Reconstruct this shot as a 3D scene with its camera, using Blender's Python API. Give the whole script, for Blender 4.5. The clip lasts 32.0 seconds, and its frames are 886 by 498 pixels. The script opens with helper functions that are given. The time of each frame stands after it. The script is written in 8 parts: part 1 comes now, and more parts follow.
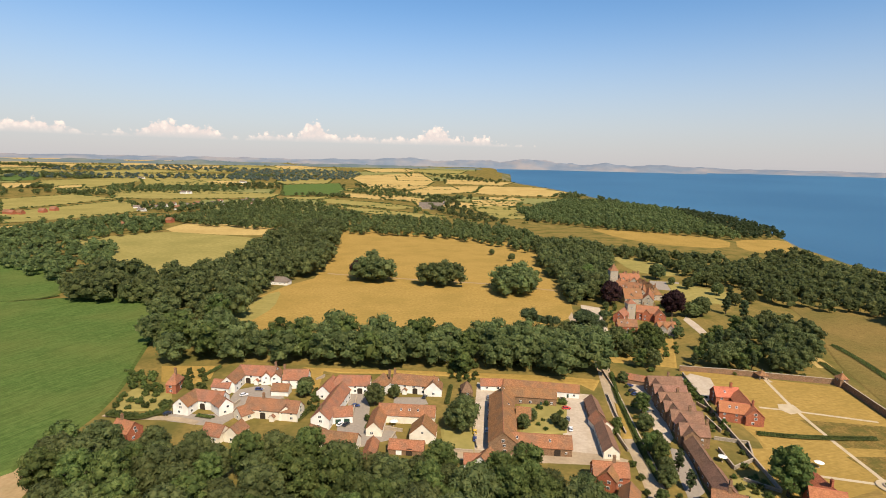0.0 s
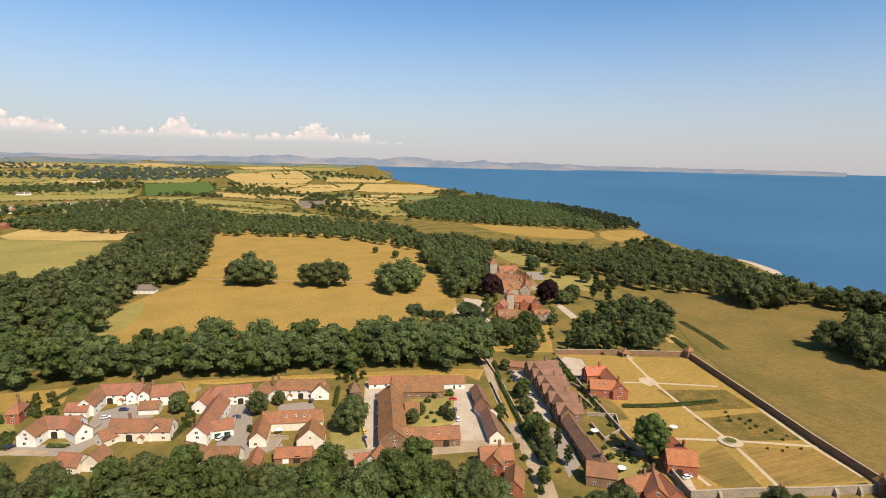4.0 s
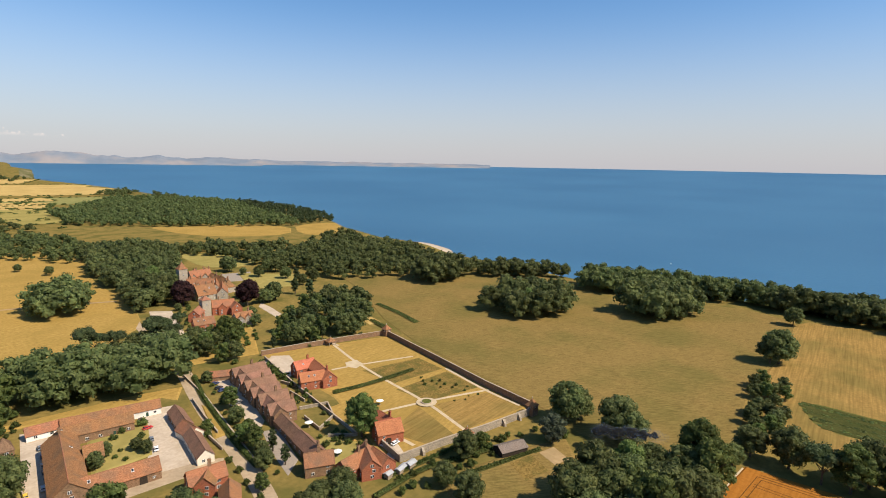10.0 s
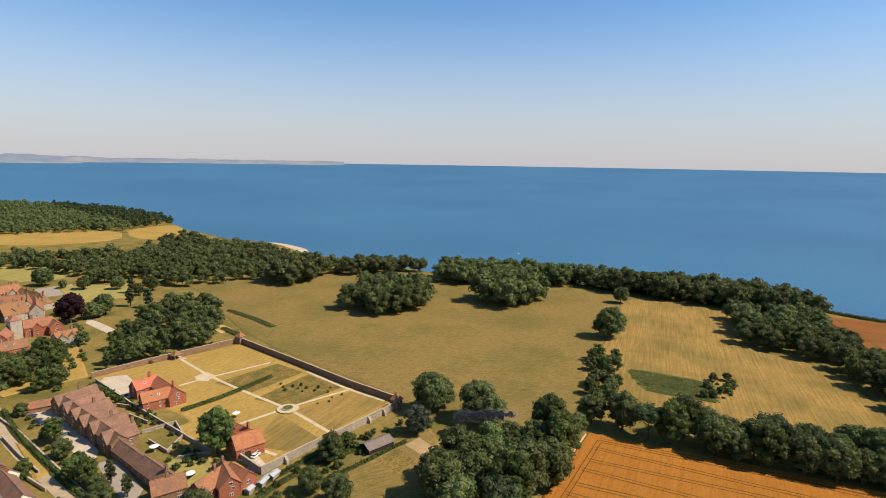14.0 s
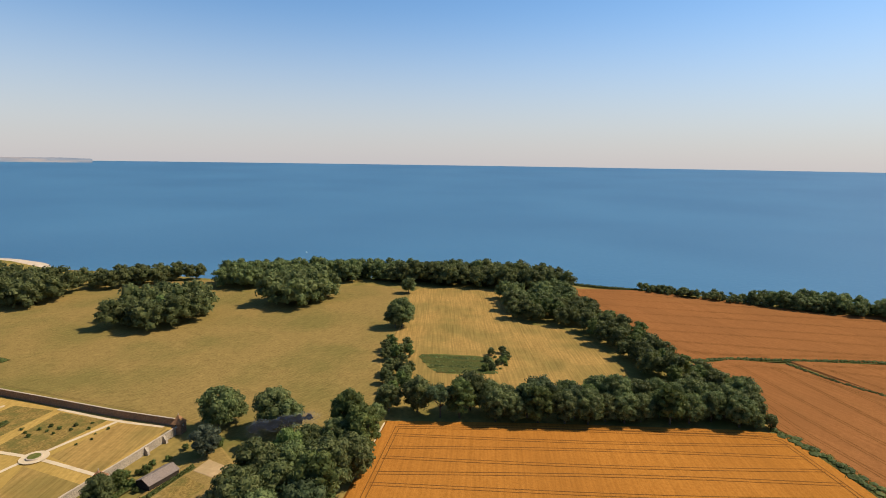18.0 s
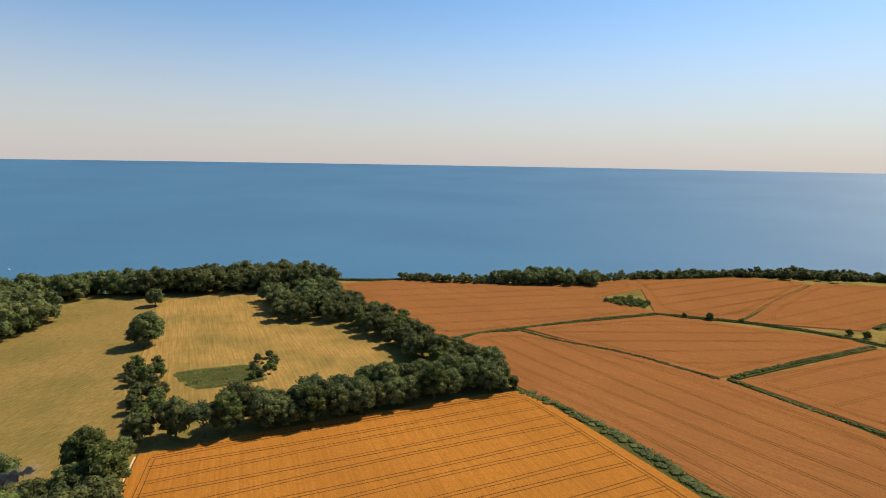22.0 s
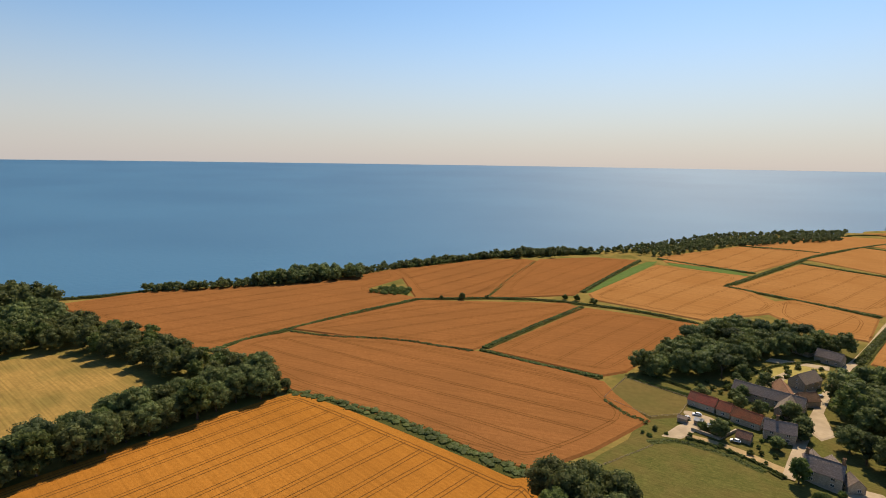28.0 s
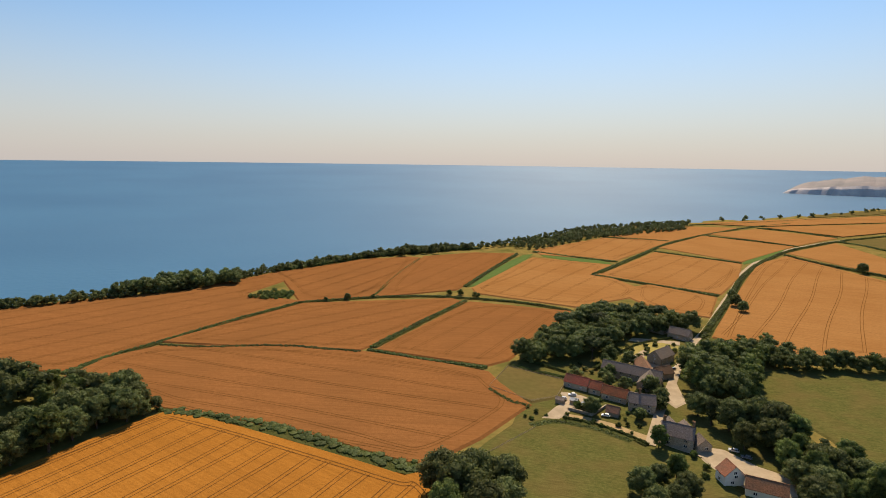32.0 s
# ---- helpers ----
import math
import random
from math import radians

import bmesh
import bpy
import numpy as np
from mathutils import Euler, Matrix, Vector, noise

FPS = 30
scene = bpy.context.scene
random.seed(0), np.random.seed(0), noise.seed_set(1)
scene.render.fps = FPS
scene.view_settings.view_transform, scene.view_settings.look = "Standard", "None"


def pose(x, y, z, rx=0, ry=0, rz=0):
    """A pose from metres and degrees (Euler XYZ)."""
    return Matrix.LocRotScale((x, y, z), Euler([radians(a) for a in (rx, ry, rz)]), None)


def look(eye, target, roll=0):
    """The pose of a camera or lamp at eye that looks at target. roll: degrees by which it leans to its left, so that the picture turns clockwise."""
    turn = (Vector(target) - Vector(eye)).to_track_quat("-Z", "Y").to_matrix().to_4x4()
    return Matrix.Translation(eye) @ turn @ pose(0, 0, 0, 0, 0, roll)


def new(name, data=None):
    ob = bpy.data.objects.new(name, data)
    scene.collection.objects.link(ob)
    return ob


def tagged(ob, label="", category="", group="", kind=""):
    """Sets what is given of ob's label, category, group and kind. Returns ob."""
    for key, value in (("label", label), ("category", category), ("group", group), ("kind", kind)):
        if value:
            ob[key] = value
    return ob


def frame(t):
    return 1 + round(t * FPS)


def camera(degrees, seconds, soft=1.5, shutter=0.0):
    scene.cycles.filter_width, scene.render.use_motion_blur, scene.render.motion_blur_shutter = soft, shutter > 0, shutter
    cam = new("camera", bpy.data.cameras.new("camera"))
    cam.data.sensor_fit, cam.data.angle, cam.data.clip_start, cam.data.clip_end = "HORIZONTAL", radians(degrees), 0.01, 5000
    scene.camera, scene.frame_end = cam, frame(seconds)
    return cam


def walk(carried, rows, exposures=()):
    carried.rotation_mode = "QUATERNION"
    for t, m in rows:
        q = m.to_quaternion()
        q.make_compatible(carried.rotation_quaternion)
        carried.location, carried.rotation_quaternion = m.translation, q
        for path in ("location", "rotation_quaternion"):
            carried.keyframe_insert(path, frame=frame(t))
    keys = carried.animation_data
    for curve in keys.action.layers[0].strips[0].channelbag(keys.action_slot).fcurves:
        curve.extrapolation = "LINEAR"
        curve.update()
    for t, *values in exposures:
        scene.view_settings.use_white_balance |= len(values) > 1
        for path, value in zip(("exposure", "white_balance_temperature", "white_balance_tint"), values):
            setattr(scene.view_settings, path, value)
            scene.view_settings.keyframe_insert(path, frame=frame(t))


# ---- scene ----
cam = camera(78.2, 32.0, 0.95)
# seconds, tilt, lean and turn in degrees: the drone hovers and pans
PATH = [
    (0.0, 80.86, -1.28, -1.35), (0.5, 80.86, -1.29, -2.47),
    (1.0, 80.86, -1.29, -3.86), (1.5, 80.86, -1.29, -5.09),
    (2.0, 80.86, -1.30, -6.34), (2.5, 80.86, -1.30, -7.82),
    (3.0, 80.86, -1.31, -9.67), (3.5, 80.86, -1.31, -11.64),
    (5.5, 80.93, -1.21, -21.08), (6.0, 80.95, -1.17, -24.13),
    (6.5, 80.94, -1.16, -27.24), (7.0, 80.93, -1.14, -30.41),
    (7.5, 80.93, -1.12, -33.49), (8.0, 80.93, -1.10, -36.35),
    (8.5, 80.94, -1.08, -39.03), (9.0, 80.96, -1.05, -41.38),
    (9.5, 80.97, -1.03, -43.36), (10.0, 80.98, -1.02, -45.10),
    (10.5, 80.98, -1.01, -46.88), (11.0, 80.97, -1.00, -48.56),
    (11.5, 80.96, -0.99, -50.44), (12.0, 80.95, -0.98, -52.32),
    (12.5, 80.93, -0.96, -54.20), (13.0, 80.92, -0.95, -56.08),
    (13.5, 80.90, -0.93, -58.05), (14.0, 80.89, -0.91, -60.16),
    (14.5, 80.88, -0.89, -62.40), (16.5, 80.91, -0.84, -73.61),
    (17.0, 80.90, -0.84, -76.67), (17.5, 80.90, -0.84, -79.69),
    (18.0, 80.90, -0.84, -82.41), (18.5, 80.90, -0.86, -85.01),
    (19.0, 80.90, -0.88, -87.80), (19.5, 80.90, -0.91, -91.09),
    (20.0, 80.90, -0.93, -94.42), (20.5, 80.90, -0.94, -97.59),
    (21.0, 80.90, -0.95, -100.69), (21.5, 80.91, -0.95, -103.92),
    (22.0, 80.91, -0.95, -107.25), (22.5, 80.91, -0.93, -110.58),
    (23.0, 80.91, -0.92, -113.71), (23.5, 80.90, -0.90, -116.61),
    (24.0, 80.89, -0.89, -118.99), (24.5, 80.88, -0.87, -120.99),
    (25.0, 80.88, -0.85, -122.76), (25.5, 80.88, -0.85, -124.26),
    (27.5, 80.86, -0.83, -130.31), (28.0, 80.86, -0.83, -132.02),
    (28.5, 80.86, -0.83, -133.64), (29.0, 80.86, -0.82, -135.21),
    (29.5, 80.86, -0.82, -136.93), (30.0, 80.86, -0.82, -138.84),
    (30.5, 80.85, -0.82, -140.64), (31.0, 80.85, -0.82, -142.23),
    (31.5, 80.86, -0.81, -143.41), (32.0, 80.87, -0.78, -144.31),
]
walk(cam, [(t, pose(0, 0, 120, a, b, c)) for t, a, b, c in PATH],
     exposures=[(0, 0.49, 6450, 10), (5, 0.47, 6350, 10), (13, 0.50, 6250, 10), (20, 0.50, 6650, 10), (27, 0.43, 6950, 10), (32, 0.41, 7000, 10)])

# ---- light ----
SUN_AZIMUTH, SUN_HEIGHT = radians(159), radians(49)
world = bpy.data.worlds.new("sky")
scene.world = world
world.use_nodes = True
wn = world.node_tree.nodes
sky = wn.new("ShaderNodeTexSky")
sky.sky_type, sky.sun_disc = "NISHITA", False
sky.sun_elevation, sky.sun_rotation = SUN_HEIGHT, SUN_AZIMUTH
sky.altitude, sky.air_density, sky.dust_density, sky.ozone_density = 200, 1.0, 0.35, 2.5
# summer haze whitens the sky towards the horizon
wl = world.node_tree.links
richer = wn.new("ShaderNodeHueSaturation")
richer.inputs["Saturation"].default_value = 1.18
wl.new(sky.outputs[0], richer.inputs["Color"])
place = wn.new("ShaderNodeTexCoord")
height = wn.new("ShaderNodeSeparateXYZ")
wl.new(place.outputs["Generated"], height.inputs[0])
haze = wn.new("ShaderNodeMapRange")
haze.interpolation_type = "SMOOTHSTEP"
for i, v in enumerate((-0.02, 0.28, 0.88, 0.0)):
    haze.inputs[1 + i].default_value = v
wl.new(height.outputs["Z"], haze.inputs[0])
blend = wn.new("ShaderNodeMix")
blend.data_type = "RGBA"
blend.inputs[7].default_value = (3.85, 3.68, 3.9, 1)
wl.new(haze.outputs[0], blend.inputs[0])
wl.new(richer.outputs[0], blend.inputs[6])
wl.new(blend.outputs[2], wn["Background"].inputs[0])
wn["Background"].inputs[1].default_value = 0.101
lamp = bpy.data.lights.new("sun", "SUN")
lamp.energy, lamp.angle, lamp.color = 4.6, radians(0.53), (1.0, 0.87, 0.68)
sun = new("sun", lamp)
sun.matrix_world = look((300 * math.sin(SUN_AZIMUTH), 300 * math.cos(SUN_AZIMUTH), 300 * math.tan(SUN_HEIGHT)), (0, 0, 0))

# ---- materials ----


def material(name, colors, size=1.0, rough=0.85, bump=0.3, detail=6.0, stain=None, stain_size=12.0, stain_amount=0.5, per=None,
             spread=0.25, metal=0.0, stripes=None, bump_size=None, specular=0.0, streak=None):
    """Noise between the given colours at a size in metres, blotches of a stain colour at a larger one, fine relief.
    per: 'object' or 'island' varies the brightness from piece to piece. stripes: (spacing, turn, strength) rows across the ground."""
    m = bpy.data.materials.new(name)
    m.use_nodes = True
    n, l = m.node_tree.nodes, m.node_tree.links
    b = n["Principled BSDF"]
    b.inputs["Roughness"].default_value, b.inputs["Metallic"].default_value = rough, metal
    b.inputs["Specular IOR Level"].default_value = specular
    geo = n.new("ShaderNodeNewGeometry")
    grain = n.new("ShaderNodeTexNoise")
    grain.inputs["Scale"].default_value, grain.inputs["Detail"].default_value = 1 / size, detail
    l.new(geo.outputs["Position"], grain.inputs["Vector"])
    ramp = n.new("ShaderNodeValToRGB")
    while len(ramp.color_ramp.elements) < len(colors):
        ramp.color_ramp.elements.new(0.5)
    for i, c in enumerate(colors):
        ramp.color_ramp.elements[i].position = 0.3 + 0.4 * i / max(1, len(colors) - 1)
        ramp.color_ramp.elements[i].color = (*c, 1)
    l.new(grain.outputs["Fac"], ramp.inputs[0])
    color = ramp.outputs[0]

    def mix(fac, a, c, kind="MIX"):
        x = n.new("ShaderNodeMix")
        x.data_type, x.blend_type = "RGBA", kind
        if isinstance(fac, float):
            x.inputs[0].default_value = fac
        else:
            l.new(fac, x.inputs[0])
        for sock, v in ((x.inputs[6], a), (x.inputs[7], c)):
            if isinstance(v, tuple):
                sock.default_value = (*v, 1)
            else:
                l.new(v, sock)
        return x.outputs[2]

    def remap(v, a, c, d, e):
        x = n.new("ShaderNodeMapRange")
        l.new(v, x.inputs[0])
        for i, q in enumerate((a, c, d, e)):
            x.inputs[1 + i].default_value = q
        return x.outputs[0]

    if stain:
        blot = n.new("ShaderNodeTexNoise")
        blot.inputs["Scale"].default_value, blot.inputs["Detail"].default_value = 1 / stain_size, 5
        l.new(geo.outputs["Position"], blot.inputs["Vector"])
        color = mix(remap(blot.outputs["Fac"], 0.42, 0.66, 0, stain_amount), color, stain)
    if stripes:
        spacing, turn, strength = stripes
        turned = n.new("ShaderNodeMapping")
        turned.inputs["Rotation"].default_value = (0, 0, radians(turn))
        l.new(geo.outputs["Position"], turned.inputs[0])
        rows = n.new("ShaderNodeTexWave")
        rows.inputs["Scale"].default_value = 0.314 / spacing
        rows.inputs["Distortion"].default_value, rows.inputs["Detail"].default_value = 3.0, 3
        rows.inputs["Detail Scale"].default_value = 0.4
        l.new(turned.outputs[0], rows.inputs[0])
        dark = mix(1.0, color, (1 - strength, 1 - strength, 1 - strength), "MULTIPLY")
        color = mix(rows.outputs["Fac"], color, dark)
    if streak:
        turn, across, along, strength = streak
        turned = n.new("ShaderNodeMapping")
        turned.vector_type = "TEXTURE"
        turned.inputs["Rotation"].default_value, turned.inputs["Scale"].default_value = (0, 0, radians(turn)), (along, across, 4 if along > 5 else across)
        l.new(geo.outputs["Position"], turned.inputs[0])
        fibre = n.new("ShaderNodeTexNoise")
        fibre.inputs["Scale"].default_value, fibre.inputs["Detail"].default_value = 1.0, 5
        l.new(turned.outputs[0], fibre.inputs["Vector"])
        grey = mix(remap(fibre.outputs["Fac"], 0.35, 0.65, 0, 1), (1 - strength,) * 3, (1 + strength * 0.6,) * 3)
        color = mix(1.0, color, grey, "MULTIPLY")
    if per:
        if per == "island":
            v = geo.outputs["Random Per Island"]
        else:
            v = n.new("ShaderNodeObjectInfo").outputs["Random"]
        hsv = n.new("ShaderNodeHueSaturation")
        l.new(color, hsv.inputs["Color"])
        l.new(remap(v, 0, 1, 1 - spread, 1 + spread), hsv.inputs["Value"])
        l.new(remap(v, 0, 1, 0.5 + 0.02 * spread / 0.25, 0.5 - 0.02 * spread / 0.25), hsv.inputs["Hue"])
        color = hsv.outputs[0]
    l.new(color, b.inputs["Base Color"])
    if bump:
        fine = n.new("ShaderNodeTexNoise")
        fine.inputs["Scale"].default_value, fine.inputs["Detail"].default_value = 1 / (bump_size or size * 0.4), 4
        l.new(geo.outputs["Position"], fine.inputs["Vector"])
        bp = n.new("ShaderNodeBump")
        bp.inputs["Strength"].default_value, bp.inputs["Distance"].default_value = bump, 0.3
        l.new(fine.outputs["Fac"], bp.inputs["Height"])
        l.new(bp.outputs[0], b.inputs["Normal"])
    return m


def leaf_material(name, dark, light, spread=0.28):
    m = material(name, [dark, light], size=2.2, rough=0.6, bump=0.0, per="island", spread=spread * 0.85, specular=0.12)
    n, l = m.node_tree.nodes, m.node_tree.links
    b = n["Principled BSDF"]
    base = b.inputs["Base Color"].links[0].from_socket
    hsv = n.new("ShaderNodeHueSaturation")
    info = n.new("ShaderNodeObjectInfo")
    rng = n.new("ShaderNodeMapRange")
    rng.inputs[3].default_value, rng.inputs[4].default_value = 0.78, 1.22
    l.new(info.outputs["Random"], rng.inputs[0])
    l.new(rng.outputs[0], hsv.inputs["Value"])
    hue = n.new("ShaderNodeMapRange")
    hue.inputs[3].default_value, hue.inputs[4].default_value = 0.485, 0.512
    l.new(info.outputs["Random"], hue.inputs[0])
    l.new(hue.outputs[0], hsv.inputs["Hue"])
    l.new(base, hsv.inputs["Color"])
    stand = n.new("ShaderNodeTexNoise")
    stand.inputs["Scale"].default_value, stand.inputs["Detail"].default_value = 0.085, 1.0
    l.new(n["Geometry"].outputs["Position"], stand.inputs["Vector"])
    vary = n.new("ShaderNodeMapRange")
    for i, v in enumerate((0.3, 0.7, 0.72, 1.32)):
        vary.inputs[1 + i].default_value = v
    l.new(stand.outputs["Fac"], vary.inputs[0])
    tone = n.new("ShaderNodeHueSaturation")
    l.new(hsv.outputs[0], tone.inputs["Color"])
    l.new(vary.outputs[0], tone.inputs["Value"])
    l.new(tone.outputs[0], b.inputs["Base Color"])
    # thin leaves let some light through
    glow = n.new("ShaderNodeBsdfTranslucent")
    l.new(tone.outputs[0], glow.inputs["Color"])
    both = n.new("ShaderNodeMixShader")
    both.inputs[0].default_value = 0.46
    l.new(b.outputs[0], both.inputs[1])
    l.new(glow.outputs[0], both.inputs[2])
    l.new(both.outputs[0], n["Material Output"].inputs["Surface"])
    return m


M_GROUND = material("dry_grass", [(0.165, 0.122, 0.036), (0.255, 0.178, 0.054)], 2.5, stain=(0.105, 0.098, 0.027), stain_size=22, stain_amount=0.9)
M_PARK = material("parched_parkland", [(0.30, 0.19, 0.050), (0.41, 0.262, 0.074)], 2.2, stain=(0.27, 0.18, 0.046), stain_size=34, stain_amount=0.6, streak=(15, 0.9, 9, 0.10))
M_LONGGRASS = material("long_brown_grass", [(0.125, 0.085, 0.025), (0.285, 0.185, 0.055)], 0.9, stain=(0.10, 0.095, 0.026), stain_size=7, stain_amount=0.85, bump=0.8)
M_HAY = material("mown_hay_meadow", [(0.182, 0.124, 0.040), (0.258, 0.174, 0.057)], 1.0, stain=(0.150, 0.122, 0.036), stain_size=45, stain_amount=0.8, bump=0.5, streak=(-35, 0.5, 6, 0.26))
M_STUBBLE = material("pale_cut_meadow", [(0.25, 0.155, 0.046), (0.33, 0.205, 0.064)], 1.8, stain=(0.17, 0.128, 0.038), stain_size=30, stain_amount=0.8, streak=(8, 1.1, 30, 0.20))
M_WHEAT = material("ripe_wheat", [(0.305, 0.120, 0.020), (0.372, 0.153, 0.028)], 1.2, stain=(0.27, 0.108, 0.02), stain_size=60, stain_amount=0.6, bump=0.6, bump_size=0.5, streak=(3, 1.0, 40, 0.10))
M_WHEAT2 = material("ripe_barley", [(0.208, 0.086, 0.028), (0.252, 0.107, 0.036)], 1.5, stain=(0.205, 0.088, 0.03), stain_size=55, stain_amount=0.7, bump=0.6, bump_size=0.5, streak=(30, 1.2, 40, 0.10))
M_WHEAT3 = material("pale_ripe_wheat", [(0.276, 0.129, 0.042), (0.340, 0.163, 0.056)], 1.5, stain=(0.27, 0.122, 0.038), stain_size=55, stain_amount=0.7, bump=0.6, bump_size=0.5, streak=(10, 1.2, 40, 0.10))
M_STRAW = material("pale_straw_field", [(0.44, 0.30, 0.105), (0.54, 0.38, 0.14)], 6, stain=(0.36, 0.24, 0.08), stain_size=60, stripes=(9, 30, 0.10))
M_TRACK = material("crushed_wheel_track", [(0.115, 0.050, 0.014), (0.165, 0.074, 0.021)], 1.0)
M_MAIZE = material("green_maize", [(0.068, 0.110, 0.026), (0.105, 0.148, 0.038)], 2.2, stain=(0.13, 0.145, 0.04), stain_size=50, stain_amount=0.6, bump=1.0, bump_size=0.9, streak=(62, 0.8, 16, 0.20))
M_PASTURE = material("yellowing_pasture", [(0.255, 0.208, 0.064), (0.335, 0.268, 0.086)], 5, stain=(0.195, 0.17, 0.05), stain_size=60)
M_GREEN = material("fresh_green_crop", [(0.075, 0.115, 0.032), (0.105, 0.150, 0.044)], 4, stain=(0.10, 0.13, 0.03), stain_size=40)
M_LAWN = material("green_meadow", [(0.078, 0.080, 0.022), (0.125, 0.115, 0.034)], 1.1, stain=(0.135, 0.098, 0.034), stain_size=17, stain_amount=0.7, bump=0.6, streak=(20, 0.6, 6, 0.2))
M_VERGE = material("rank_hedge_bank", [(0.040, 0.050, 0.015), (0.082, 0.084, 0.026)], 0.9, stain=(0.105, 0.092, 0.03), stain_size=9, stain_amount=0.45, bump=1.0)
M_BROWN = material("fallow_field", [(0.115, 0.085, 0.03), (0.15, 0.11, 0.038)], 3, stain=(0.10, 0.09, 0.028), stain_size=20)
M_BRAMBLE = material("bramble_green", [(0.065, 0.080, 0.02), (0.125, 0.13, 0.034)], 1.2, stain=(0.16, 0.125, 0.04), stain_size=7, stain_amount=0.6, bump=1.0)
M_GRAVEL = material("pale_gravel", [(0.44, 0.35, 0.255), (0.54, 0.44, 0.33)], 1.5, stain=(0.35, 0.27, 0.185), stain_size=8)
M_ROAD = material("dusty_tarmac", [(0.35, 0.26, 0.165), (0.44, 0.335, 0.22)], 1.5, stain=(0.26, 0.195, 0.12), stain_size=7)
M_CONCRETE = material("worn_farm_concrete", [(0.36, 0.275, 0.18), (0.45, 0.35, 0.24)], 1.5, stain=(0.25, 0.19, 0.12), stain_size=6)
M_TARMAC = material("grey_tarmac", [(0.26, 0.215, 0.17), (0.33, 0.275, 0.22)], 1.2, stain=(0.31, 0.26, 0.20), stain_size=6)
M_EARTH = material("bare_earth", [(0.33, 0.22, 0.11), (0.42, 0.29, 0.15)], 2, stain=(0.25, 0.19, 0.09), stain_size=10)
M_CLIFF = material("scrubby_cliff", [(0.06, 0.07, 0.02), (0.13, 0.12, 0.045)], 5, stain=(0.34, 0.27, 0.17), stain_size=90, stain_amount=0.5)
M_BEACH = material("pale_shingle", [(0.44, 0.34, 0.21), (0.54, 0.43, 0.28)], 5)
# haze is mixed into the colours of the far hills and ridge woods
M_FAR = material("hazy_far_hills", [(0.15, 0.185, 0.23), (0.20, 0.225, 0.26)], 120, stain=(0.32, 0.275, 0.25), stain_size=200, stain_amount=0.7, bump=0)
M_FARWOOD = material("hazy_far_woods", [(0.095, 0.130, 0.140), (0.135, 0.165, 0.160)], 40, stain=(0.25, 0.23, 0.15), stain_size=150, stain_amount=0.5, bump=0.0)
M_BARK = material("bark", [(0.07, 0.05, 0.035), (0.13, 0.10, 0.07)], 0.4)
L_OAK = leaf_material("oak_leaves", (0.088, 0.108, 0.037), (0.152, 0.174, 0.062))
L_LIME = leaf_material("lime_leaves", (0.088, 0.122, 0.033), (0.150, 0.188, 0.055))
L_PINE = leaf_material("pine_needles", (0.052, 0.072, 0.030), (0.088, 0.110, 0.044))
L_BEECH = leaf_material("copper_leaves", (0.038, 0.018, 0.018), (0.065, 0.032, 0.028))
L_HEDGE = leaf_material("hedge_leaves", (0.072, 0.095, 0.024), (0.122, 0.148, 0.042))
# separate leaf tone for the far woods, set to stand in for haze
L_FARWOOD = leaf_material("far_wood_leaves", (0.084, 0.106, 0.036), (0.142, 0.168, 0.058))
# blue-grey leaf colour stands in for haze over the most distant woods
L_FAR = leaf_material("haze_tinted_far_leaves", (0.078, 0.108, 0.084), (0.120, 0.150, 0.115), 0.15)
L_SILVER = leaf_material("silver_leaves", (0.07, 0.09, 0.055), (0.12, 0.14, 0.085))

m = bpy.data.materials.new("sea_water")
m.use_nodes = True
n, l = m.node_tree.nodes, m.node_tree.links
b = n["Principled BSDF"]
b.inputs["Roughness"].default_value, b.inputs["IOR"].default_value = 0.46, 1.22
g = n.new("ShaderNodeNewGeometry")
big = n.new("ShaderNodeTexNoise")
big.inputs["Scale"].default_value = 0.0016
ramp = n.new("ShaderNodeValToRGB")
ramp.color_ramp.elements[0].color, ramp.color_ramp.elements[1].color = (0.037, 0.114, 0.204, 1), (0.047, 0.136, 0.232, 1)
ramp.color_ramp.elements[0].position, ramp.color_ramp.elements[1].position = 0.35, 0.65
wave = n.new("ShaderNodeTexNoise")
wave.inputs["Scale"].default_value, wave.inputs["Detail"].default_value = 0.12, 6
bp = n.new("ShaderNodeBump")
bp.inputs["Strength"].default_value, bp.inputs["Distance"].default_value = 0.35, 1.0
for a, c in ((g.outputs["Position"], big.inputs["Vector"]), (big.outputs["Fac"], ramp.inputs[0]), (ramp.outputs[0], b.inputs["Base Color"]),
             (g.outputs["Position"], wave.inputs["Vector"]), (wave.outputs["Fac"], bp.inputs["Height"]), (bp.outputs[0], b.inputs["Normal"])):
    l.new(a, c)
M_SEA = m

# ---- shaping helpers ----


def part(name, bm, mat, parent=None, label="", at=None):
    """One mesh object from a bmesh, under a parent if given."""
    me = bpy.data.meshes.new(name)
    bm.to_mesh(me)
    bm.free()
    for one in (mat if isinstance(mat, (list, tuple)) else [mat]):
        me.materials.append(one)
    ob = new(name, me)
    if at is not None:
        ob.matrix_basis = at
    ob.parent = parent
    return tagged(ob, label)


def from_arrays(name, verts, faces, mat, parent=None):
    me = bpy.data.meshes.new(name)
    me.from_pydata(verts, [], faces)
    me.materials.append(mat)
    ob = new(name, me)
    ob.parent = parent
    return ob


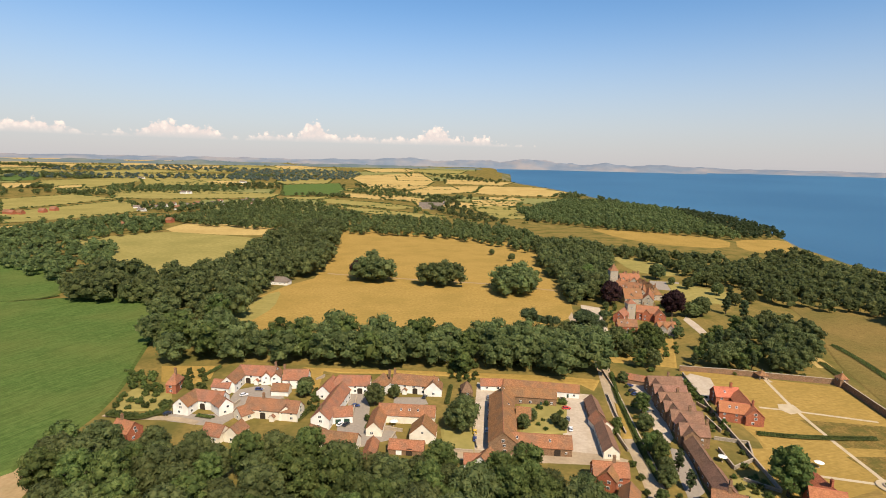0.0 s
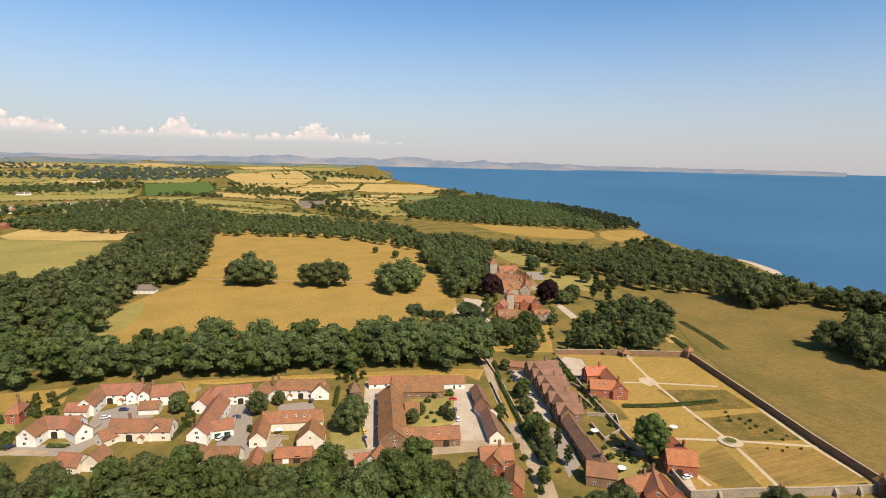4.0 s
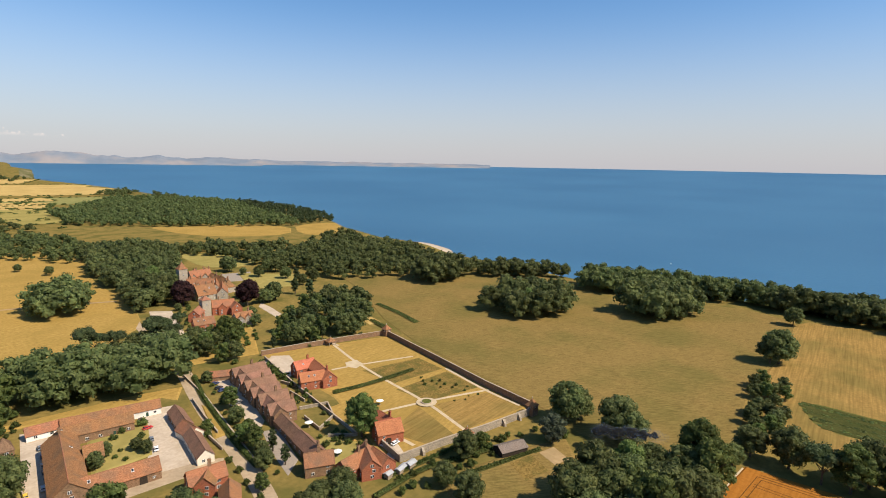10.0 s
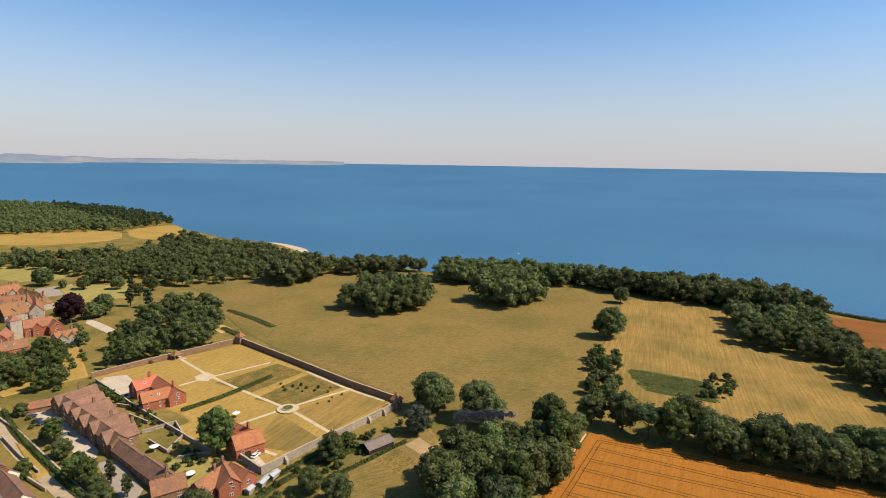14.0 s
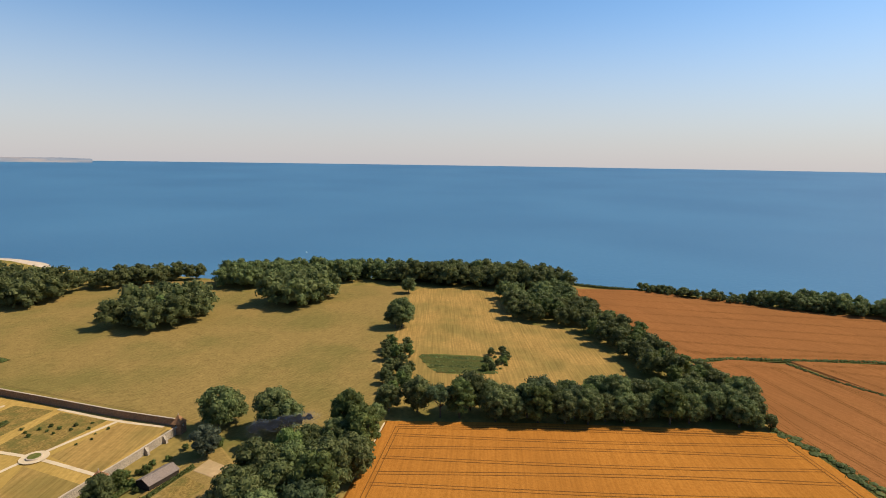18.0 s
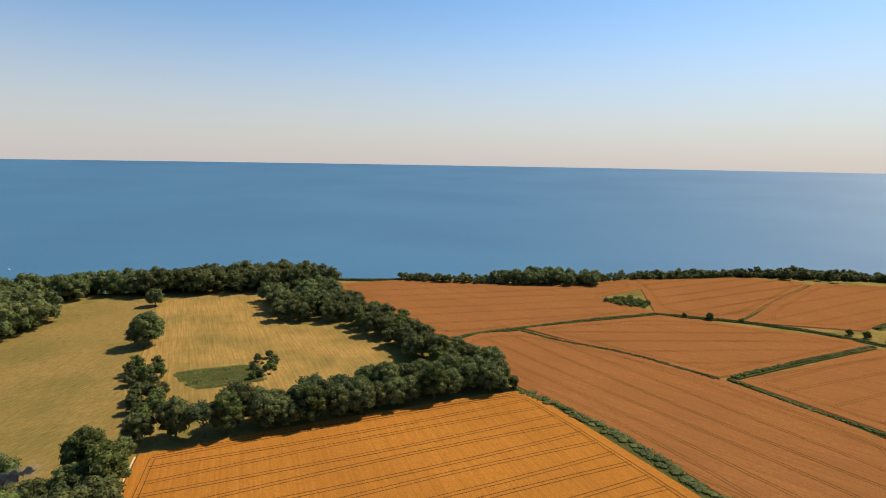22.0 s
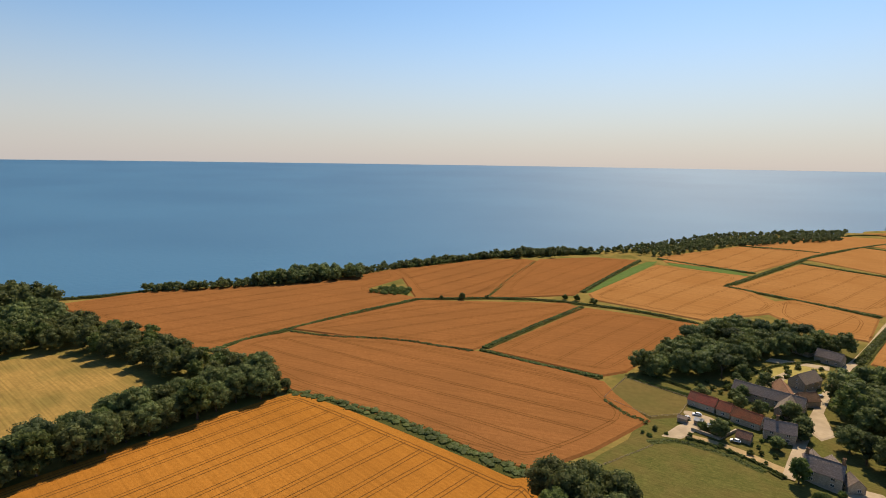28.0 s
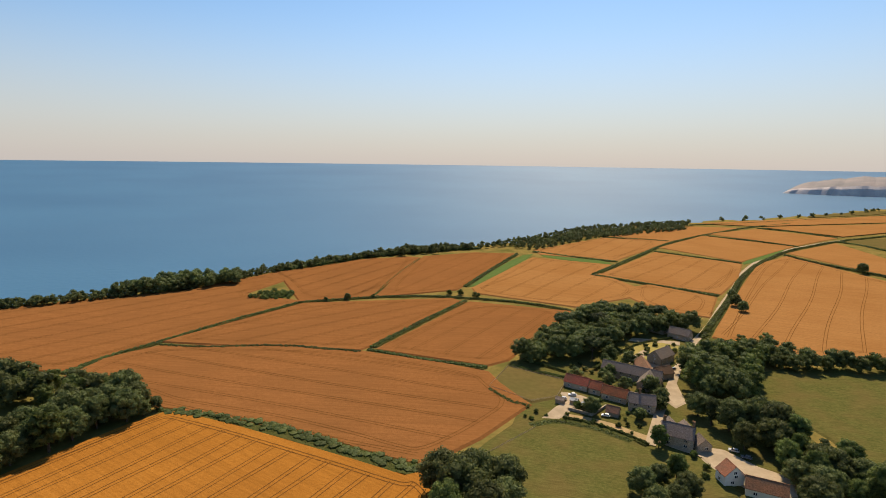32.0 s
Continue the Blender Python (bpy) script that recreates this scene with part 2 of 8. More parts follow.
def box(bm, x0, x1, y0, y1, z0, z1):
    v = [bm.verts.new(p) for p in ((x0, y0, z0), (x1, y0, z0), (x1, y1, z0), (x0, y1, z0), (x0, y0, z1), (x1, y0, z1), (x1, y1, z1), (x0, y1, z1))]
    for f in ((3, 2, 1, 0), (4, 5, 6, 7), (0, 1, 5, 4), (1, 2, 6, 5), (2, 3, 7, 6), (3, 0, 4, 7)):
        bm.faces.new([v[i] for i in f])


def boxed(*dims):
    bm = bmesh.new()
    box(bm, *dims)
    return bm


# ---- lie of the land: level near by, rising in the far distance to meet the hills ----
SEA = -40.0
# bearing from the hovering point (clockwise from ahead), distance of the cliff edge
COAST = [(-180, 1740), (-177, 1960), (-173, 2400), (-170, 5200), (6.3, 5200), (8.3, 2850), (9.3, 2668), (17.5, 1920), (20, 1680), (25, 1590), (31, 1330), (33, 1180),
         (34.6, 1020), (38.5, 875), (43, 814), (46, 716), (53, 640), (60, 580), (69, 570), (79, 548), (89, 550), (96, 554), (103, 556), (112, 552), (118, 556),
         (121, 568), (127, 612), (136, 676), (142, 735), (147, 772), (151, 818), (155, 908), (159, 1035), (164, 1145), (168, 1220), (171, 1345), (174, 1400),
         (178, 1620), (180, 1720)]


def rise(r):
    return max(0.0, (r - 1500) / 3400) ** 1.3


def coast_at(x, y):
    return float(np.interp(math.degrees(math.atan2(x, y)), [c[0] for c in COAST], [c[1] for c in COAST]))


def land(x, y):
    """Height of the ground."""
    r = math.hypot(x, y)
    edge = coast_at(x, y)
    z = 86 * rise(r)
    if r > edge:
        low = SEA - 6 + 126 * rise(r)
        k = min(1.0, (r - edge) / 70)
        z = z + (low - z) * (k * k * (3 - 2 * k))
    return z


radii = [0.0] + [12 * 1.055 ** i for i in range(113)]
radii = [r for r in radii if r < 4960] + [4960]
verts, faces = [], []
TURNS = 288
for i, r in enumerate(radii):
    for j in range(TURNS):
        a = math.tau * j / TURNS
        edge = coast_at(math.sin(a), math.cos(a))
        q = r
        for k, off in enumerate((-2, 12, 35, 60, 75)):
            near = [abs(s - (edge + off)) for s in radii]
            if near[i] == min(near) and edge < 4800:
                q = edge + off
                break
        x, y = q * math.sin(a), q * math.cos(a)
        verts.append((x, y, land(x, y)))
for i in range(len(radii) - 1):
    for j in range(TURNS):
        k = (j + 1) % TURNS
        faces.append((i * TURNS + j, i * TURNS + k, (i + 1) * TURNS + k, (i + 1) * TURNS + j)[::-1])
ground = from_arrays("ground", verts, faces, M_GROUND)
ground.data.materials.append(M_CLIFF)
for f in ground.data.polygons:
    c = f.center
    if math.hypot(c.x, c.y) > coast_at(c.x, c.y):
        f.material_index = 1
    f.use_smooth = True
tagged(ground, "sun-dried grassland plateau falling to a scrubby cliff", "ground", kind="structure")

verts, faces = [], []
rings = [300 * 1.06 ** i for i in range(48)]
rings = [r for r in rings if r < 4950] + [4950]
for r in rings:
    for j in range(180):
        a = math.tau * j / 180
        verts.append((r * math.sin(a), r * math.cos(a), SEA + 126 * rise(r)))
for i in range(len(rings) - 1):
    for j in range(180):
        k = (j + 1) % 180
        faces.append((i * 180 + j, (i + 1) * 180 + j, (i + 1) * 180 + k, i * 180 + k))
sea = from_arrays("water", verts, faces, M_SEA)
for f in sea.data.polygons:
    f.use_smooth = True
tagged(sea, "calm blue sea reaching to the horizon", "sea", kind="structure")


def inside(x, y, poly):
    hit = False
    for (x0, y0), (x1, y1) in zip(poly, poly[1:] + poly[:1]):
        if (y0 > y) != (y1 > y) and x < (x1 - x0) * (y - y0) / (y1 - y0) + x0:
            hit = not hit
    return hit


def to_edge(x, y, poly):
    best = 1e9
    for (x0, y0), (x1, y1) in zip(poly, poly[1:] + poly[:1]):
        dx, dy = x1 - x0, y1 - y0
        k = max(0, min(1, ((x - x0) * dx + (y - y0) * dy) / (dx * dx + dy * dy + 1e-9)))
        best = min(best, math.hypot(x0 + k * dx - x, y0 + k * dy - y))
    return best


def smooth(poly, times=1, closed=True):
    """Corner cutting, so that drawn lines bend softly."""
    for _ in range(times):
        out = []
        pairs = list(zip(poly, poly[1:] + poly[:1])) if closed else list(zip(poly, poly[1:]))
        if not closed:
            out.append(poly[0])
        for (x0, y0), (x1, y1) in pairs:
            out += [(0.8 * x0 + 0.2 * x1, 0.8 * y0 + 0.2 * y1), (0.2 * x0 + 0.8 * x1, 0.2 * y0 + 0.8 * y1)]
        if not closed:
            out.append(poly[-1])
        poly = out
    return poly


def grown(poly, d):
    """The polygon pushed outwards by d."""
    n = len(poly)
    s = 1 if sum(x0 * y1 - x1 * y0 for (x0, y0), (x1, y1) in zip(poly, poly[1:] + poly[:1])) > 0 else -1
    out = []
    for i in range(n):
        (x0, y0), (x1, y1), (x2, y2) = poly[i - 1], poly[i], poly[(i + 1) % n]
        a, b = Vector((x1 - x0, y1 - y0)).normalized(), Vector((x2 - x1, y2 - y1)).normalized()
        q = Vector((a.y + b.y, -a.x - b.x))
        q = q.normalized() if q.length > 0.2 else Vector((a.y, -a.x))
        k = d * s / max(0.6, q.dot(Vector((a.y, -a.x))))
        out.append((x1 + q.x * k, y1 + q.y * k))
    return out


LAYER = [0.05]


def patch(name, poly, mat, label="", category="field", height=0.0, soft=1, kind="structure", lanes=None, parent=None):
    """A field, lawn or yard laid on the ground; a standing crop has height. lanes: (turn, spacing, headland) of the wheel tracks."""
    poly = smooth(list(poly), soft) if soft else list(poly)
    if height and not parent:
        poly = grown(poly, 2.2)
    far = max(math.hypot(*p) for p in poly) > 1450
    base = LAYER[0] = 0.05 if LAYER[0] > 0.62 else LAYER[0] + 0.007
    bm = bmesh.new()
    top = [bm.verts.new((x, y, 0)) for x, y in poly]
    face = bm.faces.new(top)
    face.normal_update()
    if face.normal.z < 0:
        face.normal_flip()
    bmesh.ops.triangulate(bm, faces=[face])
    if far:
        for _ in range(3):
            long = [e for e in bm.edges if e.calc_length() > 120]
            if not long:
                break
            bmesh.ops.subdivide_edges(bm, edges=long, cuts=1)
            bmesh.ops.triangulate(bm, faces=bm.faces[:])
    for v in bm.verts:
        v.co.z = land(v.co.x, v.co.y) + base + height + (0.6 if far else 0)
    if not far:
        edge = [e for e in bm.edges if e.is_boundary]
        low = bmesh.ops.extrude_edge_only(bm, edges=edge)["geom"]
        out = dict(zip(((round(x, 2), round(y, 2)) for x, y in poly), grown(poly, 1.5)))
        for v in low:
            if isinstance(v, bmesh.types.BMVert):
                v.co.z -= height + base + 0.1
                v.co.x, v.co.y = out.get((round(v.co.x, 2), round(v.co.y, 2)), v.co[:2])
    ob = part(name, bm, mat, parent)
    if not parent:
        tagged(ob, label, category, kind=kind)
    if lanes:
        turn, spacing, head = lanes
        strips = []
        ca, sa = math.cos(radians(turn)), math.sin(radians(turn))
        rot = [(x * ca + y * sa, -x * sa + y * ca) for x, y in poly]
        ys = [p[1] for p in rot]
        y = math.floor(min(ys) / spacing) * spacing + spacing * 0.5
        while y < max(ys):
            cuts = []
            for (x0, y0), (x1, y1) in zip(rot, rot[1:] + rot[:1]):
                if (y0 > y) != (y1 > y):
                    cuts.append(x0 + (x1 - x0) * (y - y0) / (y1 - y0))
            cuts.sort()
            for a, c in zip(cuts[::2], cuts[1::2]):
                if c - a > 2.4 * head:
                    for o in (-0.95, 0.95):
                        line = []
                        steps = max(2, int((c - a - 2 * head) / 25))
                        for s in range(steps + 1):
                            u = a + head + (c - a - 2 * head) * s / steps
                            v = y + o + 1.6 * math.sin(u / 47 + y)
                            line.append((u * ca - v * sa, u * sa + v * ca))
                        strips.append(line)
            y += spacing
        n = len(poly)
        area = sum(x0 * y1 - x1 * y0 for (x0, y0), (x1, y1) in zip(poly, poly[1:] + poly[:1]))
        s = 1 if area > 0 else -1
        for o in (head - 0.95, head + 0.95):
            line = []
            for i in range(n):
                (x0, y0), (x1, y1), (x2, y2) = poly[i - 1], poly[i], poly[(i + 1) % n]
                d1, d2 = Vector((x1 - x0, y1 - y0)).normalized(), Vector((x2 - x1, y2 - y1)).normalized()
                nn = Vector((-d1.y - d2.y, d1.x + d2.x))
                if nn.length < 0.2:
                    continue
                nn.normalize()
                line.append((x1 + nn.x * o * s / max(0.6, nn.dot(Vector((-d1.y, d1.x)))), y1 + nn.y * o * s / max(0.6, nn.dot(Vector((-d1.y, d1.x))))))
            strips.append(smooth(line + line[:1], 2, False))
        ribbons("wheel_tracks", strips, 0.36, M_TRACK, base + height + 0.04, ob)
    return ob


def ribbons(name, lines, width, mat, up, parent=None):
    verts, faces = [], []
    for number, line in enumerate(lines):
        k = len(verts)
        lift = up + 0.004 * (number % 9)
        for i, (x, y) in enumerate(line):
            a, c = line[max(0, i - 1)], line[min(len(line) - 1, i + 1)]
            d = Vector((c[0] - a[0], c[1] - a[1]))
            d = d.normalized() if d.length > 1e-6 else Vector((1, 0))
            for s in (-0.5, 0.5):
                px, py = x - d.y * s * width, y + d.x * s * width
                verts.append((px, py, land(px, py) + lift))
        faces += [(k + 2 * i, k + 2 * i + 2, k + 2 * i + 3, k + 2 * i + 1)[::-1] for i in range(len(line) - 1)]
    return from_arrays(name, verts, faces, mat, parent)


def lane(name, line, width, mat, label, category="road"):
    LAYER[0] += 0.006
    ob = ribbons(name, [smooth(list(line), 2, False)], width, mat, LAYER[0] + 0.02)
    return tagged(ob, label, category, kind="structure")


# ---- foliage ----


def leafy(lobes, leaf, count, seed, core=True):
    """Verts and faces of a crown: lobes (x, y, z, rx, rz), each a shell of small tilted leaf sprays round a dark core."""
    rng = np.random.default_rng(seed)
    vs, fs = [], []
    count = int(count * 1.8)
    for lx, ly, lz, rx, rz in lobes:
        d = rng.normal(size=(count, 3))
        d[:, 2] = np.abs(d[:, 2]) * np.where(rng.random(count) < 0.8, 1, -0.7)
        d /= np.linalg.norm(d, axis=1, keepdims=True)
        c = d * np.array([rx, rx, rz]) * rng.uniform(0.82, 1.08, (count, 1)) + (lx, ly, lz)
        nrm = d + rng.normal(size=(count, 3)) * 0.42
        nrm /= np.linalg.norm(nrm, axis=1, keepdims=True)
        u = np.cross(nrm, rng.normal(size=(count, 3)))
        u /= np.linalg.norm(u, axis=1, keepdims=True)
        w = np.cross(nrm, u)
        s = leaf * rng.uniform(0.6, 1.3, (count, 1))
        for i in range(count):
            k = len(vs)
            vs += [tuple(c[i] - u[i] * s[i]), tuple(c[i] + u[i] * s[i] * 0.8 - w[i] * s[i] * 0.55), tuple(c[i] + u[i] * s[i] * 0.5 + w[i] * s[i] * 0.9 - nrm[i] * s[i] * 0.3)]
            fs.append((k, k + 1, k + 2))
        if core:
            k = len(vs)
            q = 0.8
            ring = 5
            for h, f in ((-0.35, 0.92), (0.55, 0.8)):
                for j in range(ring):
                    a = math.tau * (j + h) / ring
                    vs.append((lx + rx * q * f * math.cos(a), ly + rx * q * f * math.sin(a), lz + rz * q * h))
            vs.append((lx, ly, lz + rz * q))
            for j in range(ring):
                fs.append((k + j, k + (j + 1) % ring, k + ring + (j + 1) % ring, k + ring + j))
                fs.append((k + ring + j, k + ring + (j + 1) % ring, k + 2 * ring))
    return vs, fs


def crown_lobes(radius, base, top, count, seed, spread=1.0, lobe=0.36):
    rng = random.Random(seed)
    mid, half = (base + top) / 2, (top - base) / 2
    out = [(0, 0, mid - 0.05 * half, radius * 0.76, half * 0.82)]
    for i in range(count):
        h = 1 - 1.75 * (i + 0.5) / count
        a = i * 2.39996 + rng.uniform(-0.4, 0.4)
        f = math.sqrt(max(0.05, 1 - h * h)) * spread
        k = rng.uniform(0.72, 0.95)
        s = radius * lobe * rng.uniform(0.75, 1.3)
        out.append((radius * f * k * math.cos(a) * 0.86, radius * f * k * math.sin(a) * 0.86, mid + half * h * 0.8, s, s * rng.uniform(0.7, 0.95)))
    return out


def trunk_mesh(bm, height, r, limbs, seed):
    rng = random.Random(seed)

    def limb(a, b, r0, r1):
        a, b = Vector(a), Vector(b)
        d = (b - a).normalized()
        u = d.orthogonal().normalized()
        w = d.cross(u)
        ring = [[bm.verts.new(p + (u * math.cos(t) + w * math.sin(t)) * q) for t in (0, 1.257, 2.513, 3.77, 5.027)] for p, q in ((a, r0), ((a + b) / 2 + Vector((rng.uniform(-.2, .2), rng.uniform(-.2, .2), 0)), (r0 + r1) / 2), (b, r1))]
        for lo, hi in zip(ring, ring[1:]):
            for i in range(5):
                bm.faces.new((lo[i], lo[(i + 1) % 5], hi[(i + 1) % 5], hi[i]))
    limb((0, 0, -0.3), (rng.uniform(-.3, .3), rng.uniform(-.3, .3), height * 0.55), r, r * 0.65)
    for i in range(limbs):
        a = math.tau * i / limbs + rng.uniform(-.4, .4)
        limb((0, 0, height * rng.uniform(0.35, 0.55)), (height * 0.28 * math.cos(a), height * 0.28 * math.sin(a), height * rng.uniform(0.7, 0.85)), r * 0.5, r * 0.12)


KINDS = {}


def tree_kind(key, leaf_mat, radius, base, top, lobes, leaf, count, limbs=5, trunk=0.45, shapes=3, lobe=0.36, spread=1.0):
    out = []
    for s in range(shapes):
        vs, fs = leafy(crown_lobes(radius, base, top, lobes, 31 * s + len(key), spread, lobe), leaf, count, s + 7 * len(key))
        me = bpy.data.meshes.new("crown")
        me.from_pydata(vs, [], fs)
        me.materials.append(leaf_mat)
        bm = bmesh.new()
        trunk_mesh(bm, top * 0.9, trunk, limbs, s)
        tm = bpy.data.meshes.new("trunk")
        bm.to_mesh(tm)
        bm.free()
        tm.materials.append(M_BARK)
        out.append((me, tm, np.array(vs), fs))
    KINDS[key] = out


tree_kind("oak", L_OAK, 6.4, 0.7, 14.0, 32, 0.44, 46, shapes=5, lobe=0.31)
tree_kind("lime", L_LIME, 5.4, 0.6, 15.5, 30, 0.42, 44, shapes=4, lobe=0.31)
tree_kind("beech", L_BEECH, 6.2, 0.6, 13.5, 26, 0.48, 42, shapes=2, lobe=0.33)
tree_kind("pine", L_PINE, 5.4, 9.5, 14.0, 14, 0.42, 46, limbs=7, trunk=0.4, spread=1.1, lobe=0.42)
tree_kind("cypress", L_PINE, 2.4, 0.4, 13.5, 16, 0.4, 36, limbs=2, lobe=0.5)
tree_kind("shrub", L_HEDGE, 2.0, 0.1, 3.0, 7, 0.3, 24, limbs=3, trunk=0.12, lobe=0.5)
tree_kind("silver", L_SILVER, 5.4, 0.5, 12.0, 24, 0.45, 42, shapes=1, lobe=0.33)
tree_kind("mid", L_OAK, 6.4, 0.4, 14.0, 15, 0.60, 28, limbs=3, lobe=0.37, shapes=4)
tree_kind("midlime", L_LIME, 5.6, 0.4, 15.0, 14, 0.58, 28, limbs=3, lobe=0.37)
tree_kind("midshrub", L_HEDGE, 2.4, 0.1, 3.4, 5, 0.5, 14, limbs=3, lobe=0.6)
tree_kind("midfar", L_OAK, 6.5, 0.3, 14.0, 10, 0.85, 20, limbs=3, lobe=0.42, shapes=4)
tree_kind("far", L_FARWOOD, 7.2, 0.3, 13.5, 5, 1.4, 12, limbs=3, lobe=0.54, shapes=4)
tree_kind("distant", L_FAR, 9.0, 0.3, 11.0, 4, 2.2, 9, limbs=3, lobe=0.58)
tree_kind("farpine", L_PINE, 4.6, 0.3, 14.0, 5, 1.2, 12, limbs=3, lobe=0.6)
LABELS = {"oak": "broad dark-green deciduous tree with a rounded crown", "lime": "tall lighter-green deciduous tree in full leaf", "beech": "copper beech with a dark purple crown",
          "pine": "umbrella-shaped pine with bare lower trunk", "cypress": "narrow dark green conifer tree", "shrub": "low green garden shrub", "silver": "grey-green rounded tree beside a wall"}
GROVE = random.Random(5)


def tree(kind, x, y, size=1.0, tall=1.0, group="", label=""):
    me, tm, _, _ = KINDS[kind][GROVE.randrange(len(KINDS[kind]))]
    root = new("shrub" if kind == "shrub" else "tree")
    root.matrix_basis = pose(x, y, land(x, y), 0, 0, GROVE.uniform(0, 360)) @ Matrix.Diagonal((size, size, size * tall, 1))
    for name, mesh in (("trunk", tm), ("crown", me)):
        ob = new(name, mesh)
        ob.parent = root
    return tagged(root, label or LABELS[kind], "shrub" if kind == "shrub" else "tree", group)


def scatter(poly, gap, seed, edge=0.0):
    """Places in a polygon, about gap apart."""
    rng = random.Random(seed)
    xs, ys = [p[0] for p in poly], [p[1] for p in poly]
    out = []
    area = (max(xs) - min(xs)) * (max(ys) - min(ys))
    cell = {}
    for _ in range(int(6 * area / gap ** 2)):
        x, y = rng.uniform(min(xs), max(xs)), rng.uniform(min(ys), max(ys))
        if not inside(x, y, poly) or (edge and to_edge(x, y, poly) < edge):
            continue
        k = (int(x // gap), int(y // gap))
        if all((x - a) ** 2 + (y - b) ** 2 > gap * gap for i in (-1, 0, 1) for j in (-1, 0, 1) for a, b in cell.get((k[0] + i, k[1] + j), ())):
            cell.setdefault(k, []).append((x, y))
            out.append((x, y))
    return out


NEARBY = 290  # metres from the hovering point within which every tree is a thing of its own


def wood(poly, gap, seed, mix=(("oak", 3), ("lime", 1)), size=(1.0, 1.35), group="woodland trees", edge=2.0):
    keys = [k for k, c in mix for _ in range(c)]
    rng = random.Random(seed)
    rest = {}
    for x, y in scatter(poly, gap, seed, edge):
        k, s = rng.choice(keys), rng.uniform(*size)
        if math.hypot(x, y) < NEARBY or k in ("beech", "pine", "cypress"):
            tree(k, x, y, s, rng.uniform(0.88, 1.12), group)
        else:
            rest.setdefault("midfar" if math.hypot(x, y) > 440 and k != "shrub" else {"oak": "mid", "lime": "midlime"}.get(k, "midshrub"), []).append((x, y))
    for k, spots in rest.items():
        far_wood("woodland", spots, "dense stand of broad green deciduous trees" if k != "midshrub" else "thicket of green scrub", k, size, seed)


def far_wood(name, spots, label, kind="far", size=(0.7, 1.15), seed=1, mat=None):
    """Trees past counting, one mesh."""
    rng = random.Random(seed)
    vs, fs, k = [], [], 0
    for x, y in spots:
        _, _, base, faces = KINDS[kind][rng.randrange(len(KINDS[kind]))]
        a, s = rng.uniform(0, math.tau), rng.uniform(*size)
        c, d = math.cos(a) * s, math.sin(a) * s
        v = np.empty_like(base)
        v[:, 0], v[:, 1] = base[:, 0] * c - base[:, 1] * d + x, base[:, 0] * d + base[:, 1] * c + y
        v[:, 2] = base[:, 2] * s + land(x, y)
        vs.append(v)
        fs += [tuple(i + k for i in f) for f in faces]
        k += len(base)
    if not vs:
        return None
    ob = from_arrays(name, np.concatenate(vs).tolist(), fs, mat or KINDS[kind][0][0].materials[0])
    return tagged(ob, label, "trees", kind="stuff")


def hedge(line, width, height, seed=0, leaf=0.4, label="field hedge of dense dark-green scrub", density=1.0):
    """A hedgerow: a low bank of leaf sprays along a line."""
    rng = random.Random(seed)
    line = smooth(list(line), 1, False)
    width *= 1.35
    lobes = []
    for (x0, y0), (x1, y1) in zip(line, line[1:]):
        d = math.hypot(x1 - x0, y1 - y0)
        steps = max(1, int(d / (width * 0.1)))
        for i in range(steps):
            k = (i + rng.random()) / steps
            x, y = x0 + (x1 - x0) * k + rng.uniform(-.3, .3) * width, y0 + (y1 - y0) * k + rng.uniform(-.3, .3) * width
            lobes.append((x, y, land(x, y) + height * 0.35, width * rng.uniform(0.22, 0.37), height * rng.uniform(0.35, 0.75)))
    vs, fs = leafy(lobes, leaf * 0.8, int(8 * density), seed)
    LAYER[0] += 0.005
    tagged(ribbons("verge", [line], width * 1.15 + 0.8, M_VERGE, 0.03 + LAYER[0]), "rank grass bank under a hedge", "verge", kind="structure")
    return tagged(from_arrays("hedge", vs, fs, L_HEDGE), label, "hedge", "field hedges", "stuff")

# ---- fields ----
patch("meadow", [(143, -272), (154, -335), (129, -427), (68, -437), (34, -395), (21, -322), (1, -284), (-32, -242), (13, -174), (68, -132), (108, -149), (110, -225)], M_LAWN, "rough grass round the farm buildings")
patch("field", [(-655, 543), (-487, 622), (-424, 587), (-347, 517), (-314, 461), (-341, 432), (-420, 341)], M_MAIZE, "green maize field beside a wood", height=1.2)
patch("field", [(-412, 335), (-338, 427), (-298, 447), (-219, 455), (-197, 396), (-173, 310), (-160, 270), (-155, 236), (-160, 209), (-159, 192), (-203, 156)], M_MAIZE, "large green maize field sown in rows", height=1.2)
patch("field", [(-511, 768), (-465, 814), (-426, 872), (-300, 835), (-232, 800), (-220, 620), (-258, 540), (-335, 558), (-395, 683)], M_PASTURE, "yellowing pasture between woods")
patch("field", [(-430, 872), (-436, 1010), (-240, 965), (-222, 860), (-300, 842)], M_STRAW, "straw-coloured field edged by trees")
patch("field", [(-157, 896), (-108, 957), (39, 902), (153, 781), (126, 601), (131, 495), (117, 419), (85, 388), (41, 360), (-21, 352), (-79, 344), (-100, 366), (-153, 384), (-143, 489), (-107, 559)], M_PARK, "parched golden parkland grass")
patch("field", [(-155, 388), (-143, 474), (-133, 489), (-124, 431), (-131, 389)], M_PASTURE, "greener strip of parkland grass")
patch("field", [(-2017, 2636), (-1938, 2868), (-1723, 2706), (-1821, 2378)], M_PASTURE, "distant yellow-green pasture", soft=0)
patch("field", [(-1661, 2693), (-1554, 3066), (-1277, 2923), (-1487, 2531)], M_PASTURE, "distant yellow-green pasture", soft=0)
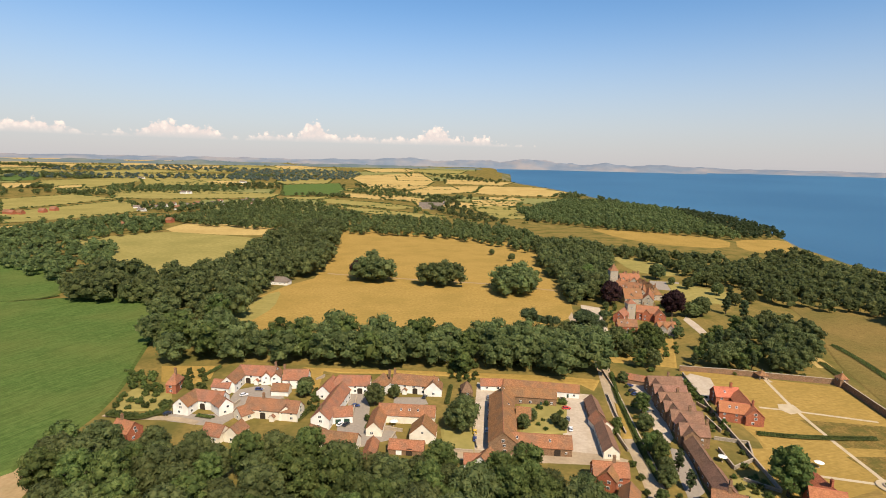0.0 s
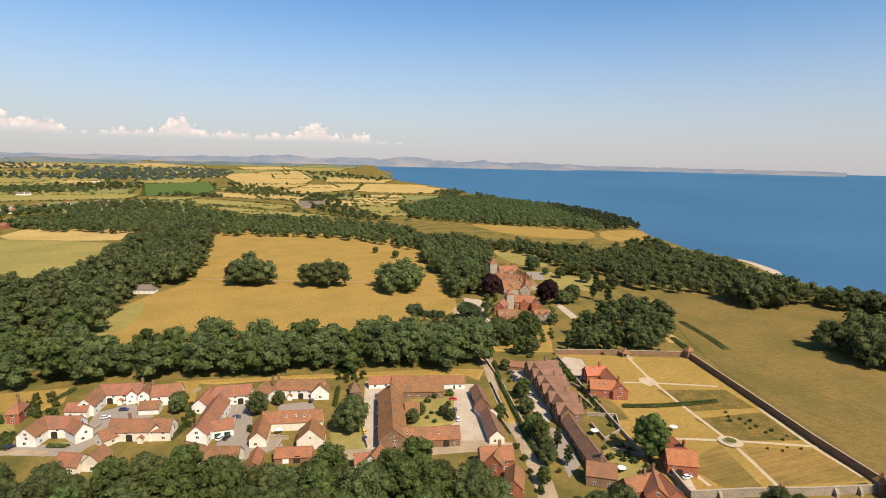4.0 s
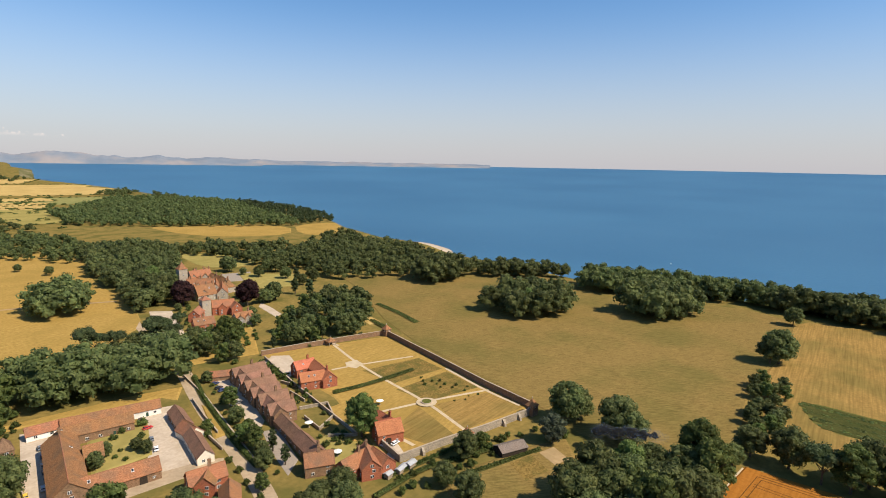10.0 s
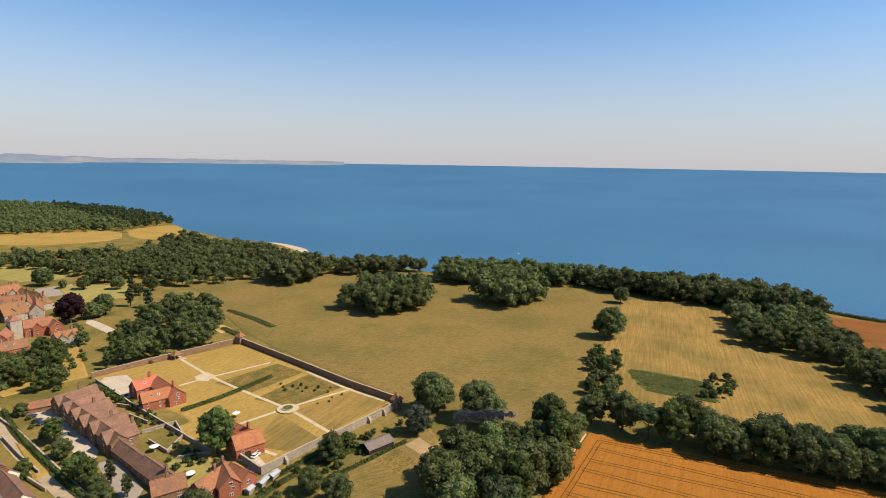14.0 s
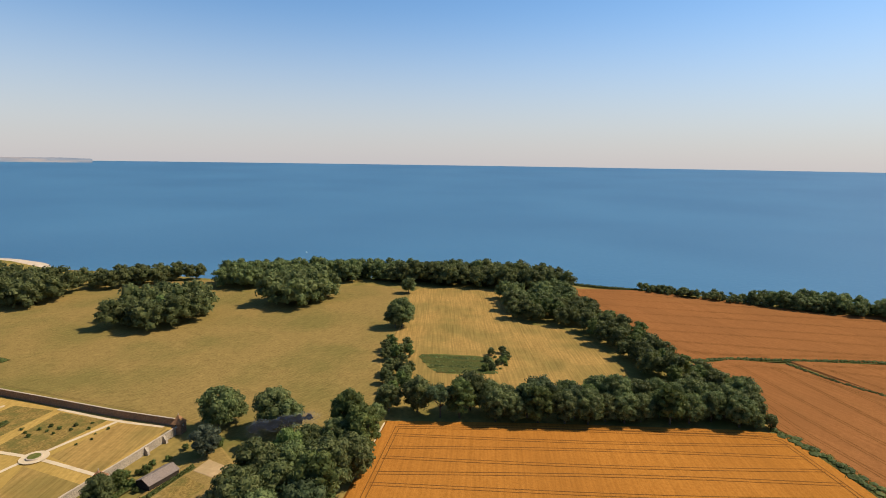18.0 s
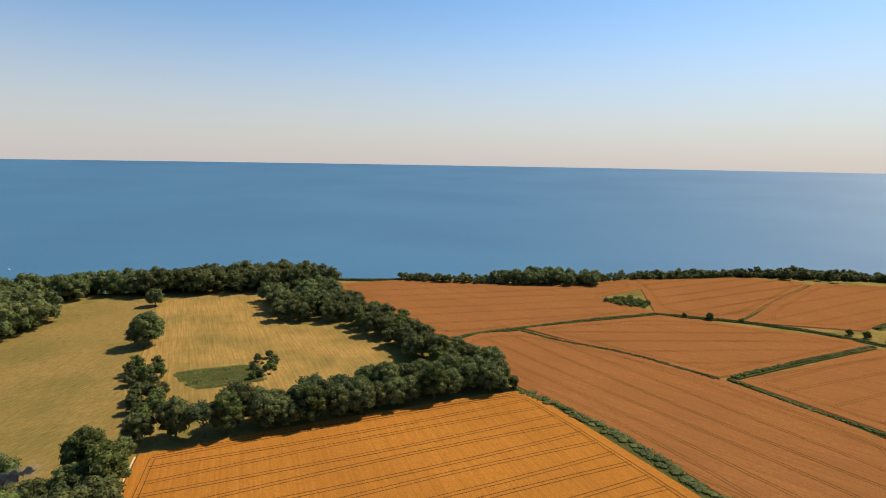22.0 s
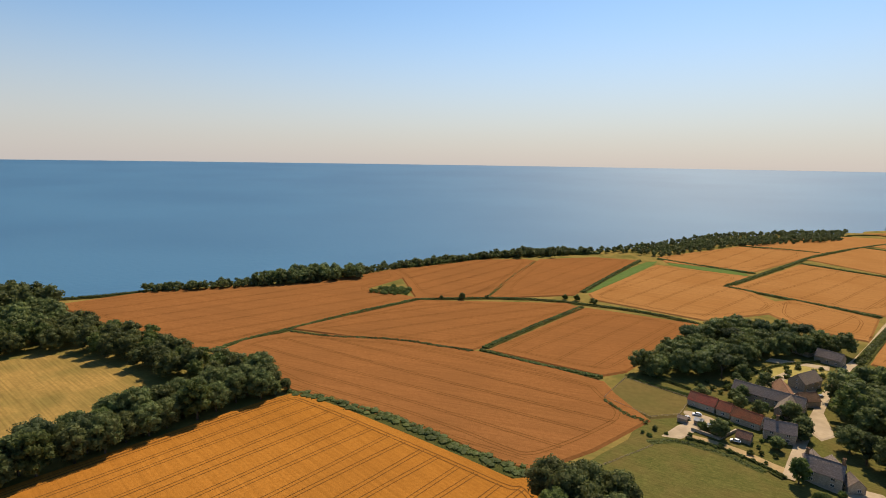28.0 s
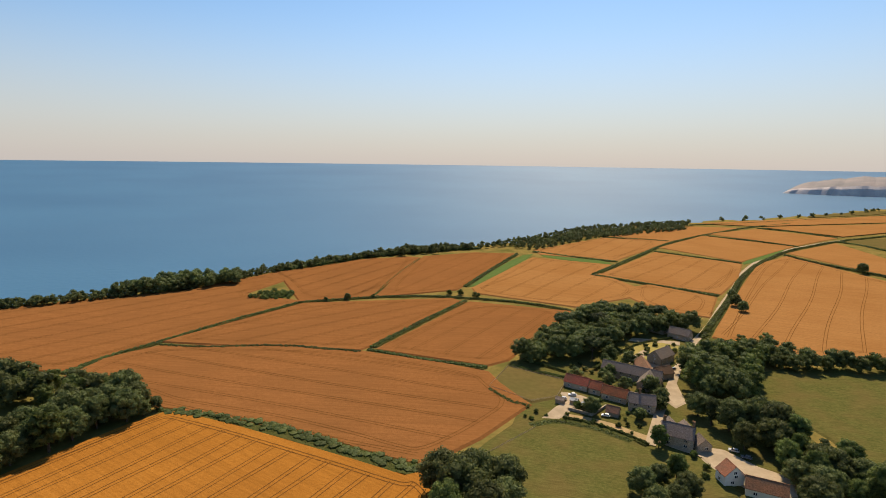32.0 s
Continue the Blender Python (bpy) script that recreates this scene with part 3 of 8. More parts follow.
patch("field", [(-2067, 3719), (-1955, 3981), (-1720, 3537), (-1833, 3325)], M_STRAW, "distant straw-coloured harvest field", soft=0)
patch("field", [(-1371, 3215), (-1268, 3461), (-1082, 3125), (-1211, 2904)], M_PASTURE, "distant yellow-green pasture", soft=0)
patch("field", [(-1144, 3938), (-958, 4077), (-695, 3768), (-936, 3528)], M_STRAW, "distant straw-coloured harvest field", soft=0)
patch("field", [(-794, 3235), (-575, 3507), (-453, 3151), (-659, 2927)], M_PASTURE, "distant yellow-green pasture", soft=0)
patch("field", [(-470, 3811), (-169, 4061), (-78, 3678), (-350, 3402)], M_STRAW, "distant straw-coloured harvest field", soft=0)
patch("field", [(-2538, 3323), (-2585, 3523), (-2298, 3193), (-2290, 2996)], M_STRAW, "distant straw-coloured harvest field", soft=0)
patch("field", [(-2149, 2026), (-1957, 2493), (-1727, 2197), (-1916, 1804)], M_STRAW, "distant straw-coloured harvest field", soft=0)
patch("field", [(-443, 2975), (-56, 3465), (26, 2656), (-13, 2326), (-251, 2216)], M_STRAW, "distant straw-coloured harvest field", soft=0)
patch("field", [(-1, 2295), (222, 2393), (172, 2032), (-19, 1855), (-116, 1879)], M_STRAW, "distant straw-coloured harvest field", soft=0)
patch("field", [(234, 2397), (538, 2364), (665, 2136), (594, 1889), (275, 1900), (159, 1975)], M_STRAW, "distant straw-coloured harvest field", soft=0)
patch("field", [(-308, 1874), (-113, 1831), (-9, 1700), (-16, 1578), (-282, 1716)], M_STRAW, "distant straw-coloured harvest field", soft=0)
patch("field", [(133, 1711), (285, 1661), (248, 1507), (114, 1569)], M_STRAW, "distant straw-coloured harvest field", soft=0)
patch("field", [(118, 1516), (240, 1489), (222, 1176), (146, 1163), (118, 1329)], M_PASTURE, "distant yellow-green pasture", soft=0)
patch("field", [(-320, 1641), (-176, 1559), (-29, 1427), (-82, 1332), (-284, 1495)], M_PASTURE, "distant yellow-green pasture", soft=0)
patch("field", [(-250, 1429), (-79, 1288), (50, 1181), (1, 1137), (-152, 1231)], M_PASTURE, "distant yellow-green pasture", soft=0)
patch("field", [(87, 2865), (444, 2781), (329, 2459), (71, 2502)], M_STRAW, "distant straw-coloured harvest field", soft=0)
patch("field", [(-584, 2196), (-391, 2383), (-302, 1984), (-314, 1798), (-456, 1709)], M_GREEN, "distant green crop field", soft=0)
patch("field", [(-953, 1673), (-804, 1833), (-473, 1774), (-465, 1620), (-708, 1507), (-846, 1482)], M_PASTURE, "distant yellow-green pasture", soft=0)
patch("field", [(-1059, 1374), (-1002, 1565), (-831, 1468), (-877, 1134)], M_PASTURE, "distant yellow-green pasture", soft=0)
patch("field", [(-845, 1092), (-799, 1425), (-606, 1233), (-657, 1020), (-719, 927)], M_PASTURE, "distant yellow-green pasture", soft=0)
patch("field", [(-989, 2158), (-859, 2339), (-643, 2244), (-619, 2050)], M_STRAW, "distant straw-coloured harvest field", soft=0)
patch("field", [(-1418, 2033), (-1266, 2423), (-1122, 2165), (-1093, 1764), (-1277, 1815)], M_PASTURE, "distant yellow-green pasture", soft=0)
patch("field", [(-1426, 1856), (-1370, 1921), (-1240, 1749), (-1301, 1692)], M_STRAW, "distant straw-coloured harvest field", soft=0)
patch("field", [(-1222, 1814), (-1189, 1921), (-1094, 1738), (-1160, 1708)], M_STRAW, "distant straw-coloured harvest field", soft=0)
patch("field", [(-1221, 2358), (-1054, 2409), (-777, 2115), (-1002, 1950)], M_PASTURE, "distant yellow-green pasture", soft=0)
patch("field", [(-1700, 2218), (-1629, 2372), (-1451, 2050), (-1496, 1949)], M_GREEN, "distant green crop field", soft=0)
patch("field", [(-702, 2640), (-463, 2654), (-430, 2329), (-633, 2211)], M_PASTURE, "distant yellow-green pasture", soft=0)
patch("field", [(-445, 2710), (-392, 3180), (-386, 2686)], M_STRAW, "distant straw-coloured harvest field", soft=0)
patch("field", [(170, 1829), (285, 1831), (301, 1705), (162, 1738)], M_STRAW, "distant straw-coloured harvest field", soft=0)
patch("field", [(-1689, 1587), (-1438, 1849), (-1169, 1499), (-1375, 1288)], M_PASTURE, "distant yellow-green pasture", soft=0)
patch("field", [(-1284, 1202), (-1070, 1370), (-739, 941), (-921, 857)], M_PASTURE, "distant yellow-green pasture", soft=0)
patch("field", [(-871, 809), (-692, 892), (-627, 902), (-631, 753), (-724, 669)], M_STRAW, "distant straw-coloured harvest field", soft=0)
patch("field", [(-265, 2146), (-133, 2156), (-141, 1950), (-325, 1976)], M_PASTURE, "distant yellow-green pasture", soft=0)
patch("field", [(-432, 1651), (-299, 1711), (-328, 1598), (-403, 1539)], M_PASTURE, "distant yellow-green pasture", soft=0)
FAR_FIELDS = [
    [(-2017, 2636), (-1938, 2868), (-1723, 2706), (-1821, 2378)],
    [(-1661, 2693), (-1554, 3066), (-1277, 2923), (-1487, 2531)],
    [(-2067, 3719), (-1955, 3981), (-1720, 3537), (-1833, 3325)],
    [(-1371, 3215), (-1268, 3461), (-1082, 3125), (-1211, 2904)],
    [(-1144, 3938), (-958, 4077), (-695, 3768), (-936, 3528)],
    [(-794, 3235), (-575, 3507), (-453, 3151), (-659, 2927)],
    [(-470, 3811), (-169, 4061), (-78, 3678), (-350, 3402)],
    [(-2538, 3323), (-2585, 3523), (-2298, 3193), (-2290, 2996)],
    [(-2149, 2026), (-1957, 2493), (-1727, 2197), (-1916, 1804)],
    [(-443, 2975), (-56, 3465), (26, 2656), (-13, 2326), (-251, 2216)],
    [(-1, 2295), (222, 2393), (172, 2032), (-19, 1855), (-116, 1879)],
    [(234, 2397), (538, 2364), (665, 2136), (594, 1889), (275, 1900), (159, 1975)],
    [(-308, 1874), (-113, 1831), (-9, 1700), (-16, 1578), (-282, 1716)],
    [(133, 1711), (285, 1661), (248, 1507), (114, 1569)],
    [(118, 1516), (240, 1489), (222, 1176), (146, 1163), (118, 1329)],
    [(-320, 1641), (-176, 1559), (-29, 1427), (-82, 1332), (-284, 1495)],
    [(-250, 1429), (-79, 1288), (50, 1181), (1, 1137), (-152, 1231)],
    [(87, 2865), (444, 2781), (329, 2459), (71, 2502)],
    [(-584, 2196), (-391, 2383), (-302, 1984), (-314, 1798), (-456, 1709)],
    [(-953, 1673), (-804, 1833), (-473, 1774), (-465, 1620), (-708, 1507), (-846, 1482)],
    [(-1059, 1374), (-1002, 1565), (-831, 1468), (-877, 1134)],
    [(-845, 1092), (-799, 1425), (-606, 1233), (-657, 1020), (-719, 927)],
    [(-989, 2158), (-859, 2339), (-643, 2244), (-619, 2050)],
    [(-1418, 2033), (-1266, 2423), (-1122, 2165), (-1093, 1764), (-1277, 1815)],
    [(-1426, 1856), (-1370, 1921), (-1240, 1749), (-1301, 1692)],
    [(-1222, 1814), (-1189, 1921), (-1094, 1738), (-1160, 1708)],
    [(-1221, 2358), (-1054, 2409), (-777, 2115), (-1002, 1950)],
    [(-1700, 2218), (-1629, 2372), (-1451, 2050), (-1496, 1949)],
    [(-702, 2640), (-463, 2654), (-430, 2329), (-633, 2211)],
    [(-445, 2710), (-392, 3180), (-386, 2686)],
    [(170, 1829), (285, 1831), (301, 1705), (162, 1738)],
    [(-1689, 1587), (-1438, 1849), (-1169, 1499), (-1375, 1288)],
    [(-1284, 1202), (-1070, 1370), (-739, 941), (-921, 857)],
    [(-871, 809), (-692, 892), (-627, 902), (-631, 753), (-724, 669)],
    [(-265, 2146), (-133, 2156), (-141, 1950), (-325, 1976)],
    [(-432, 1651), (-299, 1711), (-328, 1598), (-403, 1539)],
]
patch("field", [(303, 1027), (356, 992), (449, 965), (501, 886), (450, 798), (366, 822), (320, 890)], M_PARK, "golden field above the wooded cliff")
patch("field", [(520, 902), (608, 906), (560, 810), (491, 724), (467, 800)], M_PARK, "golden striped field at the cliff edge")
patch("field", [(244, 718), (290, 680), (319, 634), (269, 582), (235, 610)], M_PASTURE, "pale lawn behind the mansion")
patch("meadow", [(322, 467), (386, 440), (439, 400), (481, 338), (499, 292), (445, 235), (479, 181), (508, 137), (489, 87), (407, 79), (332, 84), (266, 67), (236, 64), (219, 79), (207, 110), (220, 150), (245, 291), (306, 418)], M_HAY, "large mown hay meadow, olive and straw coloured")
patch("meadow", [(498, 96), (510, 52), (508, 11), (401, -2), (397, -36), (360, -58), (306, -70), (271, -23), (266, 33), (264, 56), (347, 79), (408, 81)], M_STUBBLE, "pale freshly cut meadow")
patch("scrub", [(325, 59), (327, 10), (299, 7), (293, 42)], M_BRAMBLE, "patch of rough green bramble and reed")
patch("field", [(230, 53), (239, -16), (247, -106), (246, -122), (241, -124), (208, -132), (148, -143), (122, -147), (119, -152), (103, -145), (84, -85), (118, -7), (124, 55)], M_WHEAT, "ripe orange wheat field with wheel tracks", soft=0, height=0.45, lanes=(-84, 9.5, 6))
patch("field", [(331, -111), (344, -139), (341, -166), (316, -187), (291, -206), (261, -225), (232, -238), (187, -251), (153, -257), (141, -248), (116, -234), (118, -192), (124, -161), (141, -157), (162, -154), (197, -146), (226, -136), (254, -126), (283, -123)], M_WHEAT2, "ripe barley field with curved wheel tracks", soft=0, height=0.45, lanes=(-163, 17, 9))
patch("field", [(525, -58), (528, -123), (501, -193), (469, -258), (475, -350), (440, -339), (422, -280), (363, -296), (354, -172), (344, -114), (375, -98), (408, -86)], M_WHEAT2, "ripe barley field along the cliff", soft=0, height=0.45, lanes=(86, 22, 8))
patch("field", [(348, -176), (352, -294), (266, -384), (252, -381), (239, -252), (239, -242), (304, -201)], M_WHEAT2, "ripe barley field between hedges", soft=0, height=0.45, lanes=(76, 20, 8))
patch("field", [(227, -251), (245, -385), (166, -410), (164, -362), (155, -283), (160, -269)], M_WHEAT2, "ripe barley field beside the farm", soft=0, height=0.45, lanes=(94, 20, 8))
patch("field", [(476, -355), (481, -451), (469, -530), (415, -527), (328, -347), (362, -300), (437, -343)], M_WHEAT2, "ripe barley field above the cliff", soft=0, height=0.45, lanes=(100, 22, 8))
patch("field", [(414, -541), (381, -606), (336, -633), (284, -417), (322, -350)], M_WHEAT2, "ripe barley field above the cliff", soft=0, height=0.45, lanes=(100, 22, 8))
patch("field", [(325, -628), (316, -653), (277, -442), (283, -432)], M_GREEN, "narrow strip of green crop")
patch("field", [(315, -661), (278, -666), (217, -658), (212, -639), (292, -636)], M_GREEN, "narrow strip of green crop")
patch("field", [(303, -622), (211, -636), (206, -580), (148, -532), (143, -493), (169, -430), (258, -419), (272, -434)], M_WHEAT3, "ripe wheat field with wheel tracks", soft=0, height=0.45, lanes=(92, 24, 8))
patch("field", [(329, -681), (298, -865), (206, -889), (217, -669), (305, -653)], M_WHEAT3, "ripe wheat field", soft=0, height=0.45, lanes=(92, 26, 8))
patch("field", [(197, -574), (192, -769), (87, -746), (78, -648), (80, -559), (156, -565)], M_WHEAT3, "ripe wheat field with wheel tracks", soft=0, height=0.45, lanes=(86, 24, 8))
patch("field", [(149, -538), (141, -554), (81, -539), (74, -467), (108, -465), (138, -490)], M_WHEAT3, "small ripe wheat field beside the farm", soft=0, height=0.45, lanes=(86, 24, 8))
patch("field", [(298, -883), (272, -1038), (221, -1146), (142, -1183), (203, -892)], M_WHEAT3, "ripe wheat field towards the headland", soft=0, height=0.45)
patch("field", [(198, -822), (175, -1004), (46, -964), (89, -769)], M_WHEAT3, "ripe wheat field towards the headland", soft=0, height=0.45)
patch("field", [(85, -762), (75, -878), (49, -954), (58, -849), (81, -750)], M_GREEN, "narrow strip of green crop")
patch("field", [(173, -1045), (114, -1186), (-7, -1132), (41, -982)], M_WHEAT3, "ripe wheat field towards the headland", soft=0, height=0.45)
patch("field", [(223, -1210), (76, -1457), (-106, -1709), (-96, -1526), (120, -1241)], M_WHEAT3, "ripe wheat field towards the headland", soft=0, height=0.45)
patch("field", [(109, -1226), (-94, -1483), (-83, -1290), (-17, -1159)], M_WHEAT3, "ripe wheat field towards the headland", soft=0, height=0.45)
patch("field", [(49, -1595), (-115, -1887), (-108, -1759), (47, -1533)], M_BROWN, "brown hillside field towards the headland")
patch("field", [(57, -413), (62, -527), (66, -763), (44, -850), (-53, -732), (-134, -639), (-79, -399), (-37, -438), (12, -402)], M_WHEAT3, "ripe wheat field with wide wheel tracks", soft=0, height=0.45, lanes=(88, 20, 9))
patch("field", [(43, -887), (-8, -1049), (-63, -915), (-119, -795), (-56, -779)], M_WHEAT3, "ripe wheat field beyond the lane", soft=0, height=0.45)
patch("field", [(-10, -1083), (-78, -1196), (-177, -1232), (-68, -1016)], M_BROWN, "dark fallow field")
patch("meadow", [(25, -315), (24, -365), (-36, -412), (-91, -409), (-61, -245), (-28, -261), (-5, -292), (8, -296)], M_LAWN, "green grazed meadow behind trees")
patch("meadow", [(111, -182), (109, -221), (92, -231), (62, -234), (52, -210), (49, -181), (55, -143), (74, -128), (105, -156)], M_LAWN, "green and brown paddock below the farm")
patch("paddock", [(141, -242), (147, -274), (111, -275), (106, -252), (114, -239)], M_BROWN, "small fenced paddock of dry grass", soft=0)

# ---- hedges between the fields ----
hedge([(251, -123), (231, -131), (204, -141), (174, -147), (151, -150), (133, -153), (119, -158)], 6.8, 1.9, 1, density=1.5)
hedge([(344, -168), (318, -183), (284, -215), (234, -238)], 3.0, 1.7, 2)
hedge([(232, -244), (189, -253), (157, -264)], 3.2, 1.9, 3)
hedge([(340, -112), (348, -140), (350, -170), (357, -226), (359, -294)], 3.2, 1.8, 4)
hedge([(234, -250), (243, -310), (252, -387)], 3.2, 2.0, 5)
hedge([(359, -294), (324, -346), (288, -381), (236, -405), (201, -415), (165, -414)], 3, 1.8, 6, leaf=0.5)
hedge([(547, -59), (536, -89), (532, -124), (522, -154)], 3.5, 2.5, 7, leaf=0.6)
hedge([(481, -364), (473, -425), (469, -488)], 6, 4.5, 8, leaf=0.7)
hedge([(469, -488), (448, -551), (422, -601), (396, -643)], 6, 4, 9, leaf=0.7)
hedge([(334, -636), (306, -522), (282, -433)], 3.5, 2.2, 10, leaf=0.6)
hedge([(412, -524), (365, -423), (326, -349)], 2.2, 1, 11, leaf=0.5)
hedge([(205, -565), (203, -681), (202, -870), (180, -1009), (135, -1202), (70, -1356)], 4, 2.0, 12, leaf=0.8)
hedge([(203, -566), (154, -560), (79, -549)], 4, 2.0, 13, leaf=0.7)
hedge([(195, -779), (141, -766), (86, -756)], 4, 2, 14, leaf=0.7)
hedge([(324, -666), (269, -661), (211, -664)], 4, 2, 15, leaf=0.7)
hedge([(301, -871), (259, -891), (206, -897)], 4, 2, 16, leaf=0.8)
hedge([(180, -1009), (102, -999), (39, -970)], 4, 2, 17, leaf=0.8)
hedge([(116, -1207), (42, -1186), (-9, -1134)], 4, 2, 18, leaf=0.8)
hedge([(230, -1176), (164, -1266), (74, -1426), (-106, -1725)], 5, 2, 19, leaf=0.9)
hedge([(46, -860), (19, -823), (-21, -791), (-56, -764)], 4.5, 3, 20, leaf=0.7)
hedge([(65, -406), (66, -448), (67, -534), (73, -653), (69, -761), (49, -906), (-9, -1082), (-80, -1226)], 4, 2.2, 21, leaf=0.7)
hedge([(-9, -1074), (-38, -1060), (-69, -1010)], 4, 2, 22, leaf=0.8)
hedge([(302, -880), (275, -1047), (223, -1156)], 4, 2, 23, leaf=0.8)
hedge([(139, -239), (124, -232), (113, -233)], 2.5, 1.4, 24)
hedge([(146, -276), (130, -277), (113, -278)], 2.0, 1.6, 25)
hedge([(152, 229), (168, 226), (185, 225), (204, 225)], 2.2, 1.4, 26)
hedge([(281, 355), (276, 321), (269, 293)], 3, 1.6, 27)
hedge([(248, 321), (243, 295)], 2.5, 1.5, 28)
hedge([(112, 143), (135, 145), (153, 140), (175, 134)], 1.6, 1.4, 29)
hedge([(-147, 242), (-131, 238), (-124, 245), (-125, 254)], 3, 3, 30)
hedge([(-341, 432), (-322, 442), (-312, 457)], 2, 1.6, 31)

# the rest of the far country: hedged fields between those above
M_FARPASTURE = material("grazed_green_pasture", [(0.205, 0.195, 0.070), (0.265, 0.240, 0.086)], 8, stain=(0.15, 0.16, 0.05), stain_size=70)
MOSAIC = random.Random(64)
NEARER = [[(-157, 896), (-108, 957), (39, 902), (153, 781), (126, 601), (131, 495), (-153, 384), (-143, 489)], [(-511, 768), (-426, 872), (-350, 817), (-259, 608), (-395, 683)], [(-430, 872), (-436, 1010), (-324, 982), (-324, 873)]]
MOSAIC_FIELDS = []
r = 1120.0
while r < 4700:
    deep = r * 0.135
    bearing = -62.0 + MOSAIC.uniform(0, 4)
    while bearing < 9:
        span = math.degrees(MOSAIC.uniform(170, 330) * (0.6 + r / 3000) / r)
        far_r = r + deep * MOSAIC.uniform(0.8, 1.0)
        corners = []
        for rr, bb in ((r, bearing), (r, bearing + span * 0.93), (far_r, bearing + span * 0.93), (far_r, bearing)):
            rr, bb = rr * (1 + MOSAIC.uniform(-0.02, 0.02)), radians(bb + span * MOSAIC.uniform(-0.08, 0.08))
            corners.append((rr * math.sin(bb), rr * math.cos(bb)))
        mid = (sum(x for x, y in corners) / 4, sum(y for x, y in corners) / 4)
        clear = not any(inside(*mid, p) for p in FAR_FIELDS) and not any(inside(x, y, p) for x, y in corners for p in NEARER)
        if clear and all(math.hypot(x, y) < coast_at(x, y) - 60 for x, y in corners):
            MOSAIC_FIELDS.append(corners)
        bearing += span
    r += deep
for corners in MOSAIC_FIELDS:
    which = MOSAIC.random()
    crop, words = M_FARPASTURE, "distant grazed green pasture edged by hedges"
    if which > 0.90:
        crop, words = M_BROWN, "distant brown fallow field"
    elif which > 0.66:
        crop, words = M_STRAW, "distant straw-coloured harvest field"
    elif which > 0.36:
        crop, words = M_PASTURE, "distant yellow-green pasture"
    patch("field", corners, crop, words, soft=0).location.z = -0.4

# hedgerows round the far fields, past counting
far_lobes = []
FIELD_RNG = random.Random(11)
for poly in FAR_FIELDS + MOSAIC_FIELDS:
    for (x0, y0), (x1, y1) in zip(poly, poly[1:] + poly[:1]):
        d = math.hypot(x1 - x0, y1 - y0)
        for i in range(int(d / 11)):
            k = (i + FIELD_RNG.random()) * 11 / d
            x, y = x0 + (x1 - x0) * k, y0 + (y1 - y0) * k
            if FIELD_RNG.random() < 0.62:
                s = FIELD_RNG.uniform(0.8, 1.3) * (2.2 if FIELD_RNG.random() < 0.06 else 1)
                far_lobes.append((x, y, land(x, y) + 0.9 * s, 4.6 * s, 1.5 * s))
vs, fs = leafy(far_lobes, 1.8, 6, 3)
tagged(from_arrays("far_hedgerows", vs, fs, L_HEDGE), "dark hedgerows dividing the distant fields", "hedge", kind="stuff")


# ---- woods ----
wood([(-135, 175), (-146, 194), (-138, 203), (-107, 206), (-89, 201), (-68, 192), (-61, 204), (-46, 197), (-24, 192), (2, 190), (10, 190), (20, 181), (37, 186), (52, 185), (61, 172), (65, 163), (52, 145), (8, 136), (-54, 136), (-92, 136), (-123, 160)], 8.2, 101, mix=(("oak", 3), ("lime", 2)), size=(0.9, 1.35))
wood([(86, 158), (99, 164), (105, 154), (113, 146), (99, 129), (78, 138)], 8.2, 102, size=(0.7, 0.95), mix=(("oak", 2), ("lime", 2)))
wood([(-161, 272), (-155, 297), (-122, 303), (-71, 304), (-18, 297), (27, 294), (78, 290), (98, 291), (112, 329), (111, 336), (70, 334), (38, 335), (-20, 335), (-73, 349), (-103, 336), (-139, 349), (-165, 342), (-154, 287)], 11.0, 103, mix=(("oak", 9), ("lime", 2)), size=(1.2, 1.75))
wood([(-325, 480), (-305, 526), (-222, 520), (-212, 640), (-222, 800), (-200, 915), (-157, 949), (-136, 826), (-108, 562), (-147, 505), (-140, 431), (-142, 362), (-175, 354), (-158, 292), (-162, 292), (-189, 380), (-205, 427), (-295, 436)], 13.0, 104, mix=(("oak", 7), ("lime", 2)), size=(1.1, 1.8))
far_wood("woodland", scatter([(-626, 806), (-597, 885), (-577, 1007), (-480, 995), (-423, 858), (-488, 734), (-395, 685), (-327, 564), (-337, 493), (-445, 569)], 14.0, 105), "dense dark-green broadleaved wood", "far", (0.7, 1.15), 105)
far_wood("woodland", scatter([(-480, 995), (-446, 1208), (-190, 1154), (-10, 1071), (142, 962), (170, 873), (143, 708), (36, 834), (-127, 881), (-343, 927)], 14.0, 106), "dense dark-green broadleaved wood", "far", (0.7, 1.15), 106)
far_wood("woodland", scatter([(-774, 1369), (-566, 1286), (-433, 1509), (-286, 1392), (-194, 1177), (-450, 1219), (-549, 1141)], 18.6, 107), "dense dark-green broadleaved wood", "far", (0.7, 1.15), 107)
far_wood("woodland", scatter([(-973, 1623), (-1043, 1833), (-789, 1982), (-579, 1886), (-700, 1758)], 21.7, 108), "dense dark-green broadleaved wood", "far", (0.7, 1.15), 108)
far_wood("woodland", scatter([(-769, 2093), (-667, 2175), (-523, 1966), (-681, 1904)], 21.7, 109), "dense dark-green broadleaved wood", "far", (0.7, 1.15), 109)
far_wood("woodland", scatter([(-271, 1882), (-220, 2139), (-143, 1978), (0, 1781), (-121, 1680)], 24.8, 110), "dense dark-green broadleaved wood", "far", (0.7, 1.15), 110)
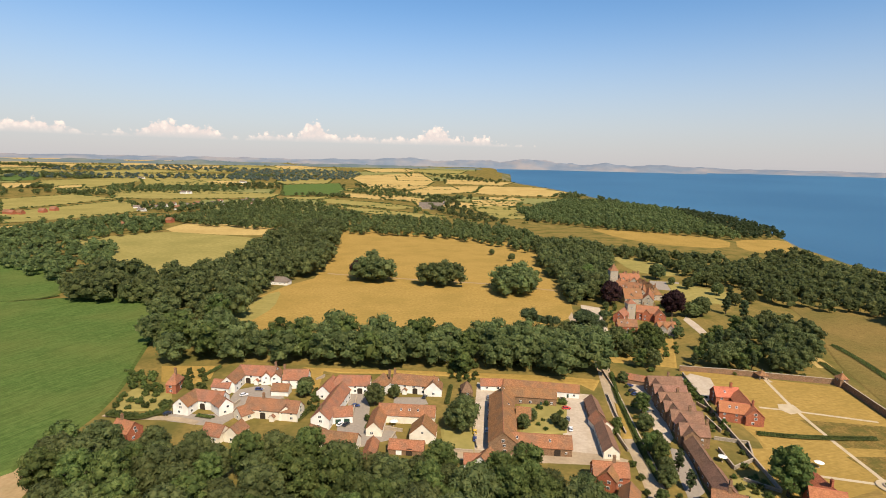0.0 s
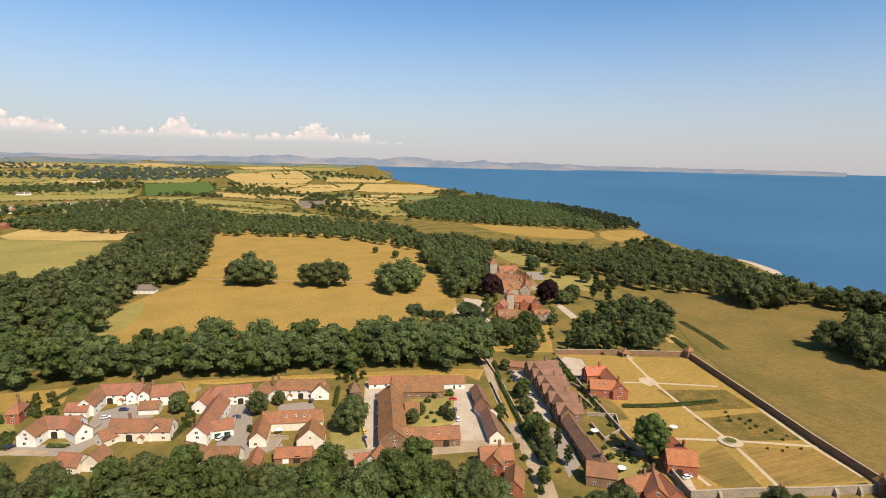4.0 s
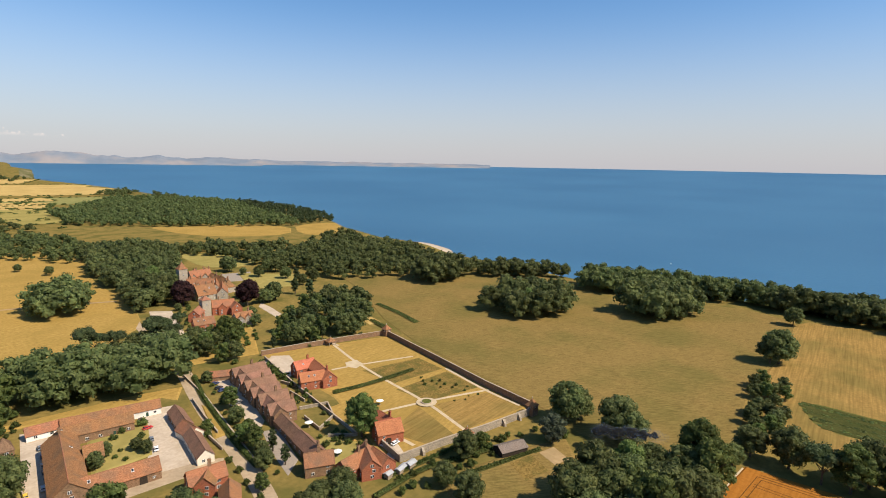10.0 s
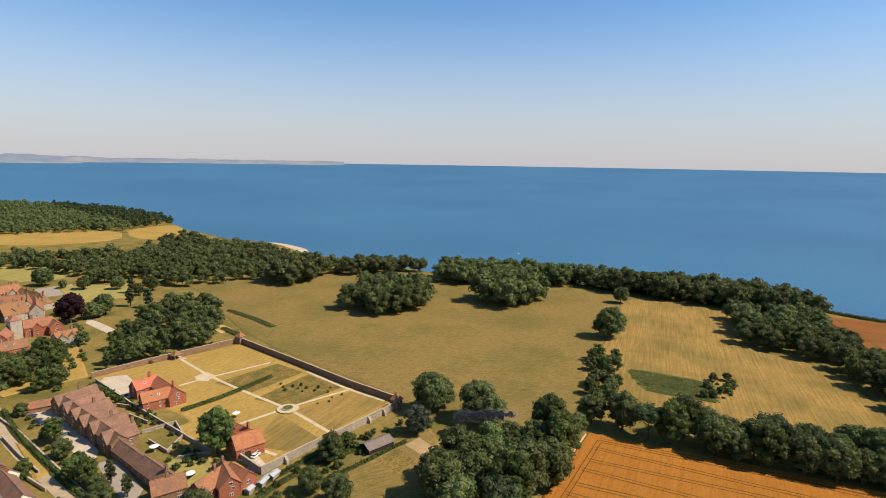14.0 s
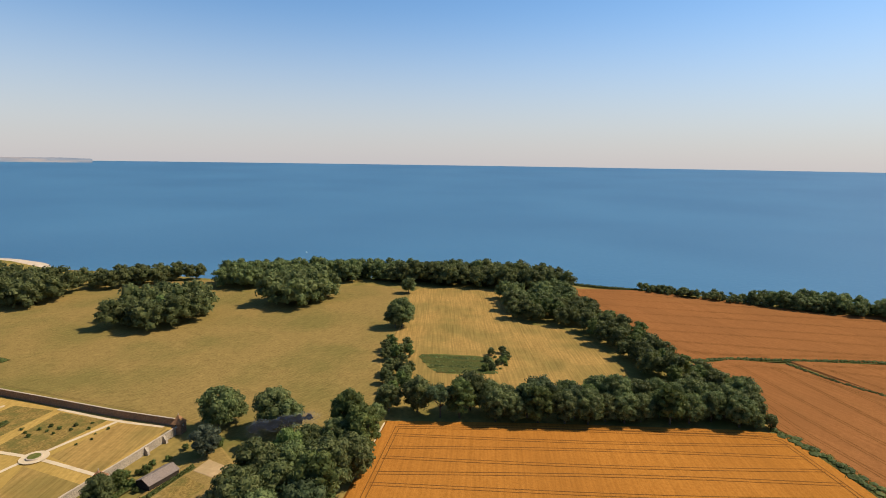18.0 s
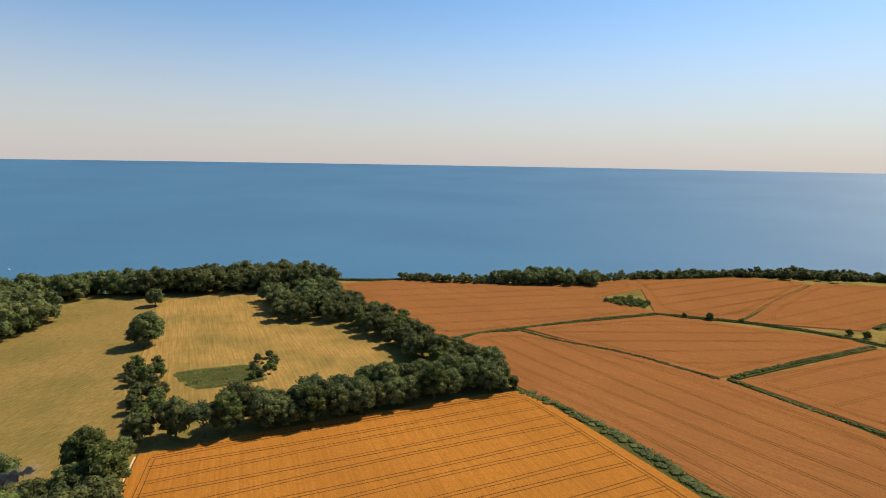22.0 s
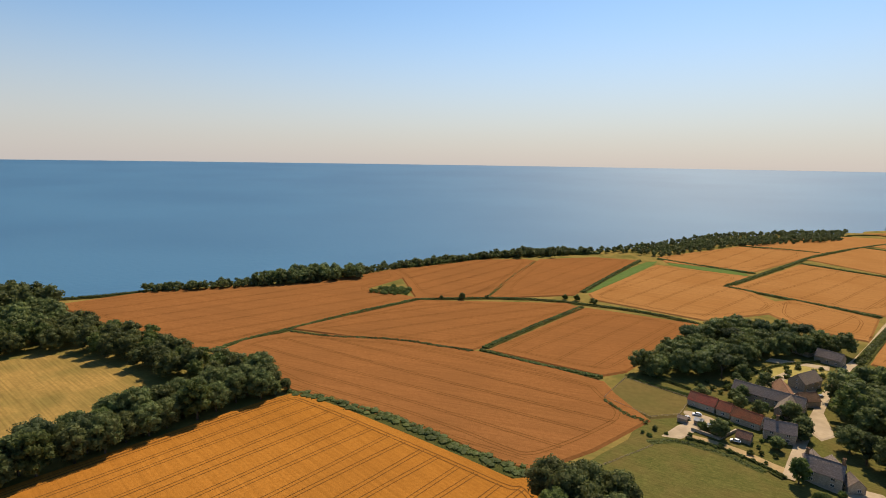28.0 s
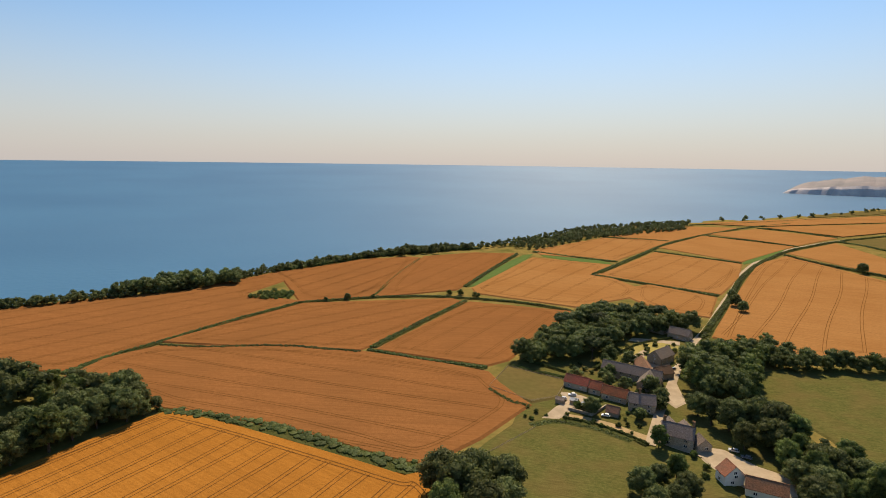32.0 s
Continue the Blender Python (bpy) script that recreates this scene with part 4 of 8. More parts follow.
far_wood("woodland", scatter([(-24, 1558), (70, 1684), (94, 1280), (157, 1068), (100, 1058), (27, 1266)], 21.7, 111), "dense dark-green broadleaved wood", "far", (0.7, 1.15), 111)
far_wood("woodland", scatter([(435, 1907), (519, 2003), (554, 1905), (440, 1765)], 18.6, 112), "dense dark-green broadleaved wood", "far", (0.7, 1.15), 112)
wood([(156, 795), (230, 775), (228, 657), (169, 498), (142, 453), (122, 452), (132, 534), (131, 629)], 11.4, 113)
far_wood("woodland", scatter([(218, 1324), (427, 1713), (576, 1677), (653, 1450), (584, 1182), (550, 981), (521, 889), (420, 946), (303, 1027), (212, 1120)], 13.2, 114), "dense dark-green broadleaved wood", "far", (0.7, 1.15), 114)
far_wood("woodland", scatter([(656, 1439), (801, 1529), (786, 1309), (700, 1094), (619, 921), (536, 897), (562, 982), (598, 1184)], 10.8, 115), "dark conifer plantation on the cliff", "farpine", (0.7, 1.15), 115)
far_wood("woodland", scatter([(226, 765), (322, 723), (380, 647), (408, 597), (488, 687), (480, 621), (494, 566), (464, 484), (393, 445), (342, 492), (304, 543), (281, 597), (278, 669), (216, 726)], 11.6, 116), "dense dark-green broadleaved wood", "far", (0.55, 1.2), 116)
far_wood("woodland", scatter([(524, 757), (489, 634), (492, 555), (489, 511), (461, 454), (390, 420), (333, 439), (294, 482), (358, 619)], 13.2, 117), "dense dark-green broadleaved wood", "far", (0.7, 1.15), 117)
wood([(158, 312), (190, 350), (224, 384), (260, 397), (283, 382), (264, 342), (228, 299), (186, 301), (162, 305)], 7.9, 118, size=(0.65, 1.15), mix=(("oak", 4), ("lime", 2), ("cypress", 1)))
wood([(115, 323), (127, 344), (149, 356), (154, 337), (145, 312), (125, 303)], 8.8, 119, mix=(("oak", 2), ("lime", 1), ("cypress", 1)), size=(0.65, 0.9))
wood([(71, 358), (110, 387), (115, 348), (106, 321), (74, 335)], 9.5, 120, size=(0.7, 0.95))
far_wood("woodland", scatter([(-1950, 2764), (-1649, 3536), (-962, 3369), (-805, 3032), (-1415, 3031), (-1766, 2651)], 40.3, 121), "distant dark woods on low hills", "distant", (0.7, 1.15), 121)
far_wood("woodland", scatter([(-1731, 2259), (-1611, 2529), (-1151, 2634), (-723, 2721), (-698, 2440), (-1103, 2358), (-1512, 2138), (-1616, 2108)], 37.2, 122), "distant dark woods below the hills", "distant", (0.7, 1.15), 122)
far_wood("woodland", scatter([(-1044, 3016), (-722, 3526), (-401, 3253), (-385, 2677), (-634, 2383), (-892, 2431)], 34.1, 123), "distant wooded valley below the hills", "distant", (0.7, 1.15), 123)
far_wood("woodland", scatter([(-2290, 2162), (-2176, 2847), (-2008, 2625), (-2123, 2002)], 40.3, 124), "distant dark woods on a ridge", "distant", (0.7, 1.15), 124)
far_wood("woodland", scatter([(-72, 3407), (130, 3222), (269, 2924), (398, 2763), (316, 2561), (87, 2863)], 31.0, 125), "distant dark woods along the coast", "far", (0.7, 1.15), 125)
far_wood("woodland", scatter([(566, 1812), (566, 1644), (510, 1392), (498, 1489)], 14.0, 126), "scrub woodland on the cliff edge", "far", (0.7, 1.15), 126)
wood([(-75, 529), (-66, 585), (-40, 558), (-32, 532), (-53, 518)], 10.1, 127, size=(1.25, 1.75), mix=(("oak", 3), ("beech", 1)), edge=0.0)
wood([(-7, 521), (13, 556), (31, 536), (26, 506), (2, 505)], 10.1, 128, size=(1.25, 1.75), edge=0.0)
wood([(64, 491), (82, 540), (109, 517), (98, 472), (72, 471)], 10.9, 129, size=(1.25, 1.75), edge=0.0)
wood([(126, 484), (151, 520), (161, 497), (149, 475)], 10.9, 130, size=(1.25, 1.75), edge=0.0)
wood([(370, 407), (415, 419), (417, 388), (393, 367), (367, 379)], 10.9, 131, size=(1.4, 1.95), edge=0.0)
wood([(330, 283), (371, 285), (392, 258), (384, 237), (357, 229), (331, 249)], 10.3, 132, size=(1.4, 1.95), edge=0.0)
wood([(405, 195), (452, 198), (469, 177), (446, 157), (408, 163)], 10.3, 133, size=(1.4, 1.95), edge=0.0)
wood([(420, 399), (479, 353), (468, 326), (423, 386)], 10.2, 134)
wood([(463, 271), (542, 288), (576, 220), (568, 155), (584, 114), (572, 55), (590, 6), (547, 12), (521, 100), (525, 142), (497, 188), (464, 245)], 10.3, 135, size=(1.2, 1.6))
wood([(541, 125), (579, 72), (571, 10), (547, -36), (507, -55), (509, -2), (511, 63), (512, 118)], 10.3, 136, size=(1.2, 1.6))
wood([(476, 8), (498, -44), (418, -64), (375, -82), (335, -99), (298, -108), (279, -118), (268, -114), (278, -92), (311, -78), (356, -66), (398, -46), (412, -2)], 8.2, 137, edge=0.5, size=(0.85, 1.25))
wood([(242, 59), (239, 13), (244, -51), (251, -107), (259, -116), (271, -115), (268, -78), (265, -43), (257, -16), (254, 14), (249, 33), (247, 58)], 7.3, 138, edge=0.5, mix=(("oak", 5), ("lime", 1), ("pine", 1)))
wood([(328, 83), (341, 64), (295, 54), (265, 50), (247, 61)], 5.2, 139, mix=(("oak", 2), ("lime", 1), ("shrub", 1)), size=(0.4, 0.7))
wood([(334, 14), (340, 5), (318, -1), (303, 6), (307, 14)], 4.8, 140, mix=(("oak", 1), ("shrub", 1)), size=(0.3, 0.5), edge=0.0)
wood([(169, 101), (176, 96), (189, 88), (203, 82), (218, 71), (209, 55), (186, 50), (165, 54), (149, 53), (144, 85)], 9.8, 141, mix=(("oak", 4), ("lime", 2), ("pine", 1)), size=(1.1, 1.55))
wood([(455, 407), (501, 373), (506, 293), (503, 292), (469, 340), (441, 395)], 10.9, 142, size=(0.9, 1.2))
wood([(500, -198), (502, -228), (506, -279), (472, -313), (457, -303), (475, -250)], 7.5, 143, size=(0.85, 1.2))
far_wood("woodland", scatter([(526, -121), (495, -196), (471, -260), (478, -362), (466, -485), (425, -582), (401, -629), (412, -646), (442, -604), (483, -503), (494, -374), (484, -267), (507, -201), (537, -124)], 4.6, 144), "line of wind-clipped trees along the cliff top", "far", (0.3, 0.62), 144)
wood([(469, -509), (468, -563), (429, -592), (412, -564), (447, -517)], 10.9, 145, size=(0.6, 0.9))
far_wood("woodland", scatter([(414, -642), (394, -728), (380, -842), (371, -992), (302, -1116), (244, -1240), (231, -1141), (320, -905), (349, -739), (396, -643)], 7.8, 146), "scrub and low trees along the cliff top", "far", (0.35, 0.6), 146)
far_wood("woodland", scatter([(365, -677), (362, -771), (320, -961), (239, -1108), (214, -1083), (304, -858), (328, -682)], 7.8, 147), "scrub and low trees along the cliff top", "far", (0.35, 0.6), 147)
far_wood("woodland", scatter([(209, -1281), (148, -1403), (16, -1640), (-116, -1907), (-113, -1849), (132, -1355)], 34.1, 148), "scattered bushes on the skyline", "far", (0.4, 0.8), 148)
patch("scrub", [(404, -279), (407, -308), (389, -309), (376, -297), (393, -281)], M_BRAMBLE, "hollow of rough green scrub in the barley")
wood([(407, -276), (410, -310), (388, -312), (373, -296), (394, -279)], 4.2, 149, mix=(("shrub", 1),), size=(0.7, 1.25), edge=1.0)
wood([(148, -280), (153, -333), (143, -414), (103, -426), (67, -427), (80, -402), (107, -373), (107, -317), (124, -304), (139, -281)], 7.6, 150, mix=(("oak", 4), ("pine", 1), ("lime", 1)), size=(0.75, 1.15))
wood([(57, -303), (62, -341), (33, -384), (24, -360), (24, -307), (45, -291)], 8.6, 151, edge=0.5, size=(0.9, 1.3))
wood([(45, -274), (28, -279), (5, -278), (-20, -250), (-32, -242), (-7, -216), (7, -245), (26, -252), (39, -261)], 7.4, 152, edge=0.5, mix=(("oak", 4), ("lime", 2), ("cypress", 1)), size=(0.7, 1.15))
wood([(53, -379), (32, -403), (-3, -390), (-35, -404), (-35, -397), (-1, -376), (27, -363)], 6.8, 153, edge=0.0, size=(0.6, 0.95))
wood([(52, -201), (48, -208), (38, -213), (29, -201), (30, -177), (45, -166)], 8.2, 154, mix=(("oak", 2), ("lime", 1)), size=(0.55, 0.85))
wood([(109, -147), (110, -162), (89, -165), (78, -165), (73, -141), (94, -126)], 9.5, 155)
wood([(60, -220), (53, -238), (47, -231), (52, -218)], 8.2, 156, size=(0.6, 0.8))

# ---- single trees ----
tree("oak", 377, 79, 1.6, 1.0)
tree("oak", 429, 171, 1.5, 1.0)
tree("beech", 163, 469, 1.38, 1.0)
tree("beech", 159, 456, 1.44, 1.0)
tree("beech", 198, 423, 1.5, 1.0)
tree("beech", 210, 444, 1.25, 1.0)
tree("pine", 72, 371, 1.15, 1.1)
tree("pine", 78, 374, 0.9, 1.0)
tree("pine", 86, 362, 1.1, 1.0)
tree("pine", 108, 363, 1.2, 1.1)
tree("pine", 118, 376, 1.0, 1.0)
tree("lime", 150, 339, 1.0, 1.1)
tree("lime", 144, 339, 0.8, 1.0)
tree("oak", 222, 424, 1.2, 1.0)
tree("oak", 246, 565, 1.2, 1.0)
tree("cypress", 231, 433, 1.0, 1.0)
tree("cypress", 272, 472, 1.2, 1.0)
tree("oak", 145, 496, 1.2, 1.0)
tree("lime", 164, 546, 1.3, 1.0)
tree("oak", 103, 662, 0.7, 1.0)
tree("oak", 83, 702, 0.6, 1.0)
tree("oak", 17, 229, 1.15, 1.05)
tree("oak", 13, 231, 0.8, 1.0)
tree("lime", 135, 182, 1.35, 1.0)
tree("oak", -25, 255, 0.8, 1.0)
tree("oak", -16, 264, 0.5, 1.0)
tree("oak", 214, 128, 1.4, 1.0)
tree("oak", 220, 125, 1.1, 1.0)
tree("oak", 217, 104, 1.4, 1.0)
tree("oak", 215, 96, 1.1, 1.0)
tree("silver", 192, 121, 1.1, 1.0)
tree("oak", 155, 139, 0.85, 1.0)
tree("lime", 166, 140, 0.5, 1.0)
tree("oak", 135, 131, 0.7, 1.0)
tree("oak", 133, 117, 0.9, 1.0)
tree("oak", 230, 60, 0.7, 1.0)
tree("oak", 480, 94, 1.05, 1.0)
tree("shrub", 317, 4, 1.5, 1.0)
tree("shrub", 303, 14, 1.3, 1.0)
tree("oak", 374, 83, 1.25, 1.0)
tree("pine", 411, 288, 1.0, 1.2)
tree("pine", 410, 292, 0.9, 1.2)
tree("oak", 334, -326, 0.45, 1.0)
tree("shrub", 347, -313, 1.0, 1.0)
tree("shrub", 323, -346, 1.0, 1.0)
tree("shrub", 277, -398, 1.4, 1.0)
tree("shrub", 268, -403, 1.6, 1.0)
tree("shrub", 251, -403, 1.6, 1.0)
tree("oak", -34, -773, 0.9, 1.0)
tree("oak", 60, -516, 0.8, 1.0)
tree("oak", 52, -500, 0.7, 1.0)
tree("oak", 67, -548, 0.6, 1.0)
tree("oak", 103, -149, 0.9, 1.0)
tree("oak", 85, -244, 0.65, 1.0)
tree("shrub", 93, -246, 1.2, 1.0)
tree("oak", 258, -116, 0.55, 1.0)
tree("oak", 255, -121, 0.5, 1.0)
tree("oak", 253, -114, 0.6, 1.0)

# ---- building materials ----
M_RENDER = material("white_render", [(0.74, 0.71, 0.64), (0.84, 0.81, 0.74)], 1.5, stain=(0.58, 0.53, 0.45), stain_size=5, stain_amount=0.5, bump=0.2)
M_CREAM = material("cream_render", [(0.70, 0.63, 0.50), (0.78, 0.71, 0.58)], 1.5, stain=(0.54, 0.47, 0.35), stain_size=5, bump=0.2)
M_BRICK = material("red_brick", [(0.33, 0.105, 0.055), (0.43, 0.15, 0.08)], 0.5, stain=(0.27, 0.12, 0.075), stain_size=3, bump=0.5, streak=(0, 0.3, 0.6, 0.28))
M_OLDBRICK = material("weathered_brick", [(0.215, 0.125, 0.072), (0.31, 0.185, 0.108)], 0.8, stain=(0.17, 0.125, 0.08), stain_size=4, bump=0.5, streak=(0, 0.3, 0.6, 0.28))
M_FLINT = material("flint_stone", [(0.30, 0.245, 0.18), (0.43, 0.36, 0.27)], 0.5, stain=(0.22, 0.19, 0.15), stain_size=4, bump=0.6, streak=(0, 0.3, 0.6, 0.28))
M_PALESTONE = material("pale_stone", [(0.36, 0.30, 0.22), (0.47, 0.40, 0.31)], 0.6, stain=(0.33, 0.28, 0.22), stain_size=4, bump=0.5, streak=(0, 0.3, 0.6, 0.28))
M_TILE = material("weathered_clay_tiles", [(0.235, 0.108, 0.056), (0.36, 0.172, 0.092)], 0.45, stain=(0.19, 0.12, 0.078), stain_size=4, stain_amount=0.7, per="object", spread=0.14, bump=0.6, bump_size=0.3, streak=(0, 0.3, 0.6, 0.26))
M_BARNTILE = material("red_barn_tiles", [(0.26, 0.085, 0.05), (0.36, 0.125, 0.072)], 0.5, stain=(0.20, 0.10, 0.06), stain_size=4, stain_amount=0.7, per="object", spread=0.12, bump=0.6, bump_size=0.3, streak=(0, 0.3, 0.6, 0.26))
M_TERRACOTTA = material("orange_clay_tiles", [(0.255, 0.112, 0.054), (0.385, 0.182, 0.090)], 0.45, stain=(0.21, 0.125, 0.075), stain_size=4, stain_amount=0.7, per="object", spread=0.12, bump=0.6, bump_size=0.3, streak=(0, 0.3, 0.6, 0.26))
M_REDTILE = material("bright_red_tiles", [(0.40, 0.138, 0.070), (0.50, 0.19, 0.098)], 0.5, stain=(0.31, 0.115, 0.068), stain_size=4, per="object", spread=0.1, bump=0.5, bump_size=0.3, streak=(0, 0.3, 0.6, 0.26))
M_BROWNTILE = material("brown_clay_tiles", [(0.195, 0.108, 0.068), (0.30, 0.168, 0.108)], 0.5, stain=(0.155, 0.10, 0.068), stain_size=4, stain_amount=0.7, per="object", spread=0.14, bump=0.6, bump_size=0.3, streak=(0, 0.3, 0.6, 0.26))
M_SLATE = material("grey_slates", [(0.155, 0.125, 0.105), (0.225, 0.182, 0.15)], 0.6, stain=(0.22, 0.165, 0.12), stain_size=4, per="object", spread=0.15, bump=0.5, bump_size=0.3, streak=(0, 0.3, 0.6, 0.26))
M_LEAD = material("pale_lead", [(0.33, 0.33, 0.33), (0.42, 0.42, 0.42)], 1, rough=0.5)
M_PAINT = material("white_paint", [(0.76, 0.75, 0.71), (0.82, 0.81, 0.78)], 0.5, rough=0.5, bump=0.1)
M_DARKWOOD = material("dark_stained_timber", [(0.035, 0.028, 0.022), (0.06, 0.045, 0.034)], 0.4, bump=0.3)
M_TIMBER = material("weathered_timber", [(0.26, 0.20, 0.14), (0.36, 0.29, 0.21)], 0.4, bump=0.3)
M_GREENDOOR = material("dark_green_paint", [(0.03, 0.06, 0.045), (0.045, 0.08, 0.06)], 0.4, rough=0.5, bump=0.1)
M_COPING = material("stone_coping", [(0.34, 0.27, 0.19), (0.44, 0.355, 0.26)], 0.8, bump=0.3)
M_TYRE = material("tyre_rubber", [(0.02, 0.02, 0.02), (0.03, 0.03, 0.03)], 0.2, bump=0)
M_CHROME = material("alloy_rim", [(0.5, 0.5, 0.5), (0.6, 0.6, 0.6)], 0.2, rough=0.35, metal=0.9, bump=0)
M_FABRIC = material("canvas", [(0.7, 0.68, 0.62), (0.8, 0.78, 0.72)], 0.6, bump=0.1)
m = bpy.data.materials.new("window_glass")
m.use_nodes = True
m.node_tree.nodes["Principled BSDF"].inputs["Base Color"].default_value = (0.02, 0.024, 0.028, 1)
m.node_tree.nodes["Principled BSDF"].inputs["Roughness"].default_value = 0.08
M_GLASS = m


def paint(name, c):
    p = material(name, [c, tuple(min(1, v * 1.15) for v in c)], 0.5, rough=0.3, bump=0, specular=0.6)
    p.node_tree.nodes["Principled BSDF"].inputs["Coat Weight"].default_value = 0.5
    return p


# ---- buildings ----
def mesh_of(name, bm, mat):
    me = bpy.data.meshes.new(name)
    bm.to_mesh(me)
    bm.free()
    me.materials.append(mat)
    return me


def window_meshes(w, h):
    """A white frame with its sill, and one of its two panes."""
    frame_me = mesh_of("window", boxed(-w / 2, w / 2, -0.05, 0.05, 0, h), M_PAINT)
    sill = mesh_of("sill", boxed(-w / 2 - 0.1, w / 2 + 0.1, -0.14, 0.05, -0.1, -0.005), M_PAINT)
    half = w / 2 - 0.12
    pane = mesh_of("pane", boxed(-half / 2, half / 2, -0.06, -0.045, 0.09, h - 0.09), M_GLASS)
    return frame_me, pane, sill, w / 4


def window(size, root, m):
    fm, pm, sm, off = WIN[size]
    ob = under("window", fm, root, m)
    under("pane", pm, ob, pose(-off + 0.005, 0, 0))
    under("pane", pm, ob, pose(off - 0.005, 0, 0))
    return ob


WIN = {k: window_meshes(*k) for k in ((1.3, 1.2), (1.0, 1.0), (1.6, 1.5), (0.9, 1.5))}
DOORS = {}
for key, w, h, mat in (("door", 1.0, 2.05, M_GREENDOOR), ("garage", 2.5, 2.2, M_GREENDOOR), ("arch", 2.6, 2.6, M_DARKWOOD), ("white", 2.4, 2.1, M_PAINT)):
    bm = bmesh.new()
    rim_ = [(-w / 2, 0), (w / 2, 0), (w / 2, h)] + ([(w / 2 * math.cos(a), h + 0.55 * math.sin(a)) for a in (0.5, 1.05, 1.57, 2.1, 2.64)] if key == "arch" else []) + [(-w / 2, h)]
    f = bm.faces.new([bm.verts.new((x, -0.06, z)) for x, z in rim_])
    back = bmesh.ops.extrude_face_region(bm, geom=[f])["geom"]
    for v in back:
        if isinstance(v, bmesh.types.BMVert):
            v.co.y += 0.12
    front = [q for q in bm.faces if all(abs(v.co.y + 0.06) < 1e-4 for v in q.verts)]
    bmesh.ops.inset_region(bm, faces=front, thickness=0.12, depth=-0.03)
    DOORS[key] = mesh_of("door", bm, mat)


def under(name, me, parent, m):
    ob = new(name, me)
    ob.parent = parent
    ob.matrix_basis = m
    return ob


def gable_roof(L, W, eave, pitch, hip, over=0.35, thick=0.2):
    """Roof slab over a block: gables or hips at its two ends."""
    t = math.tan(radians(pitch))
    hw, hl = W / 2 + over, L / 2 + over * 0.8
    top = eave + W / 2 * t
    low = eave - over * t
    x0 = -hl + (W * 0.5 * 0.95 if hip[0] else 0)
    x1 = hl - (W * 0.5 * 0.95 if hip[1] else 0)
    if x0 > x1:
        x0 = x1 = (x0 + x1) / 2
    P = [(-hl, -hw, low), (hl, -hw, low), (hl, hw, low), (-hl, hw, low), (x0, 0, top), (x1, 0, top)]
    bm = bmesh.new()
    up = [bm.verts.new((x, y, z + 0.16)) for x, y, z in P]
    dn = [bm.verts.new((x, y, z - thick + 0.16)) for x, y, z in P]
    sheets = [(0, 1, 5, 4), (2, 3, 4, 5)]
    if hip[0]:
        sheets.append((3, 0, 4))
    if hip[1]:
        sheets.append((1, 2, 5))
    for s in sheets:
        bm.faces.new([up[i] for i in s])
        bm.faces.new([dn[i] for i in reversed(s)])
    rim = [(0, 1), (2, 3)]
    rim += [(3, 0)] if hip[0] else [(4, 0), (3, 4)]
    rim += [(1, 2)] if hip[1] else [(1, 5), (5, 2)]
    for a, c in rim:
        bm.faces.new((up[a], dn[a], dn[c], up[c]))
    return bm, top, x0, x1


def wall_block(L, W, eave, pitch, hip):
    bm = bmesh.new()
    t = W / 2 * math.tan(radians(pitch))
    lo = [bm.verts.new(p) for p in ((-L / 2, -W / 2, -0.4), (L / 2, -W / 2, -0.4), (L / 2, W / 2, -0.4), (-L / 2, W / 2, -0.4))]
    hi = [bm.verts.new(p) for p in ((-L / 2, -W / 2, eave), (L / 2, -W / 2, eave), (L / 2, W / 2, eave), (-L / 2, W / 2, eave))]
    for i in range(4):
        j = (i + 1) % 4
        bm.faces.new((lo[i], lo[j], hi[j], hi[i]))
    if not hip[1]:
        bm.faces.new((hi[1], hi[2], bm.verts.new((L / 2, 0, eave + t))))
    if not hip[0]:
        bm.faces.new((hi[3], hi[0], bm.verts.new((-L / 2, 0, eave + t))))
    return bm


def chimney(root, m, mat, h=2.2):
    bm = bmesh.new()
    box(bm, -0.55, 0.55, -0.4, 0.4, -1.5, h)
    box(bm, -0.65, 0.65, -0.5, 0.5, h, h + 0.22)
    st = part("chimney", bm, mat, root, "brick chimney stack", m)
    for x in (-0.28, 0.28):
        bm = bmesh.new()
        bmesh.ops.create_cone(bm, segments=8, radius1=0.17, radius2=0.13, depth=0.55, matrix=Matrix.Translation((x, 0, h + 0.45)))
        part("chimney_pot", bm, M_TERRACOTTA, st)
    return st


HOUSE_RNG = random.Random(21)
SKYLIGHT = {}


def skylight(roof_ob, L, W, eave, pitch, u, v, sign):
    """A small roof window lying on the slope."""
    if not SKYLIGHT:
        SKYLIGHT["frame"] = mesh_of("skylight", boxed(-0.45, 0.45, -0.6, 0.6, 0, 0.1), M_PAINT)
        SKYLIGHT["pane"] = mesh_of("pane", boxed(-0.36, 0.36, -0.5, 0.5, 0.1, 0.12), M_GLASS)
    t = math.tan(radians(pitch))
    y = sign * W / 2 * (1 - v)
    ob = under("skylight", SKYLIGHT["frame"], roof_ob, pose(L * (u - 0.5), y, eave + (W / 2 - abs(y)) * t + 0.17, -sign * pitch, 0, 0))
    under("pane", SKYLIGHT["pane"], ob, Matrix.Identity(4))


